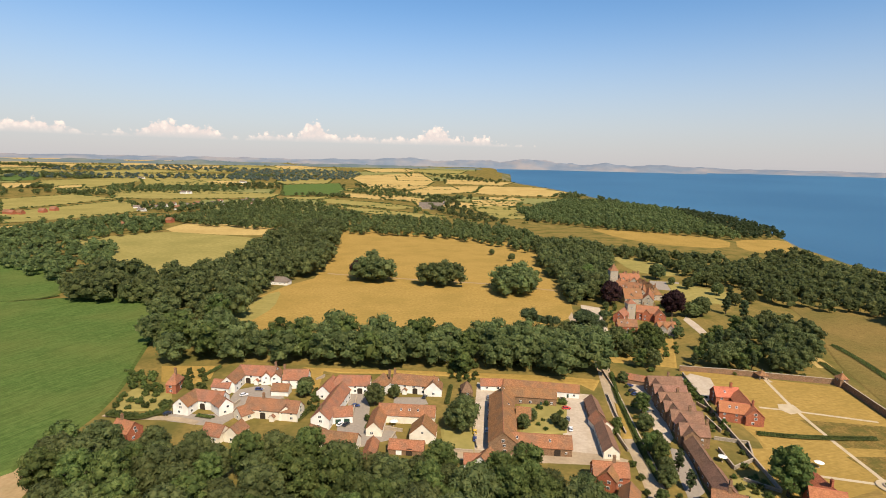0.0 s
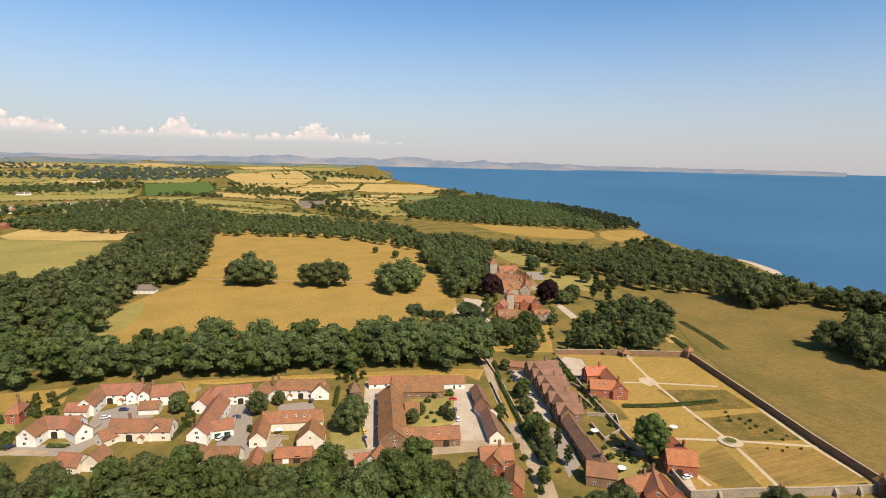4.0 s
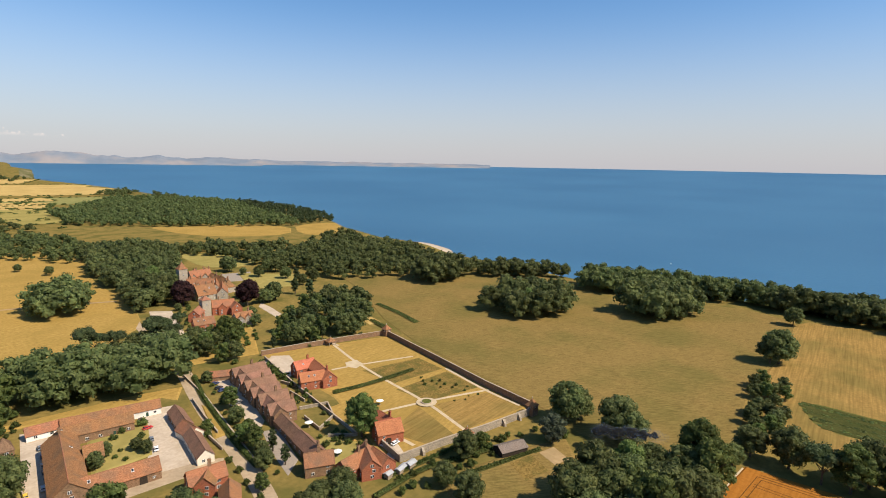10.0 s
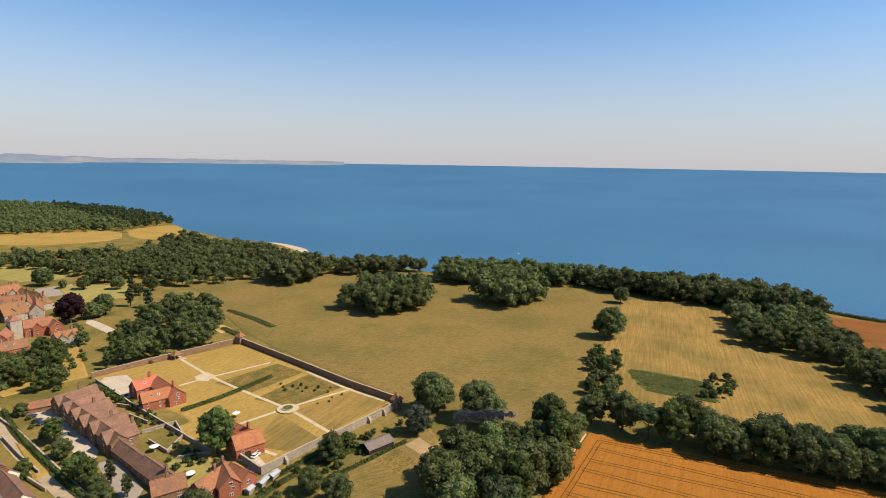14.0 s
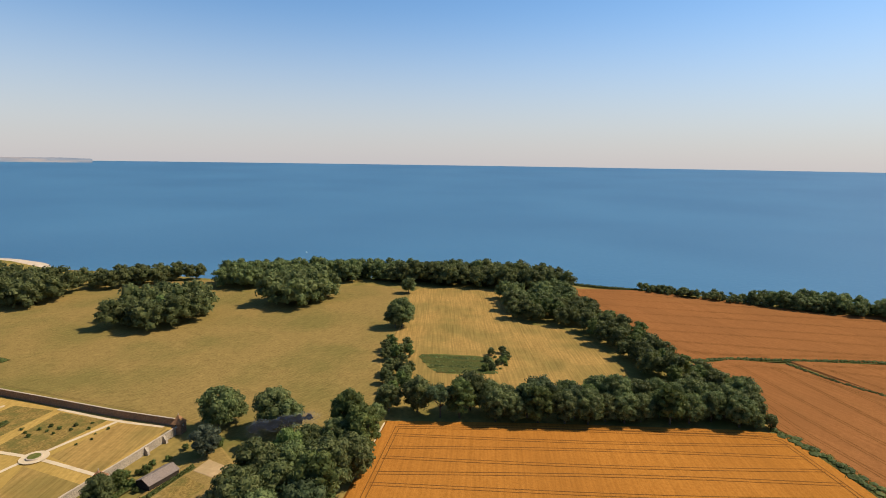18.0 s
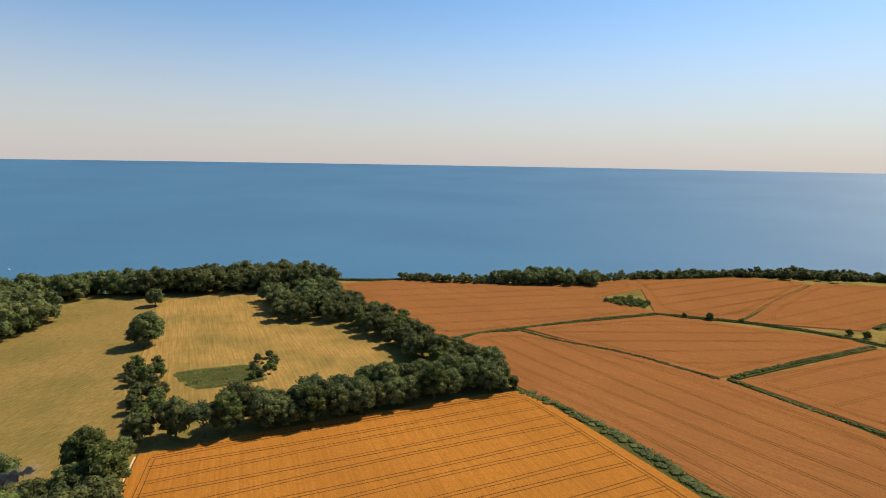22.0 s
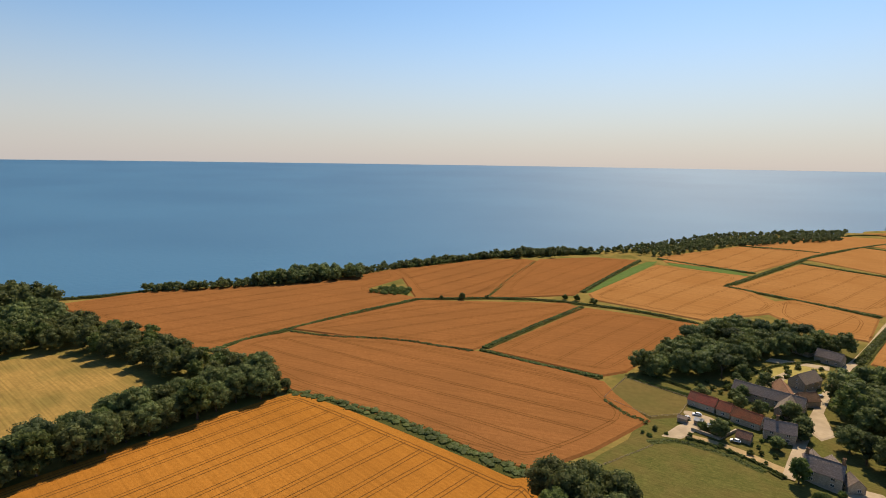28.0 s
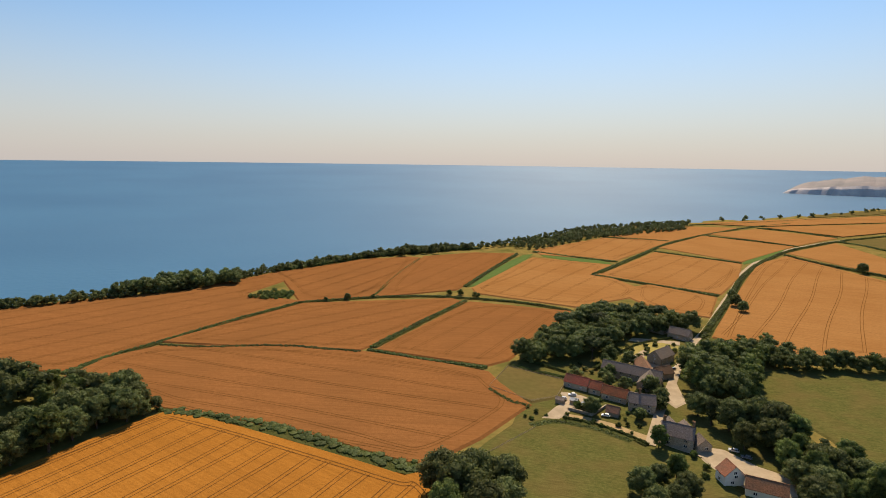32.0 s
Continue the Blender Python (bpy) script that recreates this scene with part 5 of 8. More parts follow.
def porch(root, m, L, W, u, wall, roof):
    """A small gabled porch on the long side of a wing."""
    at = m @ pose(L * (u - 0.5), -W / 2 - 1.0, 0, 0, 0, 90)
    part("porch", wall_block(2.0, 2.2, 2.1, 42, (0, 0)), wall, root, "", at)
    bm, _, _, _ = gable_roof(2.0, 2.2, 2.1, 42, (0, 0), 0.25, 0.14)
    part("porch_roof", bm, roof, root, "", at)


def house(name, wings, wall, roof, label, category="house", pitch=42, stacks=(), windows=True, doors=(), group="", lights=(), porches=()):
    """A building of one or more roofed wings. Each wing: ridge ends (x0, y0, x1, y1), width, eave height, hips at its ends.
    stacks: (wing, place along the ridge 0..1). doors: (wing, side, place, kind)."""
    x0, y0, x1, y1 = wings[0][:4]
    root = new(name)
    ox, oy = (x0 + x1) / 2, (y0 + y1) / 2
    oz = land(ox, oy)
    root.location = (ox, oy, oz)
    tagged(root, label, category, group)
    for k, (x0, y0, x1, y1, W, eave, h0, h1) in enumerate(wings):
        L = math.hypot(x1 - x0, y1 - y0)
        turn = math.degrees(math.atan2(y1 - y0, x1 - x0))
        m = pose((x0 + x1) / 2 - ox, (y0 + y1) / 2 - oy, 0.004 * k, 0, 0, turn)
        part("wall", wall_block(L, W, eave, pitch, (h0, h1)), wall, root, "", m)
        bm, top, r0, r1 = gable_roof(L, W, eave, pitch, (h0, h1))
        rf = part("roof", bm, roof, root, "", m)
        if r1 - r0 > 1:
            bm = bmesh.new()
            n = max(2, int((r1 - r0) / 0.45))
            rows = []
            for i in range(n + 1):
                x, up = r0 + (r1 - r0) * i / n, 0.03 * (i % 2)
                rows.append([bm.verts.new(q) for q in ((x, -0.22, top - 0.02), (x, -0.12, top + 0.2 + up), (x, 0.12, top + 0.2 + up), (x, 0.22, top - 0.02))])
            for a, c in zip(rows, rows[1:]):
                for i in range(3):
                    bm.faces.new((a[i], c[i], c[i + 1], a[i + 1]))
            part("ridge_tiles", bm, roof, rf)
        busy = [(s, L * (p - 0.5)) for w, s, p, kind in doors if w == k]
        for w, s, p, kind in doors:
            if w == k:
                mm = {"s": pose(L * (p - 0.5), -W / 2 - 0.02, 0), "n": pose(L * (p - 0.5), W / 2 + 0.02, 0, 0, 0, 180), "e": pose(L / 2 + 0.02, W * (p - 0.5), 0, 0, 0, 90), "w": pose(-L / 2 - 0.02, W * (p - 0.5), 0, 0, 0, -90)}[s]
                under("door", DOORS[kind], root, m @ mm)
        if windows and L > 4:
            levels = [1.0, 3.3] if eave >= 4.3 else [1.0]
            size = HOUSE_RNG.choice(((1.3, 1.2), (1.0, 1.0), (1.3, 1.2)))
            for s, sign in (("s", -1), ("n", 1)):
                n = max(1, int(L / 4.6))
                for i in range(n):
                    u = L * ((i + 0.5) / n - 0.5) + HOUSE_RNG.uniform(-0.3, 0.3)
                    for z in levels:
                        if z < 2 and any(b[0] == s and abs(b[1] - u) < 2.2 for b in busy):
                            continue
                        if HOUSE_RNG.random() < 0.12:
                            continue
                        window(size, root, m @ pose(u, sign * (W / 2 + 0.03), z, 0, 0, 0 if sign < 0 else 180))
            for s, sign, hipped in (("w", -1, h0), ("e", 1, h1)):
                if any(b[0] == s for b in busy):
                    continue
                for z in (levels + ([eave + 0.4] if not hipped and W > 7.5 and eave > 4 else [])):
                    window(size, root, m @ pose(sign * (L / 2 + 0.03), 0 if z > 3.5 else HOUSE_RNG.uniform(-1, 1), z, 0, 0, 90 * sign))
        for w, u, v, sign in lights:
            if w == k:
                skylight(rf, L, W, eave, pitch, u, v, sign)
        for w, u in porches:
            if w == k:
                porch(root, m, L, W, u, wall, roof)
        for w, p in stacks:
            if w == k:
                chimney(root, m @ pose(L * (p - 0.5), 0, top), M_OLDBRICK if roof is not M_REDTILE else M_BRICK)
    return root


def spire(name, x, y, size, eave, rise_, wall, roof, label, category="tower", open_sides=False, turn=0):
    """A square tower or shelter under a pyramid roof."""
    root = new(name)
    root.matrix_basis = pose(x, y, land(x, y), 0, 0, turn)
    tagged(root, label, category)
    s = size / 2
    if open_sides:
        for i, (a, c) in enumerate(((-1, -1), (1, -1), (1, 1), (-1, 1))):
            part("post", boxed(a * s * 0.9 - 0.15, a * s * 0.9 + 0.15, c * s * 0.9 - 0.15, c * s * 0.9 + 0.15, -0.3, eave), M_TIMBER, root)
        part("wall", boxed(-s, s, s * 0.8, s, -0.3, eave), wall, root)
    else:
        bm = bmesh.new()
        box(bm, -s, s, -s, s, -0.4, eave)
        box(bm, -s - 0.12, s + 0.12, -s - 0.12, s + 0.12, eave * 0.62, eave * 0.62 + 0.25)
        box(bm, -s - 0.15, s + 0.15, -s - 0.15, s + 0.15, eave - 0.3, eave)
        part("wall", bm, wall, root)
        for r in range(4):
            window((0.9, 1.5), root, pose(0, 0, 0, 0, 0, 90 * r) @ pose(0, -s - 0.03, eave * 0.66))
    bm = bmesh.new()
    o = s + 0.45
    q = [bm.verts.new(p) for p in ((-o, -o, eave - 0.1), (o, -o, eave - 0.1), (o, o, eave - 0.1), (-o, o, eave - 0.1))]
    e = [bm.verts.new((v.co.x * 0.62, v.co.y * 0.62, eave + rise_ * 0.3)) for v in q]
    tip = bm.verts.new((0, 0, eave + rise_))
    bm.faces.new(q[::-1])
    for i in range(4):
        bm.faces.new((q[i], q[(i + 1) % 4], e[(i + 1) % 4], e[i]))
        bm.faces.new((e[i], e[(i + 1) % 4], tip))
    rf = part("roof", bm, roof, root)
    bm = bmesh.new()
    bmesh.ops.create_cone(bm, segments=6, radius1=0.12, radius2=0.04, depth=1.0, matrix=Matrix.Translation((0, 0, eave + rise_ + 0.4)))
    part("finial", bm, M_LEAD, rf)
    return root


def garden_wall(name, line, height, thick, mat, label, piers=0, coping=M_COPING, pier_side=1):
    """A masonry wall along a line, with coping and, if asked, buttresses every so many metres."""
    root = new(name)
    root.location = (line[0][0], line[0][1], 0)
    tagged(root, label, "wall")
    for k, ((x0, y0), (x1, y1)) in enumerate(zip(line, line[1:])):
        L = math.hypot(x1 - x0, y1 - y0)
        m = pose(x0 - line[0][0], y0 - line[0][1], land(x0, y0) + 0.003 * k, 0, 0, math.degrees(math.atan2(y1 - y0, x1 - x0)))
        part("wall", boxed(-thick / 2, L + thick / 2, -thick / 2, thick / 2, -0.4, height), mat, root, "", m)
        part("coping", boxed(-thick / 2, L + thick / 2, -thick / 2 - 0.12, thick / 2 + 0.12, height + 0.002, height + 0.18), coping, root, "", m)
        if piers:
            c = int(L / piers)
            me = None
            for i in range(1, c):
                if me is None:
                    bm = bmesh.new()
                    y = pier_side * thick / 2
                    q = [bm.verts.new(v) for v in ((-0.6, y, -0.4), (-0.6, y + pier_side * 1.7, -0.4), (-0.6, y + pier_side * 1.5, height * 0.45), (-0.6, y + pier_side * 0.5, height * 0.85), (-0.6, y, height * 0.95))]
                    w = [bm.verts.new((0.6, *v.co[1:])) for v in q]
                    bm.faces.new(q)
                    bm.faces.new(w[::-1])
                    for a in range(5):
                        bm.faces.new((q[a], q[(a + 1) % 5], w[(a + 1) % 5], w[a]))
                    bmesh.ops.recalc_face_normals(bm, faces=bm.faces[:])
                    me = mesh_of("buttress", bm, mat)
                under("buttress", me, root, m @ pose(L * i / c, 0, 0))
    return root


# ---- cars ----
CARS = {}


def car_meshes(color):
    bm = bmesh.new()
    prof = [(-2.1, 0.35), (2.05, 0.32), (2.12, 0.62), (1.95, 0.78), (0.95, 0.92), (-1.9, 0.95), (-2.12, 0.8)]
    left = [bm.verts.new((x, -0.86, z)) for x, z in prof]
    right = [bm.verts.new((x, 0.86, z)) for x, z in prof]
    bm.faces.new(left)
    bm.faces.new(right[::-1])
    for i in range(len(prof)):
        j = (i + 1) % len(prof)
        bm.faces.new((left[j], left[i], right[i], right[j]))
    bmesh.ops.bevel(bm, geom=bm.edges[:], offset=0.07, segments=1, affect="EDGES")
    body = mesh_of("body", bm, color)

    def cabin(shrink, z0, z1, mat, name):
        bm = bmesh.new()
        lo = [bm.verts.new(p) for p in ((1.0, -0.8, z0), (1.0, 0.8, z0), (-1.85, 0.8, z0), (-1.85, -0.8, z0))]
        hi = [bm.verts.new(p) for p in ((0.35, -0.62, z1), (0.35, 0.62, z1), (-1.45, 0.62, z1), (-1.45, -0.62, z1))]
        for i in range(4):
            bm.faces.new((lo[i], lo[(i + 1) % 4], hi[(i + 1) % 4], hi[i]))
        bm.faces.new(hi)
        return mesh_of(name, bm, mat)
    glass = cabin(0, 0.9, 1.38, M_GLASS, "windows")
    roof = mesh_of("roof", boxed(-1.47, 0.37, -0.64, 0.64, 1.375, 1.44), color)
    bm = bmesh.new()
    bmesh.ops.create_cone(bm, cap_ends=True, segments=12, radius1=0.32, radius2=0.32, depth=0.2, matrix=Matrix.Rotation(radians(90), 4, "X"))
    tyre = mesh_of("wheel", bm, M_TYRE)
    bm = bmesh.new()
    bmesh.ops.create_cone(bm, cap_ends=True, segments=10, radius1=0.2, radius2=0.2, depth=0.23, matrix=Matrix.Rotation(radians(90), 4, "X"))
    rim = mesh_of("rim", bm, M_CHROME)
    light = mesh_of("headlight", boxed(-0.04, 0.04, -0.16, 0.16, -0.07, 0.07), M_PAINT)
    return body, glass, roof, tyre, rim, light


def car(x, y, turn, color, word):
    if word not in CARS:
        CARS[word] = car_meshes(paint(word + "_car_paint", color))
    body, glass, roof, tyre, rim, light = CARS[word]
    root = new("car")
    root.matrix_basis = pose(x, y, land(x, y) + 0.3, 0, 0, turn)
    tagged(root, f"{word} hatchback parked on a gravel yard", "car", "parked cars")
    under("body", body, root, Matrix.Identity(4))
    under("windows", glass, root, Matrix.Identity(4))
    under("roof", roof, root, Matrix.Identity(4))
    for a in (-1.35, 1.3):
        for c in (-0.8, 0.8):
            w = under("wheel", tyre, root, pose(a, c, 0.32))
            under("rim", rim, w, Matrix.Identity(4))
    for c in (-0.6, 0.6):
        under("headlight", light, root, pose(2.08, c, 0.66))
    return root


COLORS = {"red": (0.5, 0.02, 0.02), "white": (0.75, 0.75, 0.75), "black": (0.02, 0.02, 0.025), "silver": (0.42, 0.43, 0.45), "dark-blue": (0.02, 0.04, 0.14), "yellow": (0.7, 0.45, 0.02), "blue": (0.03, 0.1, 0.42), "grey": (0.14, 0.15, 0.16)}


def fence(line, label):
    """Posts and two rails along a line."""
    root = new("fence")
    root.location = (line[0][0], line[0][1], 0)
    tagged(root, label, "fence")
    post = None
    for (x0, y0), (x1, y1) in zip(line, line[1:]):
        d = math.hypot(x1 - x0, y1 - y0)
        a = math.degrees(math.atan2(y1 - y0, x1 - x0))
        m = pose(x0 - line[0][0], y0 - line[0][1], land(x0, y0), 0, 0, a)
        for z in (0.5, 1.0):
            part("rail", boxed(0.07, d - 0.07, -0.03, 0.03, z, z + 0.12), M_TIMBER, root, "", m)
        for i in range(max(1, int(d / 3.0))):
            k = m @ Matrix.Translation((i * d / max(1, int(d / 3.0)), 0, 0))
            if post is None:
                post = part("post", boxed(-0.07, 0.07, -0.07, 0.07, -0.3, 1.25), M_TIMBER, root, "", k).data
            else:
                ob = new("post", post)
                ob.parent, ob.matrix_basis = root, k
    return root

# ---- roads, yards and gardens ----
LAYER[0] = 0.05
lane("road", [(110.9, 339.8), (105.7, 308.0), (99.5, 276.9), (94.9, 249.9), (92.1, 224.9), (89.6, 204.1), (87.3, 188.4), (84.5, 173.1), (80.4, 157.2)], 7.5, M_ROAD, "dusty sunlit estate lane", "road")
lane("drive", [(107.7, 314.5), (111.1, 334.4), (109.9, 362.7), (114.4, 419.0), (120.8, 463.5), (125.8, 517.9)], 5, M_ROAD, "driveway through the park to the mansion", "road")
lane("verge", [(102.6, 276.9), (98.2, 253.1), (94.1, 227.5), (92.1, 210.7)], 2.5, M_PASTURE, "dry grass verge along the lane", "verge")
patch("yard", [(28.8, 284.1), (36.7, 279.7), (28.8, 212.9), (19.9, 211.9)], M_GRAVEL, "pale gravel parking yard beside the courtyard house", "yard", soft=0)
patch("yard", [(71.6, 273.3), (86.9, 269.4), (76.5, 217.3), (74.4, 209.1), (60.6, 210.7), (64.4, 222.0), (62.7, 226.9)], M_GRAVEL, "pale gravel courtyard with parked cars", "yard", soft=0)
patch("yard", [(11.5, 215.4), (29.1, 212.0), (61.5, 212.5), (76.3, 210.0), (83.3, 206.2), (79.9, 199.8), (70.6, 203.0), (11.1, 206.5)], M_ROAD, "paved lane in front of the courtyard house", "yard", soft=0)
patch("yard", [(114.2, 284.8), (121.2, 285.0), (117.3, 256.6), (110.6, 225.2), (103.8, 215.4), (106.1, 232.9)], M_GRAVEL, "pale gravel car park below the terrace", "yard", soft=0)
patch("yard", [(106.3, 215.4), (111.4, 213.2), (104.5, 184.9), (96.9, 178.0), (101.8, 200.1)], M_TARMAC, "grey tarmac yard behind the cottages", "yard", soft=0)
patch("yard", [(-98.0, 270.5), (-85.7, 278.0), (-80.5, 272.3), (-72.5, 262.2), (-87.9, 257.2), (-88.6, 243.2), (-93.5, 232.0), (-117.2, 237.0), (-119.8, 242.6), (-99.0, 243.0), (-96.8, 255.1)], M_TARMAC, "tarmac yard between white cottages", "yard", soft=0)
patch("yard", [(-40.4, 266.3), (-33.4, 268.6), (-28.2, 253.5), (-26.1, 225.5), (-27.2, 218.1), (-31.8, 225.4), (-38.4, 227.8), (-39.7, 235.7), (-33.6, 238.6)], M_TARMAC, "tarmac yard between white cottages", "yard", soft=0)
patch("yard", [(-15.5, 263.5), (-1.1, 263.8), (0.4, 257.3), (-15.0, 255.0)], M_TARMAC, "tarmac forecourt", "yard", soft=0)
patch("yard", [(-26.5, 233.3), (-16.2, 233.4), (-13.0, 223.2), (-26.9, 215.8)], M_TARMAC, "tarmac lane between cottages", "yard", soft=0)
lane("road", [(-149.4, 242.0), (-131.0, 239.0), (-115.4, 238.7), (-103.4, 234.5)], 4, M_ROAD, "narrow lane beside a clipped hedge", "road")
lane("track", [(-157.4, 156.2), (-155.7, 172.9), (-156.5, 188.8), (-157.8, 208.1)], 4, M_EARTH, "bare earth farm track along the maize", "road")
patch("yard", [(-155.7, 172.9), (-157.1, 189.5), (-155.4, 203.1), (-144.8, 189.7), (-140.7, 173.0)], M_EARTH, "bare trampled earth at the field corner", "yard", soft=0)
patch("yard", [(133.4, 454.7), (145.5, 446.1), (132.3, 382.9), (113.7, 369.1), (121.5, 403.8)], M_GRAVEL, "pale gravel forecourt of the mansion", "yard", soft=0)
patch("yard", [(234.5, 559.0), (261.9, 552.8), (247.1, 514.0), (227.2, 519.8)], M_TARMAC, "grey paved terrace behind the mansion", "yard", soft=0)
patch("yard", [(210.3, 423.8), (208.1, 400.4), (205.4, 382.1), (199.8, 379.1), (204.3, 413.9)], M_GRAVEL, "pale garden terrace", "yard", soft=0)
patch("yard", [(253.9, 339.5), (252.2, 324.0), (249.0, 312.4), (241.4, 314.0), (244.0, 323.7)], M_STRAW, "straw-coloured lawn behind a wall", "yard", soft=0)
patch("yard", [(74.0, 361.3), (90.5, 364.4), (86.6, 347.7), (72.6, 343.8)], M_PASTURE, "small grass clearing among trees", "yard", soft=0)
lane("path", [(-105.9, 567.3), (-63.0, 556.3), (1.5, 542.0), (63.6, 530.9), (123.1, 505.9)], 4, M_EARTH, "pale track across the parkland", "road")
patch("lawn", [(152.3, 306.8), (230.6, 283.1), (211.3, 145.4), (147.2, 154.1), (133.4, 165.4), (150.1, 223.8)], M_PARK, "parched lawn of a walled garden", "lawn", soft=0)
patch("lawn", [(181.2, 243.8), (219.5, 237.1), (217.9, 214.6), (183.9, 217.4)], M_LONGGRASS, "long dry grass in the walled garden", "lawn", soft=0)
patch("lawn", [(178.6, 210.0), (216.9, 209.9), (212.9, 182.5), (181.1, 188.5)], M_LONGGRASS, "long dry grass in the walled garden", "lawn", soft=0)
patch("lawn", [(181.7, 182.9), (211.0, 174.8), (211.0, 151.2), (172.6, 155.2)], M_STUBBLE, "mown lawn with stripes in the walled garden", "lawn", soft=0)
patch("bed", [(145.9, 177.0), (173.4, 186.4), (166.1, 155.9), (152.2, 155.9)], M_STUBBLE, "vegetable beds in rows", "bed", soft=0)
patch("yard", [(144.1, 290.5), (155.0, 300.7), (163.3, 294.2), (157.6, 273.9), (143.8, 262.7)], M_GRAVEL, "pale gravel turning circle", "yard", soft=0)
patch("yard", [(137.6, 167.9), (142.5, 167.0), (139.8, 160.1), (132.8, 159.0)], M_GRAVEL, "small gravel drive", "yard", soft=0)
lane("path", [(195.0, 294.2), (186.6, 256.9), (182.3, 221.7), (179.7, 187.0), (172.6, 155.2)], 1.8, M_BEACH, "pale gravel garden path", "path")
lane("path", [(169.3, 256.6), (183.9, 253.1), (218.7, 241.5)], 1.8, M_BEACH, "pale gravel garden path", "path")
lane("path", [(147.0, 197.6), (181.1, 188.5), (214.9, 176.3)], 1.8, M_BEACH, "pale gravel garden path", "path")
lane("path", [(196.6, 303.4), (196.1, 289.0)], 1.8, M_BEACH, "pale gravel garden path", "path")
lane("path", [(219.5, 213.4), (212.6, 176.2), (211.4, 153.2)], 1.8, M_BEACH, "pale gravel garden path", "path")
lane("path", [(145.9, 177.0), (146.6, 160.5)], 1.8, M_BEACH, "pale gravel garden path", "path")
patch("path", [(181.8, 260.7), (188.9, 260.0), (188.1, 252.1), (181.2, 249.5), (178.8, 254.8)], M_BEACH, "pale gravel crossing of garden paths", "path", soft=0)
bm = bmesh.new()
bmesh.ops.create_circle(bm, cap_ends=True, segments=28, radius=5.2)
tagged(part("path", bm, M_BEACH, None, "", pose(179.3, 187.4, 0.64)), "round gravel path at the middle of the garden", "path", kind="structure")
bm = bmesh.new()
bmesh.ops.create_cone(bm, cap_ends=True, segments=28, radius1=3.0, radius2=2.8, depth=0.5, matrix=Matrix.Translation((0, 0, 0.25)))
basin = part("flower_bed", bm, M_COPING, None, "", pose(179.3, 187.4, 0.64))
tagged(basin, "round stone-edged flower bed in the garden", "flower bed")
bm = bmesh.new()
bmesh.ops.create_cone(bm, cap_ends=True, segments=28, radius1=2.5, radius2=2.3, depth=0.3, matrix=Matrix.Translation((0, 0, 0.5)))
part("planting", bm, M_BRAMBLE, basin)
patch("lawn", [(108.2, 188.9), (128.8, 194.4), (129.8, 174.3), (115.4, 158.5), (108.1, 167.1)], M_PASTURE, "dry garden lawn", "lawn", soft=0)
patch("lawn", [(139.4, 215.4), (160.3, 215.6), (141.6, 183.9), (128.8, 181.2)], M_PARK, "dry garden lawn", "lawn", soft=0)
patch("lawn", [(135.3, 123.2), (146.8, 125.3), (169.9, 116.1), (168.8, 100.0), (156.8, 96.9), (130.5, 110.7)], M_HAY, "rough dry grass plot", "lawn", soft=0)
patch("bed", [(181.4, 120.2), (190.8, 118.3), (188.5, 108.8), (175.9, 109.7)], M_EARTH, "bare vegetable plot", "bed", soft=0)
patch("yard", [(241.0, 86.4), (248.2, 73.5), (240.9, 67.1), (231.6, 70.7), (233.4, 82.1)], M_EARTH, "bare earth gateway of the meadow", "yard", soft=0)
lane("track", [(231.2, 54.2), (219.5, 54.5), (201.9, 53.9), (184.1, 53.6), (165.8, 52.3)], 5, M_BEACH, "pale chalk track beside the wheat", "track")
patch("yard", [(101.7, -216.7), (101.4, -241.2), (99.6, -250.8), (103.5, -256.4), (110.2, -257.3), (103.7, -260.6), (96.1, -261.2), (89.2, -258.8), (95.3, -251.6), (95.3, -236.0), (97.2, -227.2), (91.2, -222.7), (92.1, -214.2)], M_CONCRETE, "pale concrete farmyard track", "yard", soft=0)
lane("track", [(94.1, -234.6), (83.9, -237.4), (73.5, -238.4), (61.3, -236.4), (55.1, -236.2)], 5, M_EARTH, "bare earth track beside the farm", "track")
patch("yard", [(63.1, -298.5), (61.2, -309.5), (51.6, -285.4), (54.0, -277.8), (62.7, -285.3)], M_CONCRETE, "pale farm lane", "yard", soft=0)
lane("road", [(53.7, -231.1), (56.3, -248.1), (60.0, -274.8), (61.8, -299.5), (66.1, -337.8), (68.3, -388.3), (67.2, -420.6), (67.7, -456.3), (69.9, -507.8), (72.0, -601.7), (77.0, -687.6), (71.1, -810.3), (44.8, -943.5), (-8.9, -1098.6), (-108.3, -1281.7)], 4.5, M_CONCRETE, "narrow sunken farm lane", "road")
lane("road", [(55.8, -238.7), (43.3, -236.1), (32.2, -236.1), (18.6, -228.3), (7.0, -225.5)], 4.5, M_CONCRETE, "pale gravel drive", "road")
patch("yard", [(33.5, -243.6), (27.3, -245.4), (14.0, -239.3), (2.4, -238.2), (0.7, -225.9), (10.0, -218.9), (21.9, -223.4), (32.7, -232.9)], M_CONCRETE, "pale gravel yard beside barns", "yard", soft=0)
patch("lawn", [(32.3, -225.3), (23.7, -222.1), (16.8, -213.8), (34.4, -196.3), (37.8, -211.4)], M_LAWN, "garden lawn", "lawn", soft=0)
patch("lawn", [(105.6, -337.8), (93.0, -376.2), (74.6, -376.0), (76.5, -354.1), (87.9, -332.5)], M_PASTURE, "garden lawn", "lawn", soft=0)
patch("lawn", [(73.0, -253.1), (72.4, -269.3), (64.8, -267.1), (63.5, -253.0)], M_LAWN, "garden lawn", "lawn", soft=0)
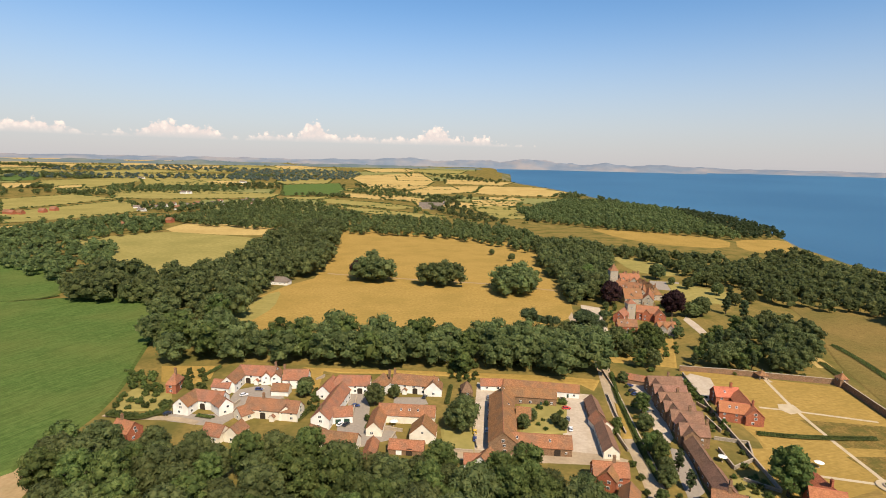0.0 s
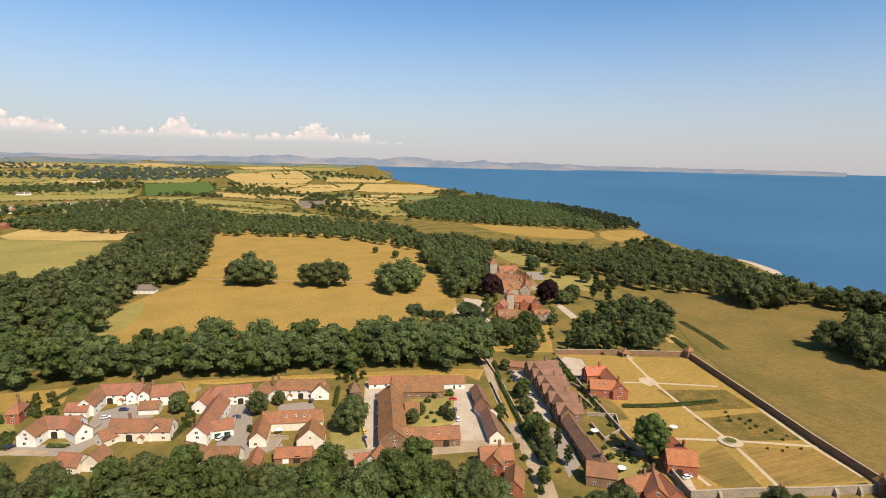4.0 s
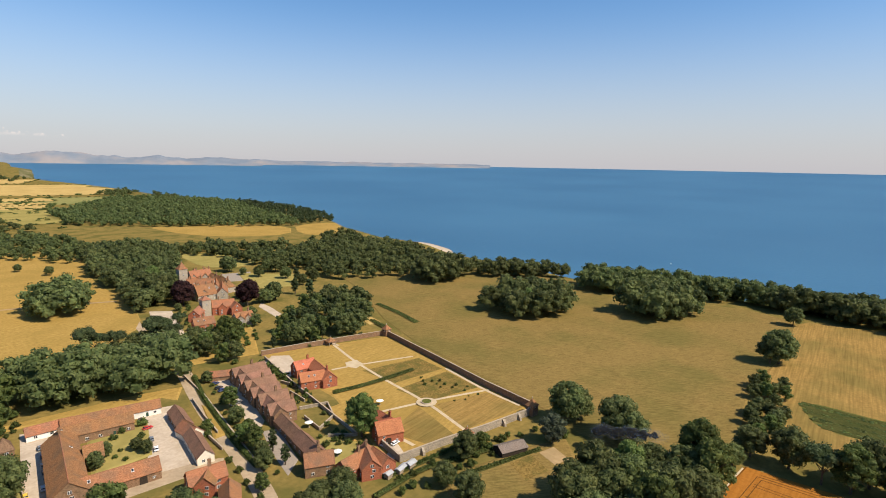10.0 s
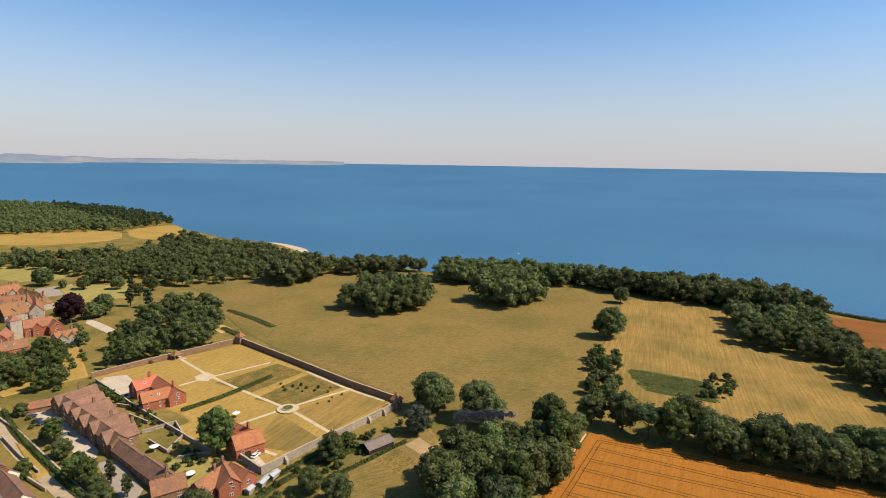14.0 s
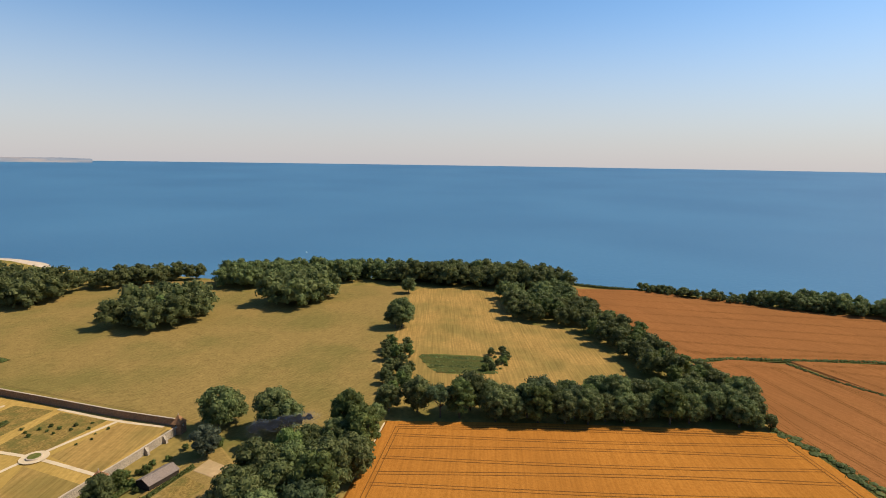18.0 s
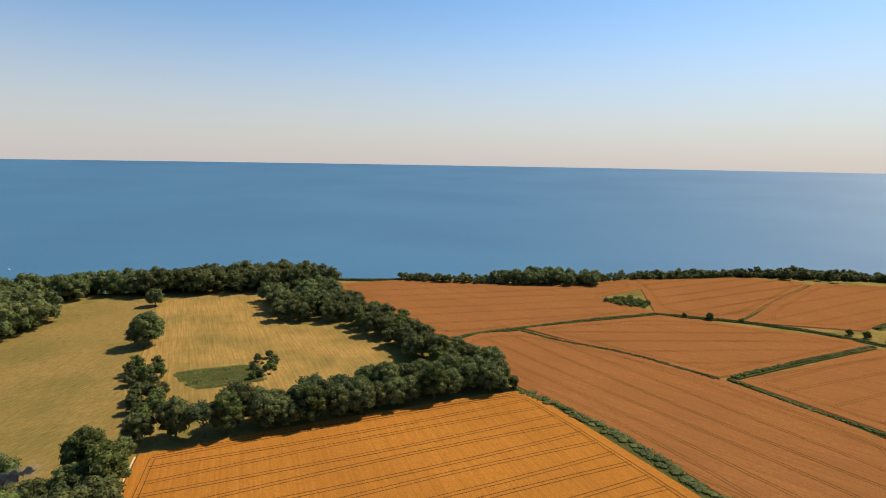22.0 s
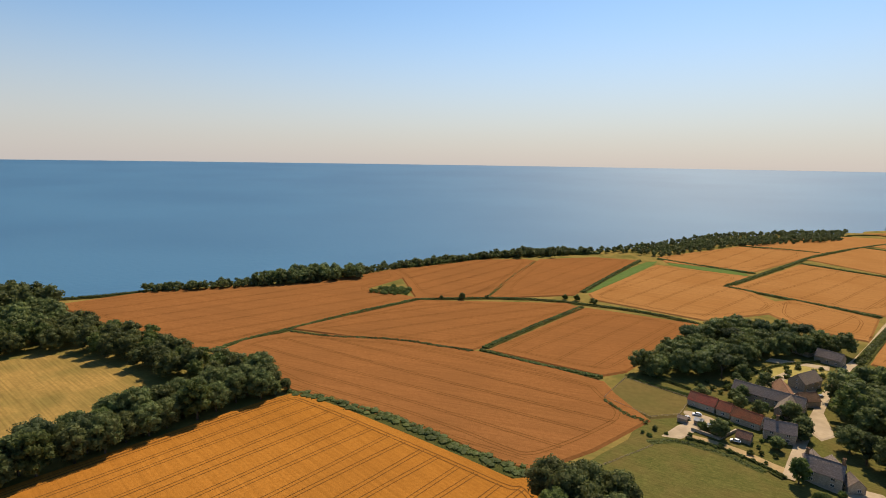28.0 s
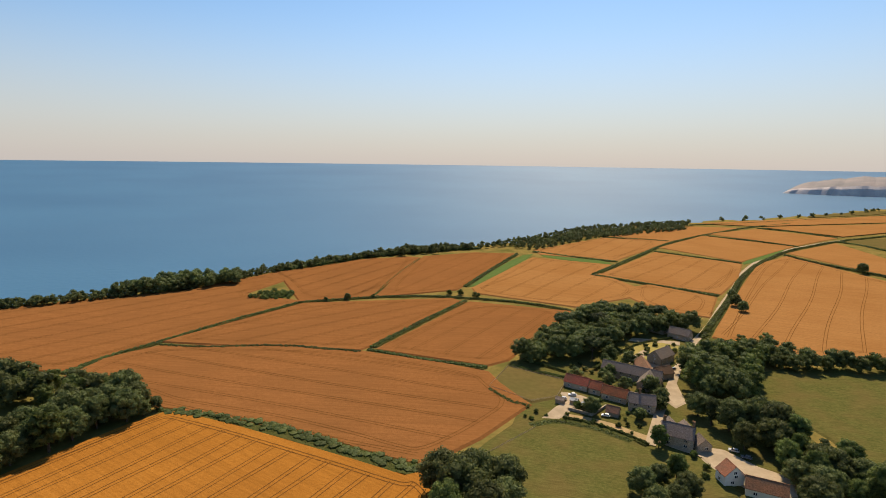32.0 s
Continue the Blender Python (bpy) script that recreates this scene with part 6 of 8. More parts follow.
patch("yard", [(85.2, -347.3), (74.9, -362.0), (71.5, -333.5), (78.4, -322.4)], M_CONCRETE, "gravel yard between barns", "yard", soft=0)
patch("yard", [(94.9, -327.1), (91.1, -356.0), (85.8, -349.5), (89.3, -325.5)], M_CONCRETE, "gravel yard between barns", "yard", soft=0)
patch("yard", [(104.2, -375.0), (76.9, -386.0), (75.5, -379.7), (104.2, -368.8)], M_CONCRETE, "pale drive", "yard", soft=0)
patch("lawn", [(-70.2, 302.6), (-17.8, 299.9), (30.9, 297.1), (79.0, 293.5), (96.5, 289.1), (90.2, 276.6), (86.1, 284.1), (30.5, 292.1), (-17.6, 296.5), (-49.6, 296.4)], M_PARK, "strip of dry golden grass behind the cottages", "lawn", soft=0)
patch("lawn", [(8.2, 231.2), (22.5, 239.7), (19.9, 211.9), (9.0, 214.0)], M_PASTURE, "dry cottage lawn beside the yard", "lawn", soft=0)
patch("lawn", [(-68.0, 300.1), (-60.0, 300.3), (-57.6, 272.9), (-63.5, 272.8)], M_PARK, "dry cottage garden lawn", "lawn", soft=0)
patch("lawn", [(-150.1, 270.6), (-133.0, 271.0), (-122.5, 248.4), (-145.2, 246.1), (-151.7, 260.3)], M_PASTURE, "cottage garden lawn", "lawn", soft=0)
patch("lawn", [(-150.6, 301.9), (-122.1, 302.8), (-118.8, 286.3), (-124.6, 278.5), (-141.0, 281.8)], M_PARK, "dry cottage garden lawn", "lawn", soft=0)
patch("lawn", [(50.0, 265.0), (71.0, 260.8), (63.3, 229.5), (43.7, 227.7)], M_PASTURE, "courtyard garden lawn", "lawn", soft=0)
patch("lawn", [(96.7, 259.4), (98.8, 253.1), (93.9, 224.9), (88.8, 224.8)], M_PARK, "dry grass plot beside the lane", "lawn", soft=0)
patch("lawn", [(249.6, 551.9), (295.6, 505.6), (266.2, 462.1), (228.8, 479.8)], M_PASTURE, "mansion garden lawn", "lawn", soft=0)
patch("lawn", [(127.9, 351.6), (172.7, 365.2), (150.5, 311.2), (113.5, 319.4)], M_PARK, "dry lawn below the lodge", "lawn", soft=0)
patch("lawn", [(139.8, 133.4), (182.4, 125.2), (197.7, 118.7), (185.7, 105.7), (156.1, 106.0), (129.0, 120.0)], M_HAY, "rough allotment grass", "lawn", soft=0)

# ---- white cottages round the yards ----
house("house", [(-101.0, 284.7, -80.8, 282.8, 8.5, 4.8, 0, 0), (-100.7, 283.6, -102.0, 268.0, 8, 4.8, 0, 0), (-85.2, 278.1, -87.3, 288.5, 5, 4.4, 0, 0), (-79.9, 277.4, -81.9, 287.9, 5, 4.4, 0, 0), (-109.4, 270.6, -99.7, 268.6, 6.5, 3.4, 0, 0)], M_RENDER, M_TILE, "white rendered cottage row with clay tiled roofs", doors=[(0, 's', 0.3, 'arch'), (0, 's', 0.75, 'door')], stacks=[(0, 0.98)], porches=[(0, 0.55)])
house("house", [(-75.5, 277.9, -62.5, 278.3, 9, 5, 0, 0)], M_RENDER, M_TILE, "white gabled cottage with a clay tiled roof", stacks=[(0, 0.03)], doors=[(0, 's', 0.6, 'door')])
house("garage", [(-78.6, 267.5, -69.9, 267.0, 6, 2.8, 0, 0)], M_RENDER, M_TILE, "low white garage with a clay tiled roof", windows=False)
house("house", [(-112.2, 253.4, -96.7, 250.5, 8, 4.6, 0, 0), (-111.9, 253.4, -114.6, 242.5, 8, 4.6, 0, 0)], M_RENDER, M_TILE, "white L-shaped cottage with clay tiled roofs", doors=[(0, 's', 0.4, 'arch')])
house("house", [(-99.6, 249.5, -93.6, 243.4, 7, 4.6, 0, 0)], M_RENDER, M_TILE, "small white gabled cottage")
house("house", [(-83.6, 245.1, -58.2, 240.7, 8.5, 4.4, 0, 0), (-64.4, 238.1, -66.0, 246.5, 6, 4.2, 0, 0), (-86.5, 238.0, -81.3, 243.5, 7, 3, 0, 0)], M_CREAM, M_TILE, "cream cottage row with a front gable", doors=[(0, 's', 0.35, 'arch')], porches=[(0, 0.55)], stacks=[(0, 0.3)])
house("house", [(-82.2, 217.3, -80.1, 225.0, 7, 4, 0, 0)], M_CREAM, M_TILE, "cream gable-ended cottage among trees")
house("house", [(-94.5, 222.8, -85.5, 219.9, 7.5, 3.2, 0, 0)], M_CREAM, M_TILE, "low cream cottage with a tiled roof")
house("house", [(-42.3, 262.8, -47.2, 229.9, 8.5, 5, 0, 0)], M_RENDER, M_TILE, "long white cottage standing across the yard", stacks=[(0, 0.95)], doors=[(0, 's', 0.5, 'door'), (0, 'n', 0.4, 'door')])
house("garage", [(-43.2, 238.3, -34.0, 239.7, 7, 3.6, 0, 0)], M_RENDER, M_TILE, "white double garage with green doors", windows=False, doors=[(0, 's', 0.3, 'garage'), (0, 's', 0.72, 'garage')])
house("house", [(-47.1, 216.4, -27.9, 212.8, 8, 3.6, 0, 0), (-49.9, 223.8, -42.3, 219.3, 6, 3, 0, 0)], M_CREAM, M_TILE, "low cottage row with a long tiled roof")
house("house", [(-49.2, 272.4, -29.1, 272.2, 8.5, 4.6, 1, 0), (-49.0, 274.8, -51.7, 260.8, 7, 4, 0, 0)], M_RENDER, M_TILE, "white cottage row with arched doorways", doors=[(0, 's', 0.75, 'arch')])
house("house", [(-26.1, 275.1, -18.7, 271.4, 10, 5, 1, 1)], M_RENDER, M_TILE, "white cottage with a hipped tiled roof", stacks=[(0, 0.95)])
house("house", [(-16.9, 275.2, 6.4, 270.5, 8.5, 4.8, 0, 0), (3.7, 265.6, 4.3, 274.6, 9, 3.8, 0, 0)], M_RENDER, M_TILE, "white cottage row with a tall arched doorway", doors=[(0, 's', 0.52, 'arch')], stacks=[(0, 0.02)], porches=[(0, 0.3)])
house("house", [(-21.6, 241.1, 4.6, 238.7, 8, 4, 0, 0), (-21.1, 241.7, -22.5, 223.8, 7, 3.6, 0, 0), (-1.2, 217.9, -0.1, 227.4, 11, 4.2, 0, 0)], M_CREAM, M_TERRACOTTA, "cream courtyard cottage with orange tiled roofs", lights=[(0, 0.4, 0.5, -1), (0, 0.55, 0.5, -1), (0, 0.7, 0.5, -1)], doors=[(1, 's', 0.9, 'garage')])
house("outbuilding", [(-14.7, 212.4, -0.3, 210.7, 6, 2.6, 0, 0), (-21.8, 215.4, -22.7, 204.0, 5, 2.6, 0, 0)], M_OLDBRICK, M_TERRACOTTA, "low outbuilding with an orange tiled roof", windows=False, doors=[(0, 's', 0.3, 'white'), (0, 's', 0.6, 'arch')])
house("outbuilding", [(18.5, 269.8, 24.1, 270.0, 9, 2.8, 1, 1)], M_OLDBRICK, M_BROWNTILE, "small hipped outbuilding beside the yard")

# ---- courtyard house ----
house("house", [(29.3, 277.2, 41.7, 276.7, 6, 2.8, 0, 0), (41.7, 275.2, 80.1, 268.1, 6.5, 3.2, 0, 0)], M_RENDER, M_TERRACOTTA, "long low white range with an orange tiled roof", doors=[(1, 's', 0.85, 'door')])
house("house", [(37.9, 255.9, 32.5, 210.1, 12, 5, 0, 0), (40.6, 262.8, 65.9, 259.3, 8, 4.2, 0, 0), (42.6, 239.1, 49.1, 238.1, 9, 4, 0, 0), (31.5, 215.9, 61.6, 212.6, 9, 3.6, 0, 0)], M_OLDBRICK, M_TERRACOTTA, "large courtyard house with long orange tiled roofs", stacks=[(0, 0.08)], lights=[(3, 0.12, 0.6, -1), (3, 0.25, 0.6, -1), (0, 0.3, 0.5, 1), (3, 0.7, 0.5, -1)], doors=[(3, 's', 0.3, 'garage'), (3, 's', 0.8, 'arch'), (1, 's', 0.7, 'door')], pitch=38)
house("stable", [(83.1, 257.0, 81.0, 238.1, 6.5, 3.2, 0, 0)], M_OLDBRICK, M_BROWNTILE, "dark tiled stable range along the yard")
house("stable", [(79.9, 238.2, 81.6, 227.5, 7.5, 3, 0, 0)], M_CREAM, M_TILE, "stable block with a clay tiled roof")
house("stable", [(80.2, 229.6, 77.2, 206.8, 6.5, 3.2, 0, 0)], M_CREAM, M_BROWNTILE, "dark tiled stable range along the yard")
house("house", [(64.2, 191.2, 77.3, 189.4, 8, 5, 0, 0), (67.8, 184.6, 72.1, 191.2, 7, 4.8, 0, 0)], M_BRICK, M_TERRACOTTA, "orange tiled brick lodge beside the lane", stacks=[(0, 0.6)])
house("house", [(74.8, 179.5, 70.1, 168.8, 7, 4, 0, 0)], M_BRICK, M_TERRACOTTA, "orange tiled brick annexe")
house("house", [(26.2, 202.4, 21.9, 195.2, 8, 4, 0, 0), (15.7, 200.9, 22.4, 200.6, 6, 3, 0, 0)], M_RENDER, M_TILE, "white gabled cottage with a brown tiled roof")
house("house", [(-132.2, 270.4, -127.1, 270.5, 10, 5, 1, 1)], M_BRICK, M_TERRACOTTA, "red-brick hipped house with a tall chimney", stacks=[(0, 0.6)])
house("house", [(-132.1, 222.6, -123.1, 219.2, 8, 4.5, 0, 0), (-138.9, 216.8, -129.6, 215.5, 7, 3, 0, 0)], M_BRICK, M_TERRACOTTA, "red-brick cottage half hidden by trees", stacks=[(0, 0.3)])
house("house", [(-152.5, 518.2, -132.7, 514.5, 9, 3.2, 1, 1)], M_RENDER, M_SLATE, "white bungalow at the edge of the wood")

# ---- terrace beside the lane ----
house("cart_shed", [(109.9, 290.1, 124.0, 283.3, 5, 2.6, 0, 0)], M_OLDBRICK, M_TILE, "low open-fronted cart shed", windows=False)
house("house", [(122.5, 274.7, 119.4, 252.6, 6.6, 5.5, 0, 0), (118.6, 274.6, 136.6, 273.8, 8, 5.5, 0, 0), (117.2, 263.8, 133.6, 262.6, 8, 5.5, 0, 0)], M_OLDBRICK, M_BROWNTILE, "terraced house with brown tiled gables", stacks=[(1, 0.6)], group='terrace houses')
house("house", [(119.4, 252.6, 117.8, 239.2, 6.6, 5.5, 0, 0), (115.6, 253.7, 131.3, 253.0, 8, 5.5, 0, 0), (114.2, 244.2, 128.4, 242.8, 7.5, 5.5, 0, 0)], M_OLDBRICK, M_BROWNTILE, "terraced house with brown tiled gables", stacks=[(1, 0.6)], group='terrace houses')
house("house", [(117.8, 239.2, 116.4, 226.6, 6.6, 5.5, 0, 0), (113.4, 234.6, 127.1, 232.2, 8, 5.5, 0, 0)], M_OLDBRICK, M_BROWNTILE, "terraced house with brown tiled gables", stacks=[(1, 0.6)], group='terrace houses')
house("house", [(116.4, 226.6, 114.7, 215.3, 6.6, 5.5, 0, 0), (111.4, 221.6, 123.4, 219.6, 8, 5.5, 0, 0)], M_OLDBRICK, M_BROWNTILE, "terraced house with brown tiled gables", stacks=[(1, 0.95)], group='terrace houses')
house("house", [(114.8, 216.5, 111.9, 194.3, 6.5, 3.4, 0, 0)], M_OLDBRICK, M_BROWNTILE, "low cottage range with a dark tiled roof")
house("house", [(111.8, 193.5, 109.6, 175.2, 7.5, 3.8, 0, 0)], M_OLDBRICK, M_BROWNTILE, "low cottage range with a dark tiled roof", stacks=[(0, 0.9)])
house("house", [(101.7, 174.2, 111.7, 169.4, 8, 4.6, 0, 0)], M_OLDBRICK, M_TILE, "brick cottage with a brown tiled roof", stacks=[(0, 0.5)])
house("house", [(109.5, 160.8, 122.2, 162.3, 7.5, 4.4, 0, 0), (123.9, 165.2, 117.9, 152.5, 8, 4.8, 0, 0), (125.1, 161.2, 124.4, 150.7, 7, 4.6, 0, 0)], M_BRICK, M_TERRACOTTA, "many-gabled brick house with orange tiles", stacks=[(0, 0.7), (1, 0.2)])
house("house", [(148.3, 262.7, 160.2, 261.5, 8, 5, 0, 0), (159.2, 258.8, 154.7, 236.1, 8, 5, 0, 0), (142.2, 246.0, 156.2, 241.1, 8, 5, 0, 0)], M_BRICK, M_REDTILE, "red-brick villa with bright red tiled roofs", lights=[(2, 0.3, 0.5, -1), (2, 0.5, 0.5, -1), (0, 0.4, 0.5, -1)], stacks=[(0, 0.7), (1, 0.8)])
house("house", [(146.3, 194.1, 145.3, 172.1, 8, 5, 0, 0), (136.6, 174.6, 147.3, 170.6, 9, 5, 0, 0)], M_BRICK, M_REDTILE, "red-brick house with a bright red tiled roof", stacks=[(0, 0.05), (0, 0.85)], doors=[(1, 's', 0.4, 'arch')])
house("shed", [(166.9, 131.1, 178.8, 127.2, 7, 2.6, 0, 0)], M_DARKWOOD, M_SLATE, "dark timber shed beside a hedge", windows=False, pitch=25)
house("outbuilding", [(96.6, 153.1, 102.0, 154.1, 6, 2.4, 0, 0)], M_OLDBRICK, M_TILE, "garden outbuilding among trees", windows=False)

# ---- mansion ----
spire("tower", 181.7, 520.6, 7.5, 18.5, 6.5, M_PALESTONE, M_TERRACOTTA, "square stone tower with a pyramid tiled roof")
house("mansion", [(190.6, 528.0, 210.4, 528.4, 14, 6, 0, 0), (177.1, 496.9, 196.7, 484.7, 14, 5.6, 0, 0), (172.6, 467.0, 188.5, 467.1, 14, 5.2, 0, 0), (206.0, 514.1, 205.8, 475.1, 13, 5.2, 0, 1), (178.2, 495.0, 188.3, 521.7, 7, 6.4, 0, 0), (183.7, 487.5, 195.1, 516.4, 7, 6.4, 0, 0), (190.5, 482.5, 202.3, 510.9, 7, 6.4, 0, 0), (191.8, 456.9, 207.2, 492.7, 9, 5, 0, 0), (178.6, 462.1, 190.1, 490.4, 7, 5.4, 0, 0), (193.0, 472.6, 205.9, 502.8, 8, 6, 0, 0), (193.3, 523.3, 205.0, 553.4, 7, 7, 0, 0), (202.8, 520.2, 216.3, 553.4, 7, 7, 0, 0), (204.1, 476.6, 215.3, 501.5, 6, 5, 0, 0), (185.3, 463.4, 195.2, 486.8, 6, 5.2, 0, 0)], M_PALESTONE, M_TERRACOTTA, "rambling Victorian stone mansion with orange tiled roofs", category='mansion', stacks=[(0, 0.35), (0, 0.7), (0, 0.95), (1, 0.15), (1, 0.5), (1, 0.95), (2, 0.1), (2, 0.6), (2, 0.95), (3, 0.3), (3, 0.6), (3, 0.95)], lights=[(1, 0.3, 0.5, -1), (2, 0.4, 0.4, -1), (2, 0.7, 0.6, -1)], pitch=48)
house("mansion_wing", [(166.3, 416.8, 181.7, 411.5, 10, 6.5, 0, 0), (183.0, 419.3, 179.5, 401.6, 8, 6, 0, 0), (171.1, 408.3, 177.7, 422.9, 6, 6, 0, 0)], M_BRICK, M_TERRACOTTA, "red-brick mansion wing with tiled roofs", stacks=[(0, 0.3), (0, 0.8)])
spire("tower", 160.8, 415.8, 6.5, 13, 3, M_PALESTONE, M_TILE, "short stone tower with a low tiled roof")
house("house", [(138.3, 380.8, 152.1, 379.4, 9, 5.5, 0, 0), (147.3, 403.2, 157.5, 417.5, 8, 5.5, 0, 0)], M_BRICK, M_TILE, "red-brick lodge with a brown tiled roof", stacks=[(0, 0.5)], lights=[(0, 0.2, 0.5, -1), (0, 0.5, 0.5, -1)])
house("house", [(166.6, 378.0, 180.1, 378.6, 8, 5, 0, 0), (168.8, 371.9, 174.0, 382.5, 6, 5, 0, 0), (174.4, 371.6, 179.8, 382.3, 6, 5, 0, 0)], M_PALESTONE, M_TERRACOTTA, "gabled stone lodge with orange tiles", stacks=[(0, 0.8)])
house("house", [(209.3, 765.9, 212.6, 715.3, 9, 5, 0, 0)], M_BRICK, M_TILE, "brick house half hidden among trees")

# ---- walled garden ----
garden_wall("garden_wall", [(150.8, 305.3), (177.4, 300.8), (233.8, 287.0)], 3.2, 0.5, M_OLDBRICK, "tall brick garden wall with stone coping")
garden_wall("garden_wall", [(233.8, 287.0), (224.4, 227.0), (216.5, 179.6), (212.9, 146.5)], 3.6, 0.5, M_OLDBRICK, "tall weathered brick garden wall along the meadow")
garden_wall("garden_wall", [(208.9, 143.6), (179.4, 147.7), (155.3, 152.2), (133.8, 154.9)], 3.4, 0.5, M_FLINT, "buttressed flint garden wall with coping", 9, M_COPING, 1)
garden_wall("garden_wall", [(133.8, 154.9), (136.3, 169.0), (141.4, 177.4)], 3.0, 0.5, M_FLINT, "flint garden wall beside the red house")
garden_wall("garden_wall", [(149.4, 298.7), (141.6, 249.3), (136.5, 206.1), (133.6, 183.7)], 1.8, 0.4, M_FLINT, "low garden wall behind the terrace")
garden_wall("garden_wall", [(104.2, 309.8), (101.7, 269.7), (96.8, 232.8), (93.6, 208.5), (91.5, 192.1)], 1.1, 0.4, M_FLINT, "low stone wall along the lane")
spire("garden_tower", 233.3, 285.3, 4.5, 5, 3, M_OLDBRICK, M_TERRACOTTA, "brick corner tower of the garden wall")
spire("garden_tower", 208.1, 143.6, 4.2, 5, 3.5, M_OLDBRICK, M_TERRACOTTA, "brick corner tower of the garden wall")
spire("garden_shelter", 193.4, 294.3, 5, 3, 2.4, M_OLDBRICK, M_TERRACOTTA, "open garden shelter with a tiled roof", open_sides=True)
spire("garden_hut", 168.3, 149.7, 4, 2.6, 2.6, M_OLDBRICK, M_TERRACOTTA, "small garden hut with a pyramid roof")
garden_wall("garden_wall", [(135.5, 244.6), (135.5, 230.3)], 1.5, 0.35, M_FLINT, "low flint wall between cottage gardens")
garden_wall("garden_wall", [(129.1, 223.8), (142.2, 219.8), (136.5, 206.1)], 1.5, 0.35, M_FLINT, "low flint wall between cottage gardens")
garden_wall("garden_wall", [(126.1, 214.5), (124.7, 199.7), (136.5, 206.1)], 1.5, 0.35, M_FLINT, "low flint wall between cottage gardens")
garden_wall("garden_wall", [(124.0, 191.6), (133.6, 183.7)], 1.5, 0.35, M_FLINT, "low flint wall between cottage gardens")
garden_wall("garden_wall", [(138.6, 259.6), (141.6, 249.3)], 1.5, 0.35, M_FLINT, "low flint wall between cottage gardens")
house("shed", [(122.0, 149.4, 125.0, 150.0, 2.2, 2.0, 0, 0)], M_TIMBER, M_LEAD, "small allotment shed with a felt roof", pitch=22, windows=False)
house("shed", [(127.3, 148.7, 129.9, 149.3, 2, 2.0, 0, 0)], M_TIMBER, M_LEAD, "small allotment shed with a felt roof", pitch=22, windows=False)
house("shed", [(130.0, 149.5, 132.6, 150.1, 2, 2.0, 0, 0)], M_TIMBER, M_LEAD, "small allotment shed with a felt roof", pitch=22, windows=False)
house("shed", [(132.6, 148.9, 136.6, 149.5, 2.5, 2.2, 0, 0)], M_TIMBER, M_LEAD, "small allotment shed with a felt roof", pitch=22, windows=False)

# ---- farm and barns ----
house("barn", [(109.4, -271.0, 96.4, -271.2, 7, 3.4, 0, 0)], M_PALESTONE, M_BARNTILE, "low stone barn with a red-brown tiled roof")
house("barn", [(95.3, -270.8, 89.1, -270.8, 7, 3.2, 0, 0)], M_PALESTONE, M_BARNTILE, "low stone barn with a red-brown tiled roof")
house("barn", [(87.7, -268.5, 75.1, -268.4, 7, 3.4, 0, 0)], M_PALESTONE, M_BARNTILE, "low stone barn with a red-brown tiled roof")
house("barn", [(99.0, -299.9, 66.7, -301.2, 8, 4.6, 0, 0), (71.8, -286.0, 73.0, -300.1, 8, 4.4, 0, 0)], M_FLINT, M_SLATE, "long stone barn with a grey slate roof", doors=[(0, 'n', 0.5, 'arch')])
house("barn", [(83.8, -320.8, 74.4, -303.1, 8, 4.4, 0, 0)], M_FLINT, M_BROWNTILE, "stone farm building with a red-brown roof")
house("house", [(78.9, -331.5, 74.7, -346.5, 9, 4.8, 0, 0)], M_FLINT, M_SLATE, "grey stone farmhouse with slate roof")
house("cart_shed", [(72.5, -310.1, 66.5, -318.1, 7, 3.5, 0, 0)], M_FLINT, M_BROWNTILE, "red-roofed cart shed in the farmyard")
house("house", [(72.8, -262.3, 61.2, -266.3, 8, 4.8, 0, 0)], M_PALESTONE, M_SLATE, "grey slate-roofed stone cottage", stacks=[(0, 0.4)])
house("house", [(51.2, -239.8, 38.3, -241.2, 9, 5, 0, 0), (50.9, -249.2, 48.0, -241.9, 6, 4.6, 0, 0), (44.6, -249.9, 42.1, -242.6, 6, 4.6, 0, 0)], M_PALESTONE, M_SLATE, "stone farmhouse with gables and a brown slate roof", stacks=[(0, 0.05), (0, 0.95)])
house("outbuilding", [(37.2, -243.9, 33.7, -239.3, 6, 3, 0, 0)], M_PALESTONE, M_SLATE, "pale lean-to extension of the farmhouse")
house("barn", [(23.6, -223.7, 19.7, -219.2, 8, 4.4, 0, 0)], M_RENDER, M_TILE, "white-gabled barn with a red tiled roof")
house("barn", [(16.1, -218.7, 2.8, -220.7, 7, 3.2, 0, 0)], M_CREAM, M_TILE, "long low barn with a red-brown tiled roof")
house("shed", [(79.3, -249.8, 73.5, -250.4, 5, 2.4, 0, 0)], M_TIMBER, M_BROWNTILE, "small timber shed with a tiled roof", windows=False)
house("house", [(98.4, -402.9, 88.3, -400.2, 9, 4, 0, 0)], M_FLINT, M_SLATE, "grey slate-roofed house among trees")
house("house", [(85.0, -396.0, 70.9, -394.1, 8, 4, 0, 0)], M_FLINT, M_SLATE, "grey slate-roofed house among trees")

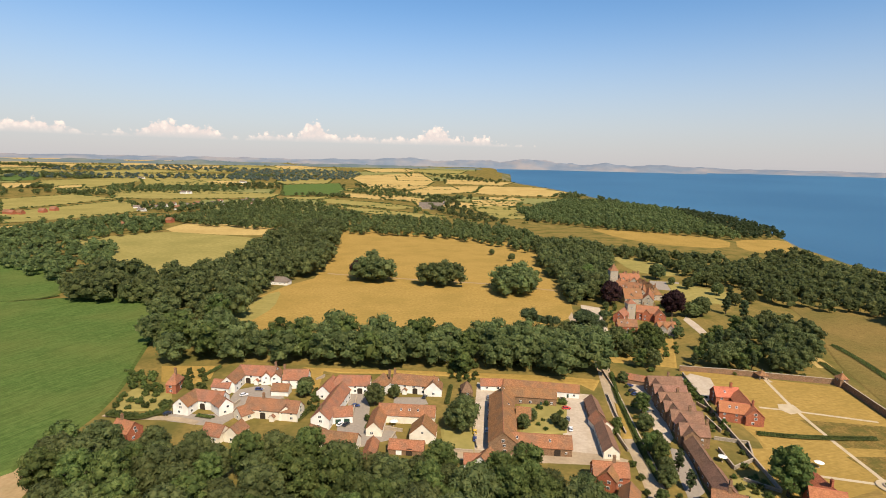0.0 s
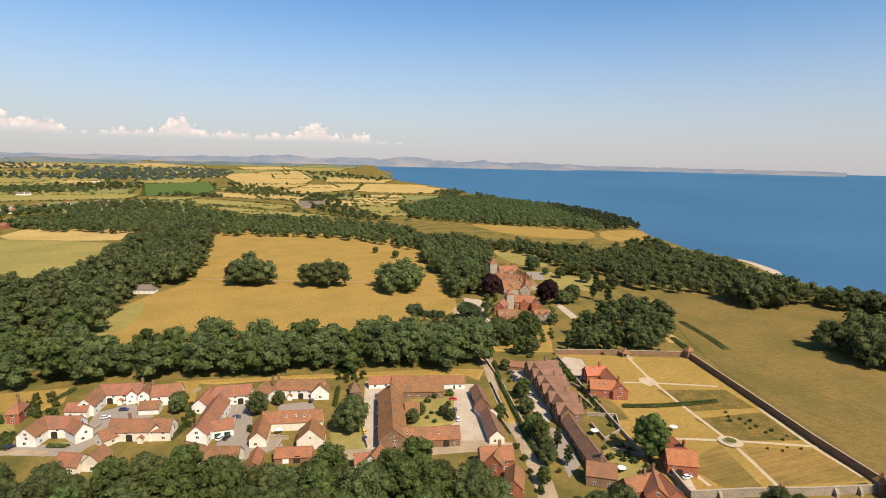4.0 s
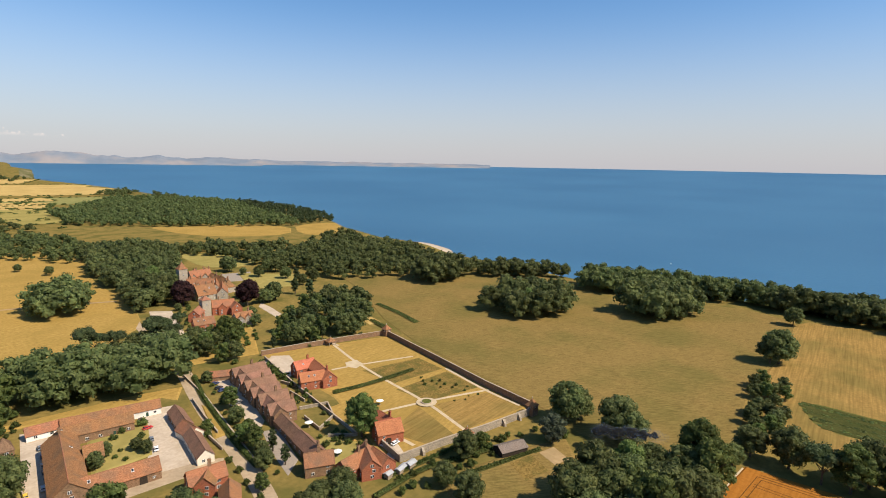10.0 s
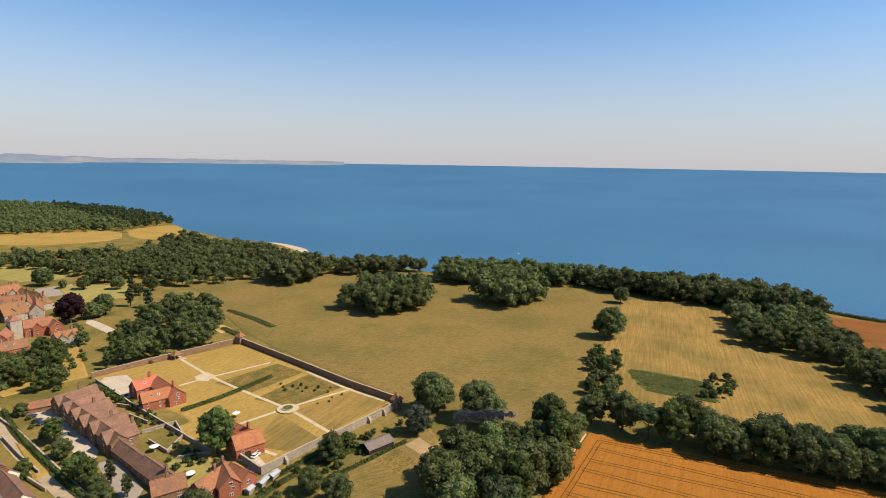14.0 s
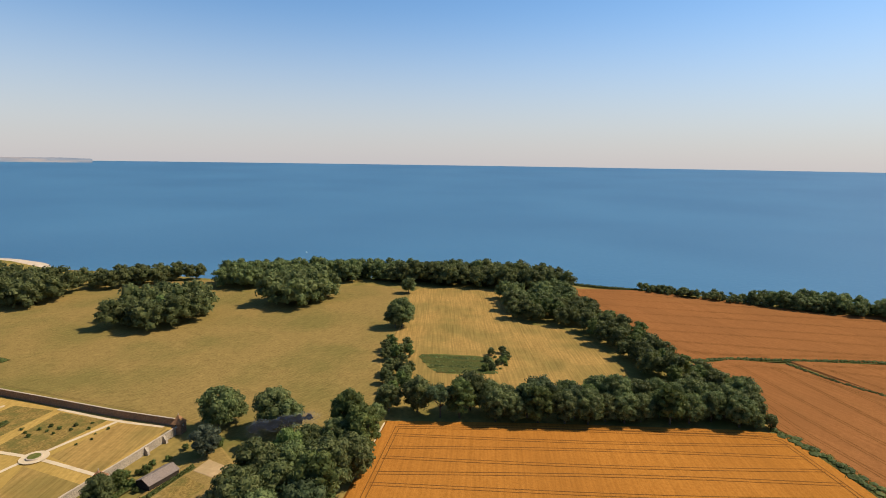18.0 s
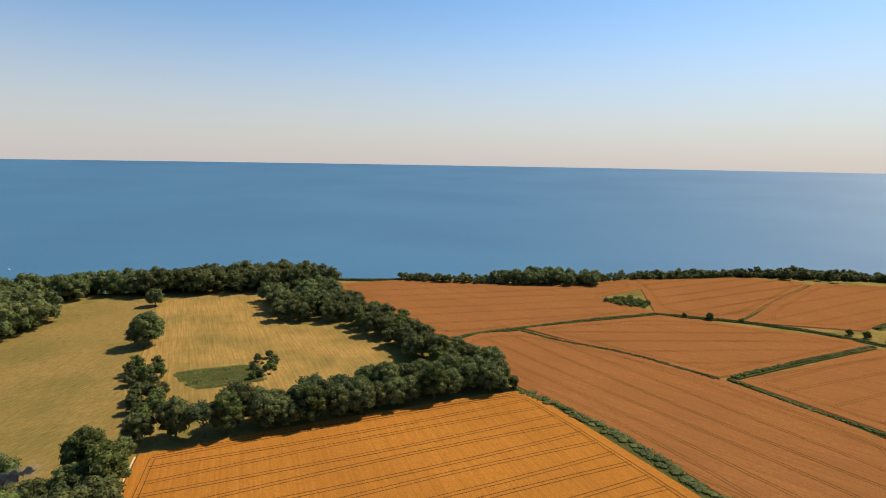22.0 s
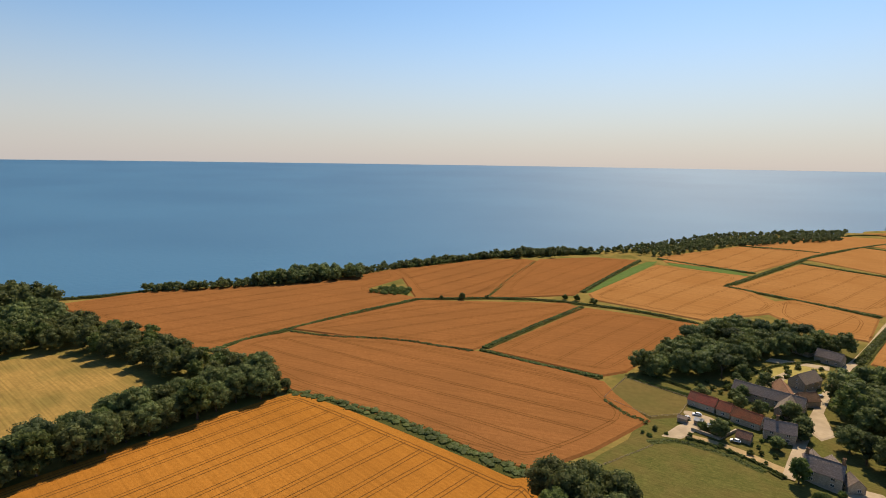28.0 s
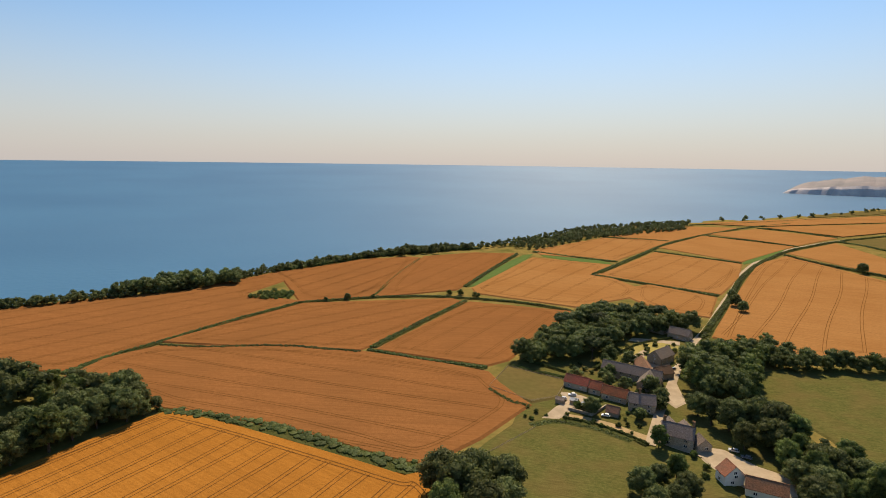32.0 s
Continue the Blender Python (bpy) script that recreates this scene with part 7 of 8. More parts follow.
# ---- far houses ----
house("house", [(-619.6, 1237.3, -605.0, 1232.9, 10, 5, 0, 0)], M_RENDER, M_SLATE, "distant white village house", group='far village houses', windows=False)
house("house", [(-616.9, 1270.6, -601.9, 1266.1, 10, 5, 0, 0)], M_RENDER, M_SLATE, "distant white village house", group='far village houses', windows=False)
house("house", [(-568.1, 1234.0, -553.6, 1229.7, 10, 5, 0, 0)], M_RENDER, M_TILE, "distant white village house", group='far village houses', windows=False)
house("house", [(-586.8, 1295.3, -571.6, 1290.5, 10, 5, 0, 0)], M_RENDER, M_SLATE, "distant white village house", group='far village houses', windows=False)
house("house", [(-559.6, 1302.2, -544.4, 1297.4, 10, 5, 0, 0)], M_RENDER, M_TILE, "distant white village house", group='far village houses', windows=False)
house("house", [(-540.3, 1343.2, -524.7, 1338.0, 10, 5, 0, 0)], M_RENDER, M_SLATE, "distant white village house", group='far village houses', windows=False)
house("house", [(-498.0, 1451.2, -481.6, 1446.3, 10, 5, 0, 0)], M_RENDER, M_SLATE, "distant white village house", group='far village houses', windows=False)
house("house", [(-480.8, 1475.7, -464.3, 1470.7, 10, 5, 0, 0)], M_RENDER, M_SLATE, "distant white village house", group='far village houses', windows=False)
house("house", [(-472.7, 991.5, -461.4, 988.6, 10, 5, 0, 0)], M_BRICK, M_TILE, "distant brick village house", group='far village houses', windows=False)
house("house", [(-478.5, 1021.3, -466.7, 1018.2, 10, 5, 0, 0)], M_BRICK, M_TILE, "distant brick village house", group='far village houses', windows=False)
house("house", [(-809.3, 1067.9, -796.2, 1064.7, 10, 5, 0, 0)], M_BRICK, M_TILE, "distant brick village house", group='far village houses', windows=False)
house("house", [(-795.5, 1070.9, -782.4, 1067.6, 10, 5, 0, 0)], M_BRICK, M_TILE, "distant brick village house", group='far village houses', windows=False)
house("house", [(-781.4, 1112.3, -767.8, 1108.8, 10, 5, 0, 0)], M_BRICK, M_TILE, "distant brick village house", group='far village houses', windows=False)
house("house", [(-786.1, 1152.4, -772.0, 1148.6, 10, 5, 0, 0)], M_BRICK, M_TILE, "distant brick village house", group='far village houses', windows=False)
house("house", [(-757.7, 1688.4, -738.5, 1683.4, 10, 5, 0, 0)], M_RENDER, M_SLATE, "distant white village house", group='far village houses', windows=False)
house("house", [(-746.1, 1692.9, -726.9, 1687.9, 10, 5, 0, 0)], M_RENDER, M_SLATE, "distant white village house", group='far village houses', windows=False)
house("house", [(-1210.4, 2315.9, -1183.8, 2309.3, 10, 5, 0, 0)], M_RENDER, M_SLATE, "distant white village house", group='far village houses', windows=False)
house("house", [(-771.3, 2255.9, -745.9, 2248.0, 10, 5, 0, 0)], M_RENDER, M_SLATE, "distant white village house", group='far village houses', windows=False)
house("house", [(-824.7, 1077.0, -811.4, 1073.7, 10, 5, 0, 0)], M_BRICK, M_TILE, "distant brick village house", group='far village houses', windows=False)
house("house", [(-513.3, 919.3, -502.7, 916.8, 10, 5, 0, 0)], M_BRICK, M_TILE, "distant brick village house", group='far village houses', windows=False)
house("barn", [(-26.2, 1428.5, 37.2, 1425.4, 16, 6, 0, 0), (-16.7, 1379.9, 28.9, 1373.0, 14, 5, 0, 0)], M_FLINT, M_SLATE, "distant grey farm barns", windows=False)
house("house", [(40.0, 1535.2, 48.0, 1537.2, 10, 5, 0, 0)], M_RENDER, M_SLATE, "distant white farmhouse beside barns", windows=False)

VILLAGE = random.Random(40)
for i in range(22):
    k = (i + VILLAGE.random()) / 22
    x, y = -655 + 215 * k + VILLAGE.uniform(-45, 45), 1205 + 300 * k + VILLAGE.uniform(-30, 30)
    a, d = VILLAGE.uniform(-0.5, 0.5), VILLAGE.uniform(5, 9)
    house("house", [(x - d * math.cos(a), y - d * math.sin(a), x + d * math.cos(a), y + d * math.sin(a), 9, VILLAGE.choice((3.2, 5)), 0, 0)], M_RENDER, VILLAGE.choice((M_SLATE, M_TILE, M_BROWNTILE)), "distant white village house", group="far village houses", windows=False)
copse = []
for _ in range(26):
    a, d = radians(VILLAGE.uniform(-60, 6)), 1300 * (3.2 ** VILLAGE.random())
    x, y = d * math.sin(a), d * math.cos(a)
    w, t_ = VILLAGE.uniform(40, 150) * d / 2000, VILLAGE.uniform(-0.4, 0.4)
    for _ in range(int(w * 0.55)):
        p, q = VILLAGE.gauss(0, w), VILLAGE.gauss(0, w * 0.22)
        copse.append((x + p * math.cos(t_) - q * math.sin(t_), y + p * math.sin(t_) + q * math.cos(t_)))
copse = [p for p in copse if math.hypot(*p) < coast_at(*p) - 40 and not any(inside(*p, f) for f in FAR_FIELDS)]
far_wood("woodland", copse, "distant copses and shaws among the fields", "far", (0.6, 1.1), 160)

# ---- garden furniture ----

def parasol(x, y):
    root = new("parasol")
    root.location = (x, y, land(x, y) + 0.3)
    tagged(root, "open white canvas garden parasol", "parasol", "garden parasols")
    bm = bmesh.new()
    bmesh.ops.create_cone(bm, cap_ends=True, segments=8, radius1=1.9, radius2=0.05, depth=0.6, matrix=Matrix.Translation((0, 0, 2.5)))
    part("canopy", bm, M_FABRIC, root)
    bm = bmesh.new()
    bmesh.ops.create_cone(bm, cap_ends=True, segments=6, radius1=0.04, radius2=0.04, depth=2.7, matrix=Matrix.Translation((0, 0, 1.2)))
    part("pole", bm, M_TIMBER, root)
    part("base", boxed(-0.3, 0.3, -0.3, 0.3, -0.3, 0.1), M_COPING, root)


parasol(-14.4, 233.5)
parasol(118.0, 175.6)
parasol(122.8, 205.4)
parasol(160.6, 201.5)
parasol(11.9, 311.5)
garden_wall("yard_wall", [(-25.0, 231.7), (-15.9, 229.7), (-10.3, 228.3)], 1.4, 0.35, M_COPING, "low rendered yard wall between cottages")
garden_wall("yard_wall", [(-13.2, 225.7), (-15.1, 218.3)], 1.4, 0.35, M_COPING, "low rendered yard wall between cottages")
garden_wall("yard_wall", [(22.2, 214.2), (21.9, 231.4), (24.1, 245.5)], 1.4, 0.35, M_COPING, "low rendered yard wall between cottages")
garden_wall("yard_wall", [(11.3, 211.8), (20.2, 210.6)], 1.4, 0.35, M_COPING, "low rendered yard wall between cottages")
garden_wall("yard_wall", [(-35.0, 263.0), (-34.4, 244.3)], 1.4, 0.35, M_COPING, "low rendered yard wall between cottages")
garden_wall("yard_wall", [(95.6, 269.6), (92.4, 246.8), (90.5, 227.4)], 1.4, 0.35, M_COPING, "low rendered yard wall between cottages")
garden_wall("yard_wall", [(86.3, 227.3), (86.2, 212.8)], 1.4, 0.35, M_COPING, "low rendered yard wall between cottages")
garden_wall("yard_wall", [(-59.9, 284.0), (-56.4, 289.6)], 1.4, 0.35, M_COPING, "low rendered yard wall between cottages")
garden_wall("yard_wall", [(-95.1, 243.1), (-92.0, 257.1)], 1.4, 0.35, M_COPING, "low rendered yard wall between cottages")

# ---- parked cars ----
car(69.7, 252.4, 8, COLORS["red"], "red")
car(70.0, 262.8, 80, COLORS["black"], "black")
car(67.7, 241.0, 80, COLORS["grey"], "grey")
car(66.5, 231.1, 75, COLORS["white"], "white")
car(31.9, 255.4, 85, COLORS["dark-blue"], "dark-blue")
car(30.8, 247.3, 85, COLORS["silver"], "silver")
car(30.1, 241.5, 85, COLORS["black"], "black")
car(27.8, 229.3, 85, COLORS["silver"], "silver")
car(22.3, 227.7, 85, COLORS["yellow"], "yellow")
car(21.8, 221.2, 85, COLORS["dark-blue"], "dark-blue")
car(-86.7, 270.8, -5, COLORS["dark-blue"], "dark-blue")
car(-92.2, 263.7, 20, COLORS["white"], "white")
car(-34.2, 252.7, 5, COLORS["dark-blue"], "dark-blue")
car(-38.6, 233.5, 60, COLORS["white"], "white")
car(-36.0, 233.5, 60, COLORS["black"], "black")
car(-0.5, 263.9, 70, COLORS["black"], "black")
car(111.8, 281.0, 10, COLORS["dark-blue"], "dark-blue")
car(110.9, 274.3, 10, COLORS["black"], "black")
car(110.8, 270.0, 10, COLORS["dark-blue"], "dark-blue")
car(109.0, 259.7, 10, COLORS["grey"], "grey")
car(108.4, 250.2, 10, COLORS["silver"], "silver")
car(110.4, 250.2, 10, COLORS["grey"], "grey")
car(-120.5, 242.5, 50, COLORS["black"], "black")
car(29.7, 234.7, 85, COLORS["black"], "black")
car(32.3, 264.0, 85, COLORS["grey"], "grey")
car(142.1, 169.6, 10, COLORS["white"], "white")
car(141.5, 166.9, 10, COLORS["white"], "white")
car(128.3, 154.3, 70, COLORS["blue"], "blue")
car(137.6, 169.5, 10, COLORS["silver"], "silver")
car(78.5, -245.8, 15, COLORS["white"], "white")
car(18.6, -244.0, 5, COLORS["grey"], "grey")
car(23.7, -246.9, 5, COLORS["silver"], "silver")

# ---- garden shrubs and trees ----
wood([(-154, 260), (-136, 271), (-125, 250), (-147, 246)], 4.5, 501, (("shrub", 1),), (0.6, 1.1), "garden shrubs and trees", 0.0)
wood([(-167, 293), (-145, 287), (-137, 271), (-153, 267)], 4.5, 502, (("shrub", 1),), (0.6, 1.1), "garden shrubs and trees", 0.0)
wood([(-135, 286), (-122, 279), (-122, 271), (-129, 275)], 5, 503, (("shrub", 1),), (0.6, 1.1), "garden shrubs and trees", 0.0)
wood([(-59, 273), (-50, 273), (-51, 253), (-55, 242), (-58, 238), (-58, 256)], 4, 504, (("shrub", 1),), (0.6, 1.1), "garden shrubs and trees", 0.0)
wood([(-66, 273), (-62, 280), (-56, 266), (-61, 262)], 5, 505, (("shrub", 4), ("oak", 1)), (0.5, 0.8), "garden shrubs and trees", 0.0)
wood([(46, 244), (66, 242), (64, 231), (44, 229)], 4.5, 506, (("shrub", 3), ("oak", 1)), (0.35, 0.55), "garden shrubs and trees", 0.0)
wood([(55, 263), (70, 261), (67, 246), (52, 246)], 6, 507, (("shrub", 1),), (0.6, 1.1), "garden shrubs and trees", 0.0)
wood([(15, 312), (30, 312), (28, 299), (15, 297)], 4, 508, (("shrub", 1),), (0.7, 1.1), "garden shrubs and trees", 0.0)
wood([(-20, 274), (-13, 273), (-13, 264), (-18, 263)], 4, 509, (("shrub", 1),), (0.6, 1.1), "garden shrubs and trees", 0.0)
wood([(-29, 247), (-27, 247), (-25, 231), (-27, 228)], 4, 510, (("shrub", 1),), (0.6, 1.1), "garden shrubs and trees", 0.0)
wood([(110, 291), (112, 291), (104, 238), (96, 200), (94, 180), (90, 180), (94, 208), (100, 247)], 4.6, 511, (("shrub", 4), ("oak", 2), ("lime", 2)), (0.42, 0.8), "garden shrubs and trees", 0.0)
wood([(88, 241), (93, 241), (91, 230), (86, 227)], 4, 512, (("shrub", 1),), (0.9, 1.3), "garden shrubs and trees", 0.0)
wood([(144, 297), (148, 287), (140, 232), (136, 230), (140, 262)], 4.5, 513, (("shrub", 1),), (0.5, 0.9), "garden shrubs and trees", 0.0)
wood([(138, 229), (130, 174), (125, 172), (133, 227)], 7, 514, (("shrub", 1),), (0.5, 0.9), "garden shrubs and trees", 0.0)
wood([(124, 192), (135, 186), (118, 162), (111, 167)], 6, 515, (("shrub", 4), ("oak", 1)), (0.5, 0.8), "garden shrubs and trees", 0.0)
wood([(122, 148), (136, 146), (158, 142), (197, 136), (196, 132), (141, 132), (119, 136)], 5, 516, (("shrub", 1),), (0.6, 1.0), "garden shrubs and trees", 0.0)
wood([(85, 205), (87, 164), (79, 166), (83, 207)], 5, 517, (("shrub", 2), ("lime", 1)), (0.5, 0.8), "garden shrubs and trees", 0.0)
wood([(200, 215), (212, 183), (203, 184), (191, 206)], 4, 518, (("shrub", 1),), (0.3, 0.5), "garden shrubs and trees", 0.0)
wood([(190, 181), (209, 177), (207, 174), (188, 178)], 3.2, 519, (("shrub", 1),), (0.25, 0.4), "garden shrubs and trees", 0.0)
wood([(166, 142), (177, 142), (175, 137), (165, 137)], 4, 520, (("shrub", 1),), (0.6, 1.1), "garden shrubs and trees", 0.0)
wood([(196, 126), (209, 126), (207, 120), (196, 120)], 5, 521, (("shrub", 1),), (0.6, 1.1), "garden shrubs and trees", 0.0)
wood([(182, 308), (222, 299), (220, 295), (178, 300)], 5, 522, (("shrub", 1),), (0.4, 0.7), "garden shrubs and trees", 0.0)
wood([(128, 342), (128, 303), (136, 303), (137, 350)], 6, 523, (("shrub", 4), ("oak", 1)), (0.6, 0.9), "garden shrubs and trees", 0.0)
wood([(95, -236), (85, -239), (63, -239), (63, -235), (92, -229)], 4, 524, (("shrub", 1),), (0.4, 0.7), "garden shrubs and trees", 0.0)
wood([(98, -252), (88, -257), (83, -249), (90, -245)], 4.5, 525, (("shrub", 1),), (0.6, 0.9), "garden shrubs and trees", 0.0)
wood([(112, -223), (106, -235), (101, -228), (104, -219)], 4, 526, (("shrub", 1),), (0.4, 0.7), "garden shrubs and trees", 0.0)
wood([(121, -306), (102, -304), (101, -294), (116, -293)], 5, 527, (("shrub", 4), ("oak", 1)), (0.5, 0.7), "garden shrubs and trees", 0.0)
wood([(102, -322), (98, -344), (90, -379), (75, -376), (72, -364), (92, -335)], 6, 528, (("shrub", 1),), (0.5, 0.9), "garden shrubs and trees", 0.0)
wood([(41, -235), (29, -228), (29, -218), (40, -220)], 6, 529, (("shrub", 1),), (0.5, 0.9), "garden shrubs and trees", 0.0)
wood([(73, -249), (62, -254), (58, -243), (69, -242)], 4.5, 530, (("shrub", 4), ("oak", 1)), (0.4, 0.6), "garden shrubs and trees", 0.0)
wood([(101, -305), (93, -305), (89, -288), (95, -288)], 6, 531, (("oak", 1),), (0.5, 0.6), "garden shrubs and trees", 0.0)
wood([(149, 421), (164, 430), (155, 398), (143, 390)], 5, 532, (("shrub", 1),), (0.6, 1.1), "garden shrubs and trees", 0.0)
wood([(179, 399), (197, 400), (177, 365), (167, 365)], 5, 533, (("shrub", 4), ("oak", 1)), (0.5, 0.8), "garden shrubs and trees", 0.0)
tree("lime", 157.0, 530.0, 1.35, 1.0, "garden shrubs and trees")
tree("oak", 137.1, 477.1, 1.0, 1.0, "garden shrubs and trees")
tree("oak", 152.7, 483.7, 0.8, 1.0, "garden shrubs and trees")
tree("cypress", 221.3, 423.1, 1.0, 1.0, "garden shrubs and trees")
tree("cypress", 247.2, 432.0, 1.2, 1.0, "garden shrubs and trees")
tree("oak", 215.6, 420.7, 0.8, 1.0, "garden shrubs and trees")
tree("lime", 145.8, 345.8, 1.0, 1.0, "garden shrubs and trees")
tree("oak", 274.0, 496.9, 0.9, 1.0, "garden shrubs and trees")
tree("oak", 257.1, 520.9, 0.9, 1.0, "garden shrubs and trees")
tree("oak", 280.4, 539.6, 1.0, 1.0, "garden shrubs and trees")
tree("oak", 124.3, 396.4, 0.7, 1.0, "garden shrubs and trees")
tree("pine", 116.7, 390.9, 0.9, 1.0, "garden shrubs and trees")
tree("pine", 133.4, 393.1, 0.8, 1.0, "garden shrubs and trees")
tree("cypress", 141.1, 331.4, 0.8, 1.0, "garden shrubs and trees")
tree("oak", 150.4, 443.6, 0.45, 1.0, "garden shrubs and trees")
tree("oak", 179.3, 376.5, 0.5, 1.0, "garden shrubs and trees")
tree("oak", 289.4, 468.6, 0.9, 1.0, "garden shrubs and trees")
tree("oak", 271.7, 461.0, 0.8, 1.0, "garden shrubs and trees")
tree("cypress", 101.1, 197.8, 0.75, 1.0, "garden shrubs and trees")
tree("cypress", 99.5, 184.7, 0.7, 1.0, "garden shrubs and trees")
tree("oak", 100.7, 231.4, 0.6, 1.0, "garden shrubs and trees")
tree("lime", 100.3, 217.5, 0.5, 1.0, "garden shrubs and trees")
tree("cypress", 111.7, 293.6, 0.3, 1.0, "garden shrubs and trees")
tree("oak", 95.4, 196.6, 0.5, 1.0, "garden shrubs and trees")
tree("lime", 143.7, 339.1, 1.3, 1.0, "garden shrubs and trees")
tree("cypress", 224.8, 426.5, 1.1, 1.0, "garden shrubs and trees")
tree("oak", 244.9, 568.7, 1.2, 1.0, "garden shrubs and trees")
tree("oak", 211.6, 421.2, 0.9, 1.0, "garden shrubs and trees")
tree("oak", 276.2, 538.9, 1.0, 1.0, "garden shrubs and trees")
tree("oak", 282.8, 533.9, 1.1, 1.0, "garden shrubs and trees")
tree("oak", 288.8, 531.4, 0.9, 1.0, "garden shrubs and trees")
tree("oak", 125.6, 343.6, 1.1, 1.0, "garden shrubs and trees")
tree("lime", 127.9, 332.6, 0.9, 1.0, "garden shrubs and trees")
tree("oak", 249.7, 540.7, 0.6, 1.0, "garden shrubs and trees")
tree("cypress", 252.0, 415.0, 1.3, 1.0, "garden shrubs and trees")
tree("pine", 118.0, 357.7, 1.0, 1.0, "garden shrubs and trees")
hedge([(-59.5, 237.1), (-55.1, 251.7)], 1.8, 2.2, 900, 0.3, "clipped dark hedge between cottages")
hedge([(-122.8, 286.9), (-118.4, 302.4)], 1.6, 1.8, 901, 0.3, "clipped garden hedge of a cottage")
hedge([(-25.9, 230.4), (-24.1, 247.9)], 1.4, 1.5, 902, 0.3, "garden hedge beside a tarmac lane")
hedge([(10.5, 256.5), (13.5, 278.9)], 1.2, 1.6, 903, 0.3, "yellow-green garden hedge")
hedge([(-106.7, 241.6), (-98.6, 239.5)], 1.4, 1.5, 904, 0.3, "low garden hedge in front of cottages")
hedge([(107.6, 299.0), (101.1, 272.2), (96.2, 238.7), (92.0, 208.2), (90.9, 190.1)], 1.6, 2.2, 905, 0.3, "hedge between the lane and the car park")
hedge([(144.7, 286.5), (142.6, 260.5)], 1.4, 2.0, 906, 0.3, "garden hedge beside the red villa")
hedge([(139.5, 132.2), (158.7, 126.9), (183.4, 121.4)], 1.5, 1.8, 907, 0.3, "hedge along the allotments")
hedge([(130.4, 234.4), (142.5, 235.3)], 1.2, 1.6, 908, 0.3, "dark clipped hedge in a cottage garden")
hedge([(121.6, 150.5), (138.9, 148.5), (157.0, 147.2)], 1.5, 2, 909, 0.3, "hedge in front of the flint wall")
hedge([(319.5, 55.0), (320.5, 32.4), (321.5, 10.8)], 4.2, 0.9, 910, 0.3, "low tangle of brambles in a meadow")
hedge([(312.1, 51.3), (313.1, 29.9), (313.9, 9.5)], 4.2, 0.8, 911, 0.3, "low tangle of brambles in a meadow")
hedge([(305.1, 46.8), (305.9, 27.5), (307.6, 8.2)], 4.2, 0.9, 912, 0.3, "low tangle of brambles in a meadow")
hedge([(298.5, 41.9), (299.9, 25.3), (301.4, 8.0)], 4.0, 0.8, 913, 0.3, "low tangle of brambles in a meadow")
hedge([(116.6, -287.1), (131.7, -288.7), (144.6, -288.1)], 1.2, 1.6, 914, 0.3, "hedge along the paddock")
hedge([(93.6, -232.1), (77.7, -235.2), (61.4, -232.6), (54.7, -230.4)], 1.5, 1.6, 915, 0.3, "rank hedge along the farm track")
hedge([(79.2, -272.5), (67.2, -270.8)], 1.2, 1.5, 916, 0.3, "garden hedge of the farm cottage")
hedge([(103.1, -330.6), (97.4, -365.2), (82.1, -392.6)], 1.2, 1.6, 917, 0.3, "garden hedge among barns")
hedge([(93.6, -274.8), (81.5, -275.1)], 1.0, 1.3, 918, 0.3, "low hedge between barns")
patch("lawn", [(138.2, 130.9), (156.0, 126.1), (178.8, 121.2), (170.3, 103.4), (156.6, 99.1), (129.0, 120.0)], M_HAY, "dry grass of the allotments", "lawn", soft=0)
patch("bed", [(164.6, 123.1), (176.8, 121.2), (171.8, 109.5), (159.7, 111.3)], M_LONGGRASS, "rough allotment plot", "bed", soft=0)
patch("bed", [(180.6, 119.7), (188.7, 118.3), (185.0, 108.4), (177.6, 110.3)], M_EARTH, "bare dug vegetable bed", "bed", soft=0)
wood([(-137, 298), (-125, 297), (-114, 269), (-125, 270)], 5, 534, (("shrub", 1),), (0.5, 1.0), "garden shrubs and trees", 0.0)
wood([(13, 300), (28, 296), (27, 283), (12, 286)], 4, 535, (("shrub", 1),), (0.5, 0.9), "garden shrubs and trees", 0.0)
wood([(149, 272), (153, 260), (137, 224), (130, 226)], 5, 536, (("shrub", 1),), (0.3, 0.6), "garden shrubs and trees", 0.0)
wood([(122, 196), (130, 192), (120, 177), (116, 179)], 4.5, 537, (("shrub", 1),), (0.4, 0.8), "garden shrubs and trees", 0.0)
wood([(157, 463), (163, 457), (140, 391), (139, 409)], 5, 538, (("shrub", 1),), (0.4, 0.8), "garden shrubs and trees", 0.0)
wood([(172, 388), (186, 392), (166, 336), (152, 327)], 6, 539, (("shrub", 1),), (0.4, 0.9), "garden shrubs and trees", 0.0)
wood([(93, -262), (86, -262), (84, -252), (91, -251)], 5, 540, (("shrub", 1),), (0.4, 0.8), "garden shrubs and trees", 0.0)
wood([(84, -297), (76, -298), (75, -289), (81, -288)], 5, 541, (("shrub", 1),), (0.4, 0.7), "garden shrubs and trees", 0.0)
wood([(115, -337), (107, -373), (99, -357), (107, -330)], 6, 542, (("shrub", 4), ("oak", 1)), (0.4, 0.8), "garden shrubs and trees", 0.0)
wood([(73, -254), (58, -256), (61, -290), (72, -284)], 4.5, 543, (("shrub", 3), ("oak", 1)), (0.5, 0.8), "garden shrubs and trees", 0.0)
wood([(112, -276), (112, -286), (66, -284), (66, -276)], 4.5, 544, (("shrub", 4), ("oak", 1)), (0.4, 0.75), "garden shrubs and trees", 0.0)
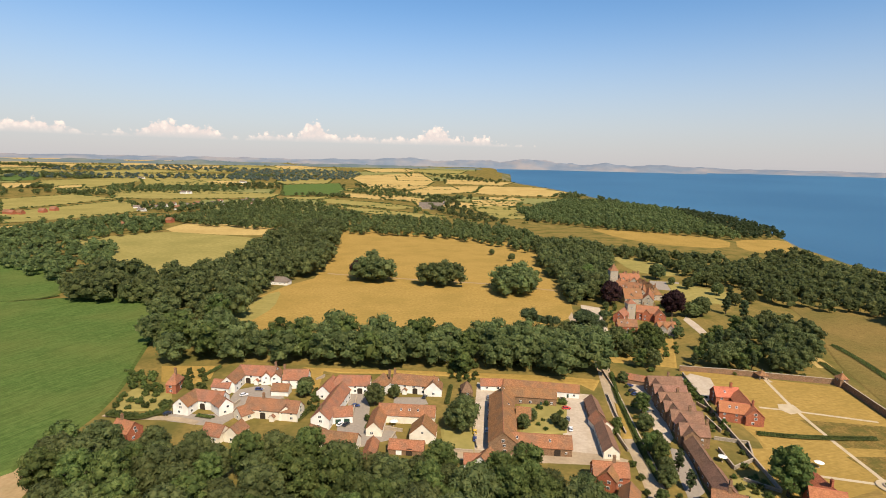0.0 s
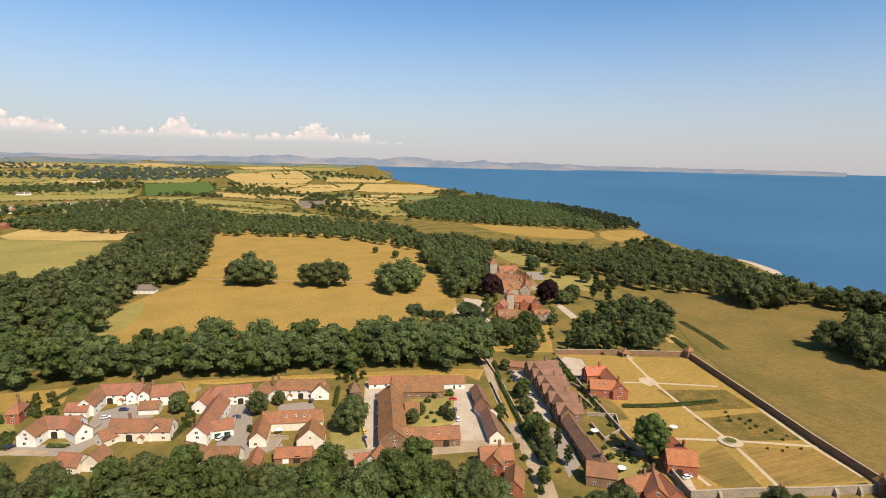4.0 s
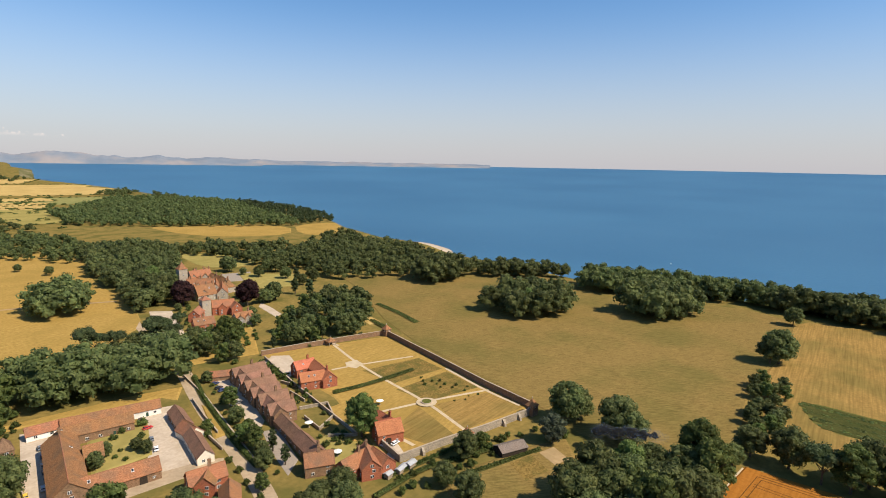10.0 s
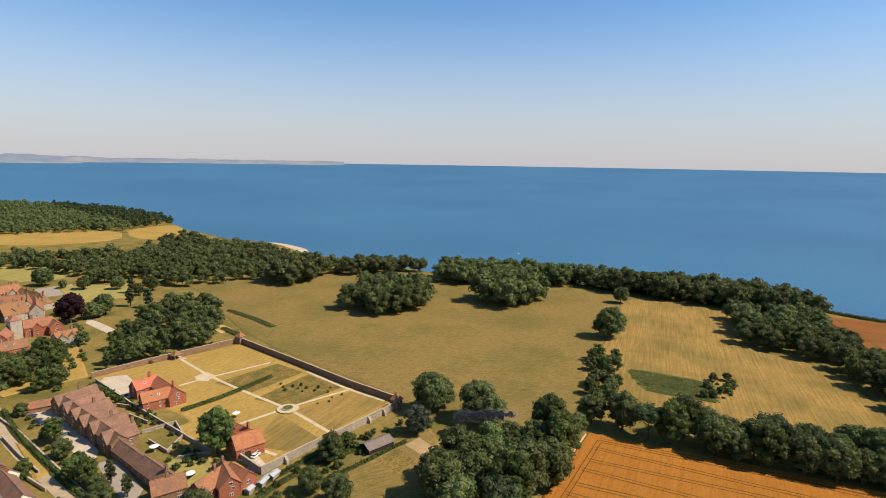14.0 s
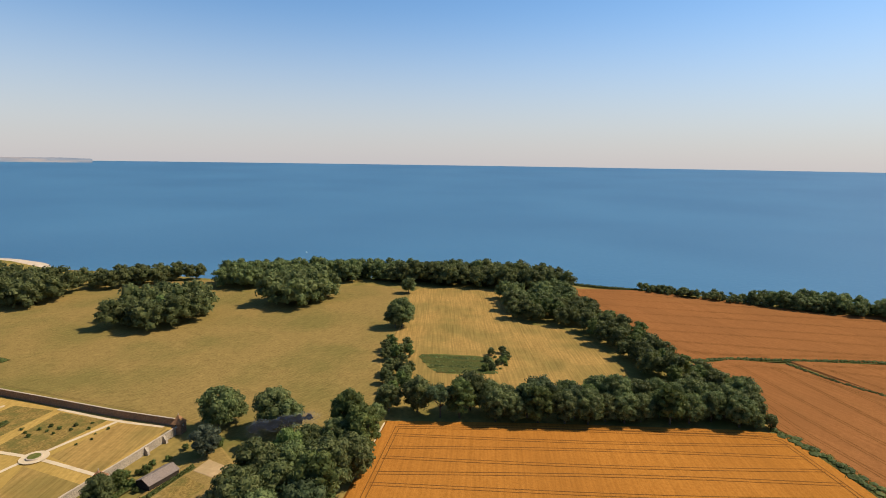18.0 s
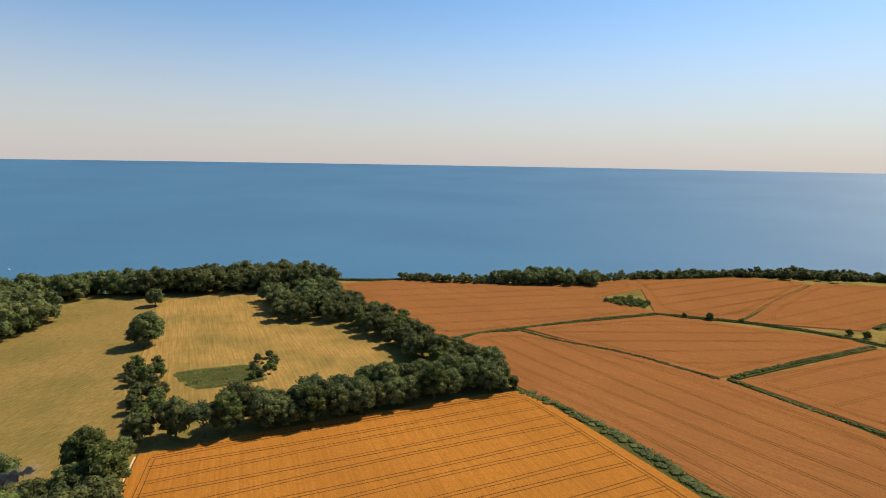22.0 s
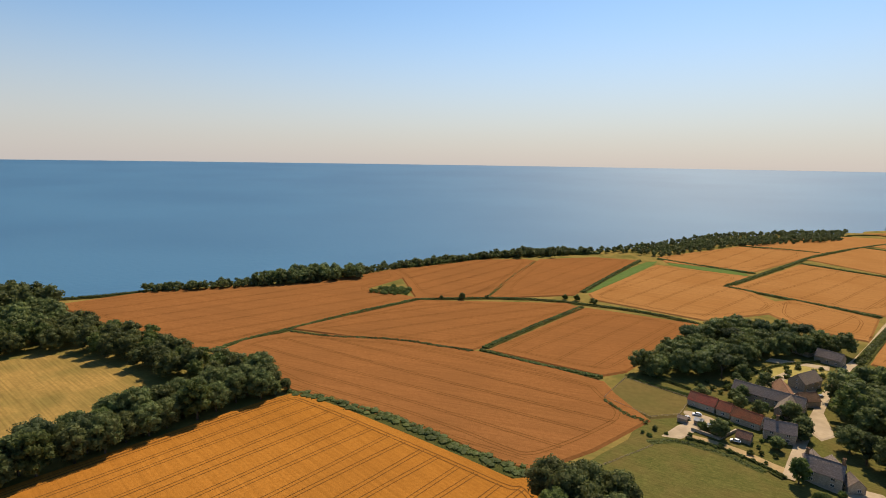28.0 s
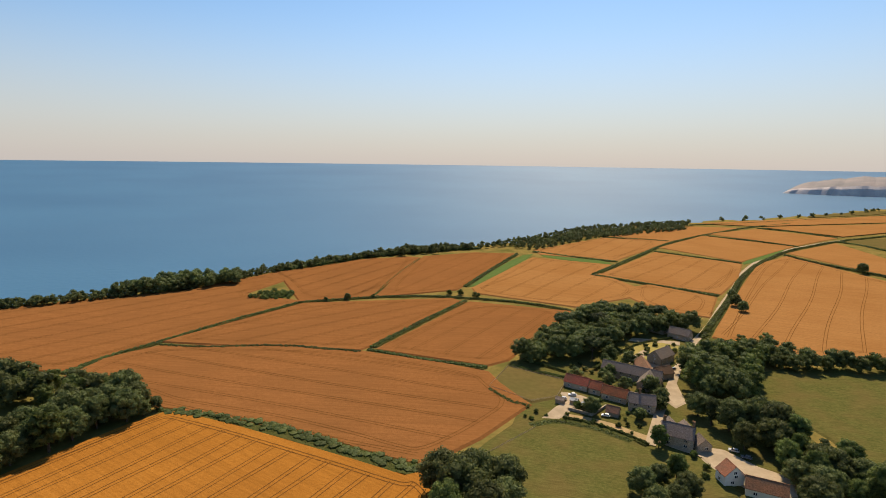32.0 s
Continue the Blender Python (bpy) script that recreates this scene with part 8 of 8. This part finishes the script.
wood([(108, -300), (96, -306), (88, -322), (104, -326)], 5, 545, (("shrub", 2), ("oak", 1)), (0.45, 0.75), "garden shrubs and trees", 0.0)
hedge([(103, -216), (96, -227), (78, -231), (61, -229)], 2.6, 1.1, 919, 0.3, "rank bank of scrub along the farm track")
garden_wall("yard_wall", [(105.0, -280.0), (66.0, -279.0)], 1.6, 0.4, M_FLINT, "low stone wall behind the barns")
garden_wall("yard_wall", [(96.0, -242.0), (84.0, -242.5), (82.0, -256.0)], 1.3, 0.35, M_FLINT, "low stone wall of a farm garden")
house("shed", [(104.5, -247.0, 100.5, -247.6, 3.4, 2.2, 0, 0)], M_TIMBER, M_SLATE, "small timber store beside the yard", windows=False, pitch=24)
house("shed", [(98.1, -250.6, 94.6, -250.8, 3.5, 2.2, 0, 0)], M_TIMBER, M_LEAD, "small dark stable beside the yard", windows=False, pitch=22)
house("shed", [(122.6, -396.3, 114.9, -393.2, 6, 2.8, 0, 0)], M_TIMBER, M_SLATE, "timber garden building with a slate roof")
house("shed", [(91.5, -248.9, 85.6, -248.6, 4, 2.2, 0, 0)], M_TIMBER, M_LEAD, "low timber stable row", windows=False, pitch=22)
fence([(141.0, -241.8), (147.4, -274.1), (110.8, -275.0), (106.4, -252.3), (114.4, -239.3), (141.0, -241.8)], "weathered timber post and rail paddock fence")
fence([(100.5, -214.3), (105.8, -185.6), (111.8, -165.0)], "weathered timber post and rail field fence")
car(100.7, -258.6, 30, COLORS["white"], "white")
car(102.7, -251.0, 40, COLORS["silver"], "silver")
car(67.3, -329.2, 60, COLORS["grey"], "grey")

# thin smoke from a bonfire
SMOKE = random.Random(77)
bm = bmesh.new()
for i in range(80):
    k = i / 80
    c = Vector((200.2 + 4.1 * k + SMOKE.gauss(0, 1 + 1.6 * k), 106.2 - 23.9 * k + SMOKE.gauss(0, 1 + 1.6 * k), 8 + 6 * k ** 0.8 + SMOKE.gauss(0, 0.9)))
    bmesh.ops.create_icosphere(bm, subdivisions=2, radius=1, matrix=Matrix.Translation(c) @ Matrix.Diagonal((SMOKE.uniform(1.2, 3.4), SMOKE.uniform(1.2, 3.4), SMOKE.uniform(0.8, 1.8), 1)))
for f in bm.faces:
    f.smooth = True
M_SMOKE = material("thin_smoke", [(0.72, 0.80, 0.92), (0.80, 0.86, 0.95)], 5, rough=1, bump=0)
n, l = M_SMOKE.node_tree.nodes, M_SMOKE.node_tree.links
air, lit, veil = n.new("ShaderNodeBsdfTransparent"), n.new("ShaderNodeBsdfTranslucent"), n.new("ShaderNodeMixShader")
lit.inputs["Color"].default_value = (0.80, 0.87, 0.97, 1)
both = n.new("ShaderNodeMixShader")
both.inputs[0].default_value = 0.85
l.new(n["Principled BSDF"].outputs[0], both.inputs[1])
l.new(lit.outputs[0], both.inputs[2])
veil.inputs[0].default_value = 0.024
l.new(air.outputs[0], veil.inputs[1])
l.new(both.outputs[0], veil.inputs[2])
l.new(veil.outputs[0], n["Material Output"].inputs["Surface"])
tagged(part("smoke", bm, M_SMOKE), "thin blue-white smoke drifting from a garden bonfire", "smoke", kind="stuff")

bm = bmesh.new()
lo = [bm.verts.new(p) for p in ((-4, -1, 0), (3, -1.1, 0), (5.5, 0, 0.2), (3, 1.1, 0), (-4, 1, 0))]
hi = [bm.verts.new((v.co.x * 1.05, v.co.y * 1.2, 1.3 + 0.04 * v.co.x)) for v in lo]
bm.faces.new(hi)
for i in range(5):
    bm.faces.new((lo[i], lo[(i + 1) % 5], hi[(i + 1) % 5], hi[i]))
boat = new("boat")
boat.matrix_basis = pose(900, 358, SEA + 126 * rise(968) - 0.2, 0, 0, 40) @ Matrix.Scale(0.65, 4)
tagged(boat, "small white motor boat on the sea", "boat")
part("hull", bm, M_PAINT, boat)
part("cabin", boxed(-1.5, 1.5, -0.8, 0.8, 1.2, 2.4), M_PAINT, boat)

# ---- far distance ----
def ridge(name, a0, a1, r, low, high, mat, label, seed, rough=0.5):
    """A range of hills a long way off, from bearing a0 to a1."""
    verts, faces = [], []
    steps = int((a1 - a0) * 5)
    for i in range(steps + 1):
        a = radians(a0 + (a1 - a0) * i / steps)
        k = math.sin(math.pi * i / steps) ** 0.5
        h = low + (high - low) * (0.5 + 0.5 * noise.fractal((i * 0.045, seed, 0), 0.8, 2.0, 5)) * k
        for q, f in ((r - 260, 0.0), (r - 150, 0.45), (r - 60, 0.85), (r, 1.0)):
            d = 1 + 0.12 * noise.noise((i * 0.21, f * 3, seed))
            verts.append((q * math.sin(a), q * math.cos(a), 86 * rise(q) - 6 + h * f * d))
    for i in range(steps):
        for j in range(3):
            faces.append((i * 4 + j, i * 4 + j + 1, i * 4 + j + 5, i * 4 + j + 4)[::-1])
    ob = from_arrays(name, verts, faces, mat)
    for f in ob.data.polygons:
        f.use_smooth = True
    return tagged(ob, label, "hills", kind="structure")


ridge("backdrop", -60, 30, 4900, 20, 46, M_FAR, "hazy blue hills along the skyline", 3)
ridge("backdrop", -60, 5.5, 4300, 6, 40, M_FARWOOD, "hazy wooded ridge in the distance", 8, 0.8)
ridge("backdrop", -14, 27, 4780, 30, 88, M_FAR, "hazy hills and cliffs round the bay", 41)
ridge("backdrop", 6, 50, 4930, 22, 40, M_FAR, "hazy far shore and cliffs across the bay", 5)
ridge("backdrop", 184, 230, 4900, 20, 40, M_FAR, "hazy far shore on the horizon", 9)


# a bank of fair-weather cumulus on a level base, far beyond the hills: bearing, top and base in degrees
CLOUD_TOP = [(-40, 2.55), (-37, 2.8), (-35, 2.9), (-32, 2.4), (-30.5, 2.0), (-29, 2.3), (-27, 2.7), (-25, 3.5), (-23.6, 3.05), (-22.3, 3.2), (-20.5, 2.4), (-18.5, 2.1), (-16.4, 2.6), (-13.5, 2.55), (-12, 3.85), (-10.6, 3.0),
             (-9, 2.55), (-6.8, 2.75), (-5.2, 2.3), (-3.4, 2.6), (-1.4, 2.65), (0.7, 3.7), (2, 2.9), (3.4, 2.6), (5, 2.75), (6.6, 2.3), (8, 1.95), (9.6, 1.85), (11, 1.55), (12.6, 1.62), (14, 1.4)]
B0, B1, E0, E1, CLOUD_R = -41.0, 14.5, 1.2, 4.6, 4885.0
M_CLOUD = bpy.data.materials.new("cumulus")
M_CLOUD.use_nodes = True
n, l = M_CLOUD.node_tree.nodes, M_CLOUD.node_tree.links
n.remove(n["Principled BSDF"])


def node(kind, *pairs, **props):
    """A shader node with sockets set or linked in order."""
    q = n.new(kind)
    if "op" in props:
        q.operation = props["op"]
    for i, v in pairs:
        if isinstance(v, (int, float, tuple)):
            q.inputs[i].default_value = v
        else:
            l.new(v, q.inputs[i])
    return q.outputs[0]


uv = n.new("ShaderNodeUVMap")
uv.uv_map = "bank"
parts = n.new("ShaderNodeSeparateXYZ")
l.new(uv.outputs[0], parts.inputs[0])
u, v = parts.outputs[0], parts.outputs[1]
curve = n.new("ShaderNodeFloatCurve")
pts = curve.mapping.curves[0].points
for deg, top in CLOUD_TOP[1:-1]:
    pts.new((deg - B0) / (B1 - B0), (top - E0) / (E1 - E0))
pts[0].location = (0, (CLOUD_TOP[0][1] - E0) / (E1 - E0))
pts[len(pts) - 1].location = (1, (CLOUD_TOP[-1][1] - E0) / (E1 - E0))
curve.mapping.update()
l.new(u, curve.inputs["Value"])
wide = node("ShaderNodeCombineXYZ", (0, node("ShaderNodeMath", (0, u), (1, B1 - B0), op="MULTIPLY")), (1, node("ShaderNodeMath", (0, v), (1, E1 - E0), op="MULTIPLY")))
puffs = n.new("ShaderNodeTexVoronoi")
puffs.feature = "SMOOTH_F1"
puffs.inputs["Scale"].default_value, puffs.inputs["Detail"].default_value, puffs.inputs["Smoothness"].default_value = 1.5, 2.0, 0.35
l.new(wide, puffs.inputs["Vector"])
wisps = node("ShaderNodeTexNoise", (0, wide), (2, 2.6), (3, 6.0))
lump = node("ShaderNodeMath", (0, puffs.outputs["Distance"]), (1, -0.24), op="MULTIPLY")
lump = node("ShaderNodeMath", (0, wisps), (1, 0.20), (2, lump), op="MULTIPLY_ADD")
rim = node("ShaderNodeMath", (0, curve.outputs[0]), (1, node("ShaderNodeMath", (0, lump), (1, 0.035), op="ADD")), op="ADD")
depth = node("ShaderNodeMath", (0, rim), (1, v), op="SUBTRACT")
body = node("ShaderNodeMapRange", (0, depth), (1, -0.015), (2, 0.07), (3, 0.0), (4, 1.0))
foot = node("ShaderNodeMapRange", (0, v), (1, 0.10), (2, 0.30), (3, 0.0), (4, 1.0))
thin = node("ShaderNodeMapRange", (0, wisps), (1, 0.3), (2, 0.6), (3, 0.62), (4, 0.95))
dense = node("ShaderNodeMath", (0, node("ShaderNodeMath", (0, body), (1, foot), op="MULTIPLY")), (1, thin), op="MULTIPLY")
# sunlit cream tops and shaded pink-grey base are painted in by depth
tint = n.new("ShaderNodeMix")
tint.data_type = "RGBA"
l.new(node("ShaderNodeMapRange", (0, node("ShaderNodeMath", (0, depth), (1, puffs.outputs["Distance"]), op="ADD")), (1, 0.28), (2, 1.15), (3, 0.0), (4, 1.0)), tint.inputs[0])
tint.inputs[6].default_value, tint.inputs[7].default_value = (0.98, 0.80, 0.665, 1), (0.64, 0.545, 0.50, 1)
# the cloud sheet glows by itself instead of taking sunlight
bright = node("ShaderNodeEmission", (0, tint.outputs[2]), (1, 1.0))
veil = node("ShaderNodeMixShader", (0, dense), (1, node("ShaderNodeBsdfTransparent")), (2, bright))
l.new(veil, n["Material Output"].inputs["Surface"])
verts, faces, COLS = [], [], 120
for i in range(COLS + 1):
    a = radians(B0 + (B1 - B0) * i / COLS)
    for e in (E0, E1):
        verts.append((CLOUD_R * math.sin(a), CLOUD_R * math.cos(a), 120 + CLOUD_R * math.tan(radians(e))))
faces = [(2 * i, 2 * i + 2, 2 * i + 3, 2 * i + 1) for i in range(COLS)]
bank = from_arrays("backdrop", verts, faces, M_CLOUD)
layer = bank.data.uv_layers.new(name="bank")
for loop in bank.data.loops:
    layer.data[loop.index].uv = ((loop.vertex_index // 2) / COLS, loop.vertex_index % 2)
tagged(bank, "low bank of white cumulus clouds over the far hills", "cloud", kind="structure")


# ---- headland across the bay ----
verts, faces = [], []
for i in range(25):
    k = i / 24
    x, y = 165 - 520 * k, -2960 + 40 * math.sin(k * 3) - 60 * k
    top = (22 + 46 * min(1, k * 2.0) ** 0.6) * (1 + 0.12 * noise.noise((i * 0.6, 2, 0)))
    low = SEA + 126 * rise(math.hypot(x, y)) - 3
    j = 12 * noise.noise((i * 0.8, 7, 1))
    for dy, f in ((70 + j, 0.0), (55 + j, 0.45), (40 + j, 0.62), (-10, 0.8), (-90, 1.0), (-260, 1.15), (-600, 0.7)):
        verts.append((x + 30 * (1 - f) * (1 - k), y + dy, low + top * f))
for i in range(24):
    for j in range(6):
        faces.append((i * 7 + j, i * 7 + j + 1, i * 7 + j + 8, i * 7 + j + 7))
# haze is put into both colours; the shaded cliff face is lightened too
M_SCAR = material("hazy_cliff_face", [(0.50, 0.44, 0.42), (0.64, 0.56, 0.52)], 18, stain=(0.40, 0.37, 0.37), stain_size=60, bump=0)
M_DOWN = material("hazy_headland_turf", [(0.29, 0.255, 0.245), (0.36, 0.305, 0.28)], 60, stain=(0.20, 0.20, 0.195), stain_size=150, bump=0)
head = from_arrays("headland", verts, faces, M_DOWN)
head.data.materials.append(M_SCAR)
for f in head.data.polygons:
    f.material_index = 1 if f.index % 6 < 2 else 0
tagged(head, "hazy headland with a pale cliff across the bay", "headland", kind="structure")

# ---- beach below the cliff ----
beach = [(715, 826), (744, 786), (716, 684), (672, 643), (646, 662), (673, 743)]
bm = bmesh.new()
bm.faces.new([bm.verts.new((x, y, SEA + 1.5)) for x, y in smooth(beach, 2)])
for f in bm.faces:
    f.normal_update()
    if f.normal.z < 0:
        f.normal_flip()
tagged(part("beach", bm, M_GRAVEL), "pale shingle beach at the foot of the cliff", "beach", kind="structure")
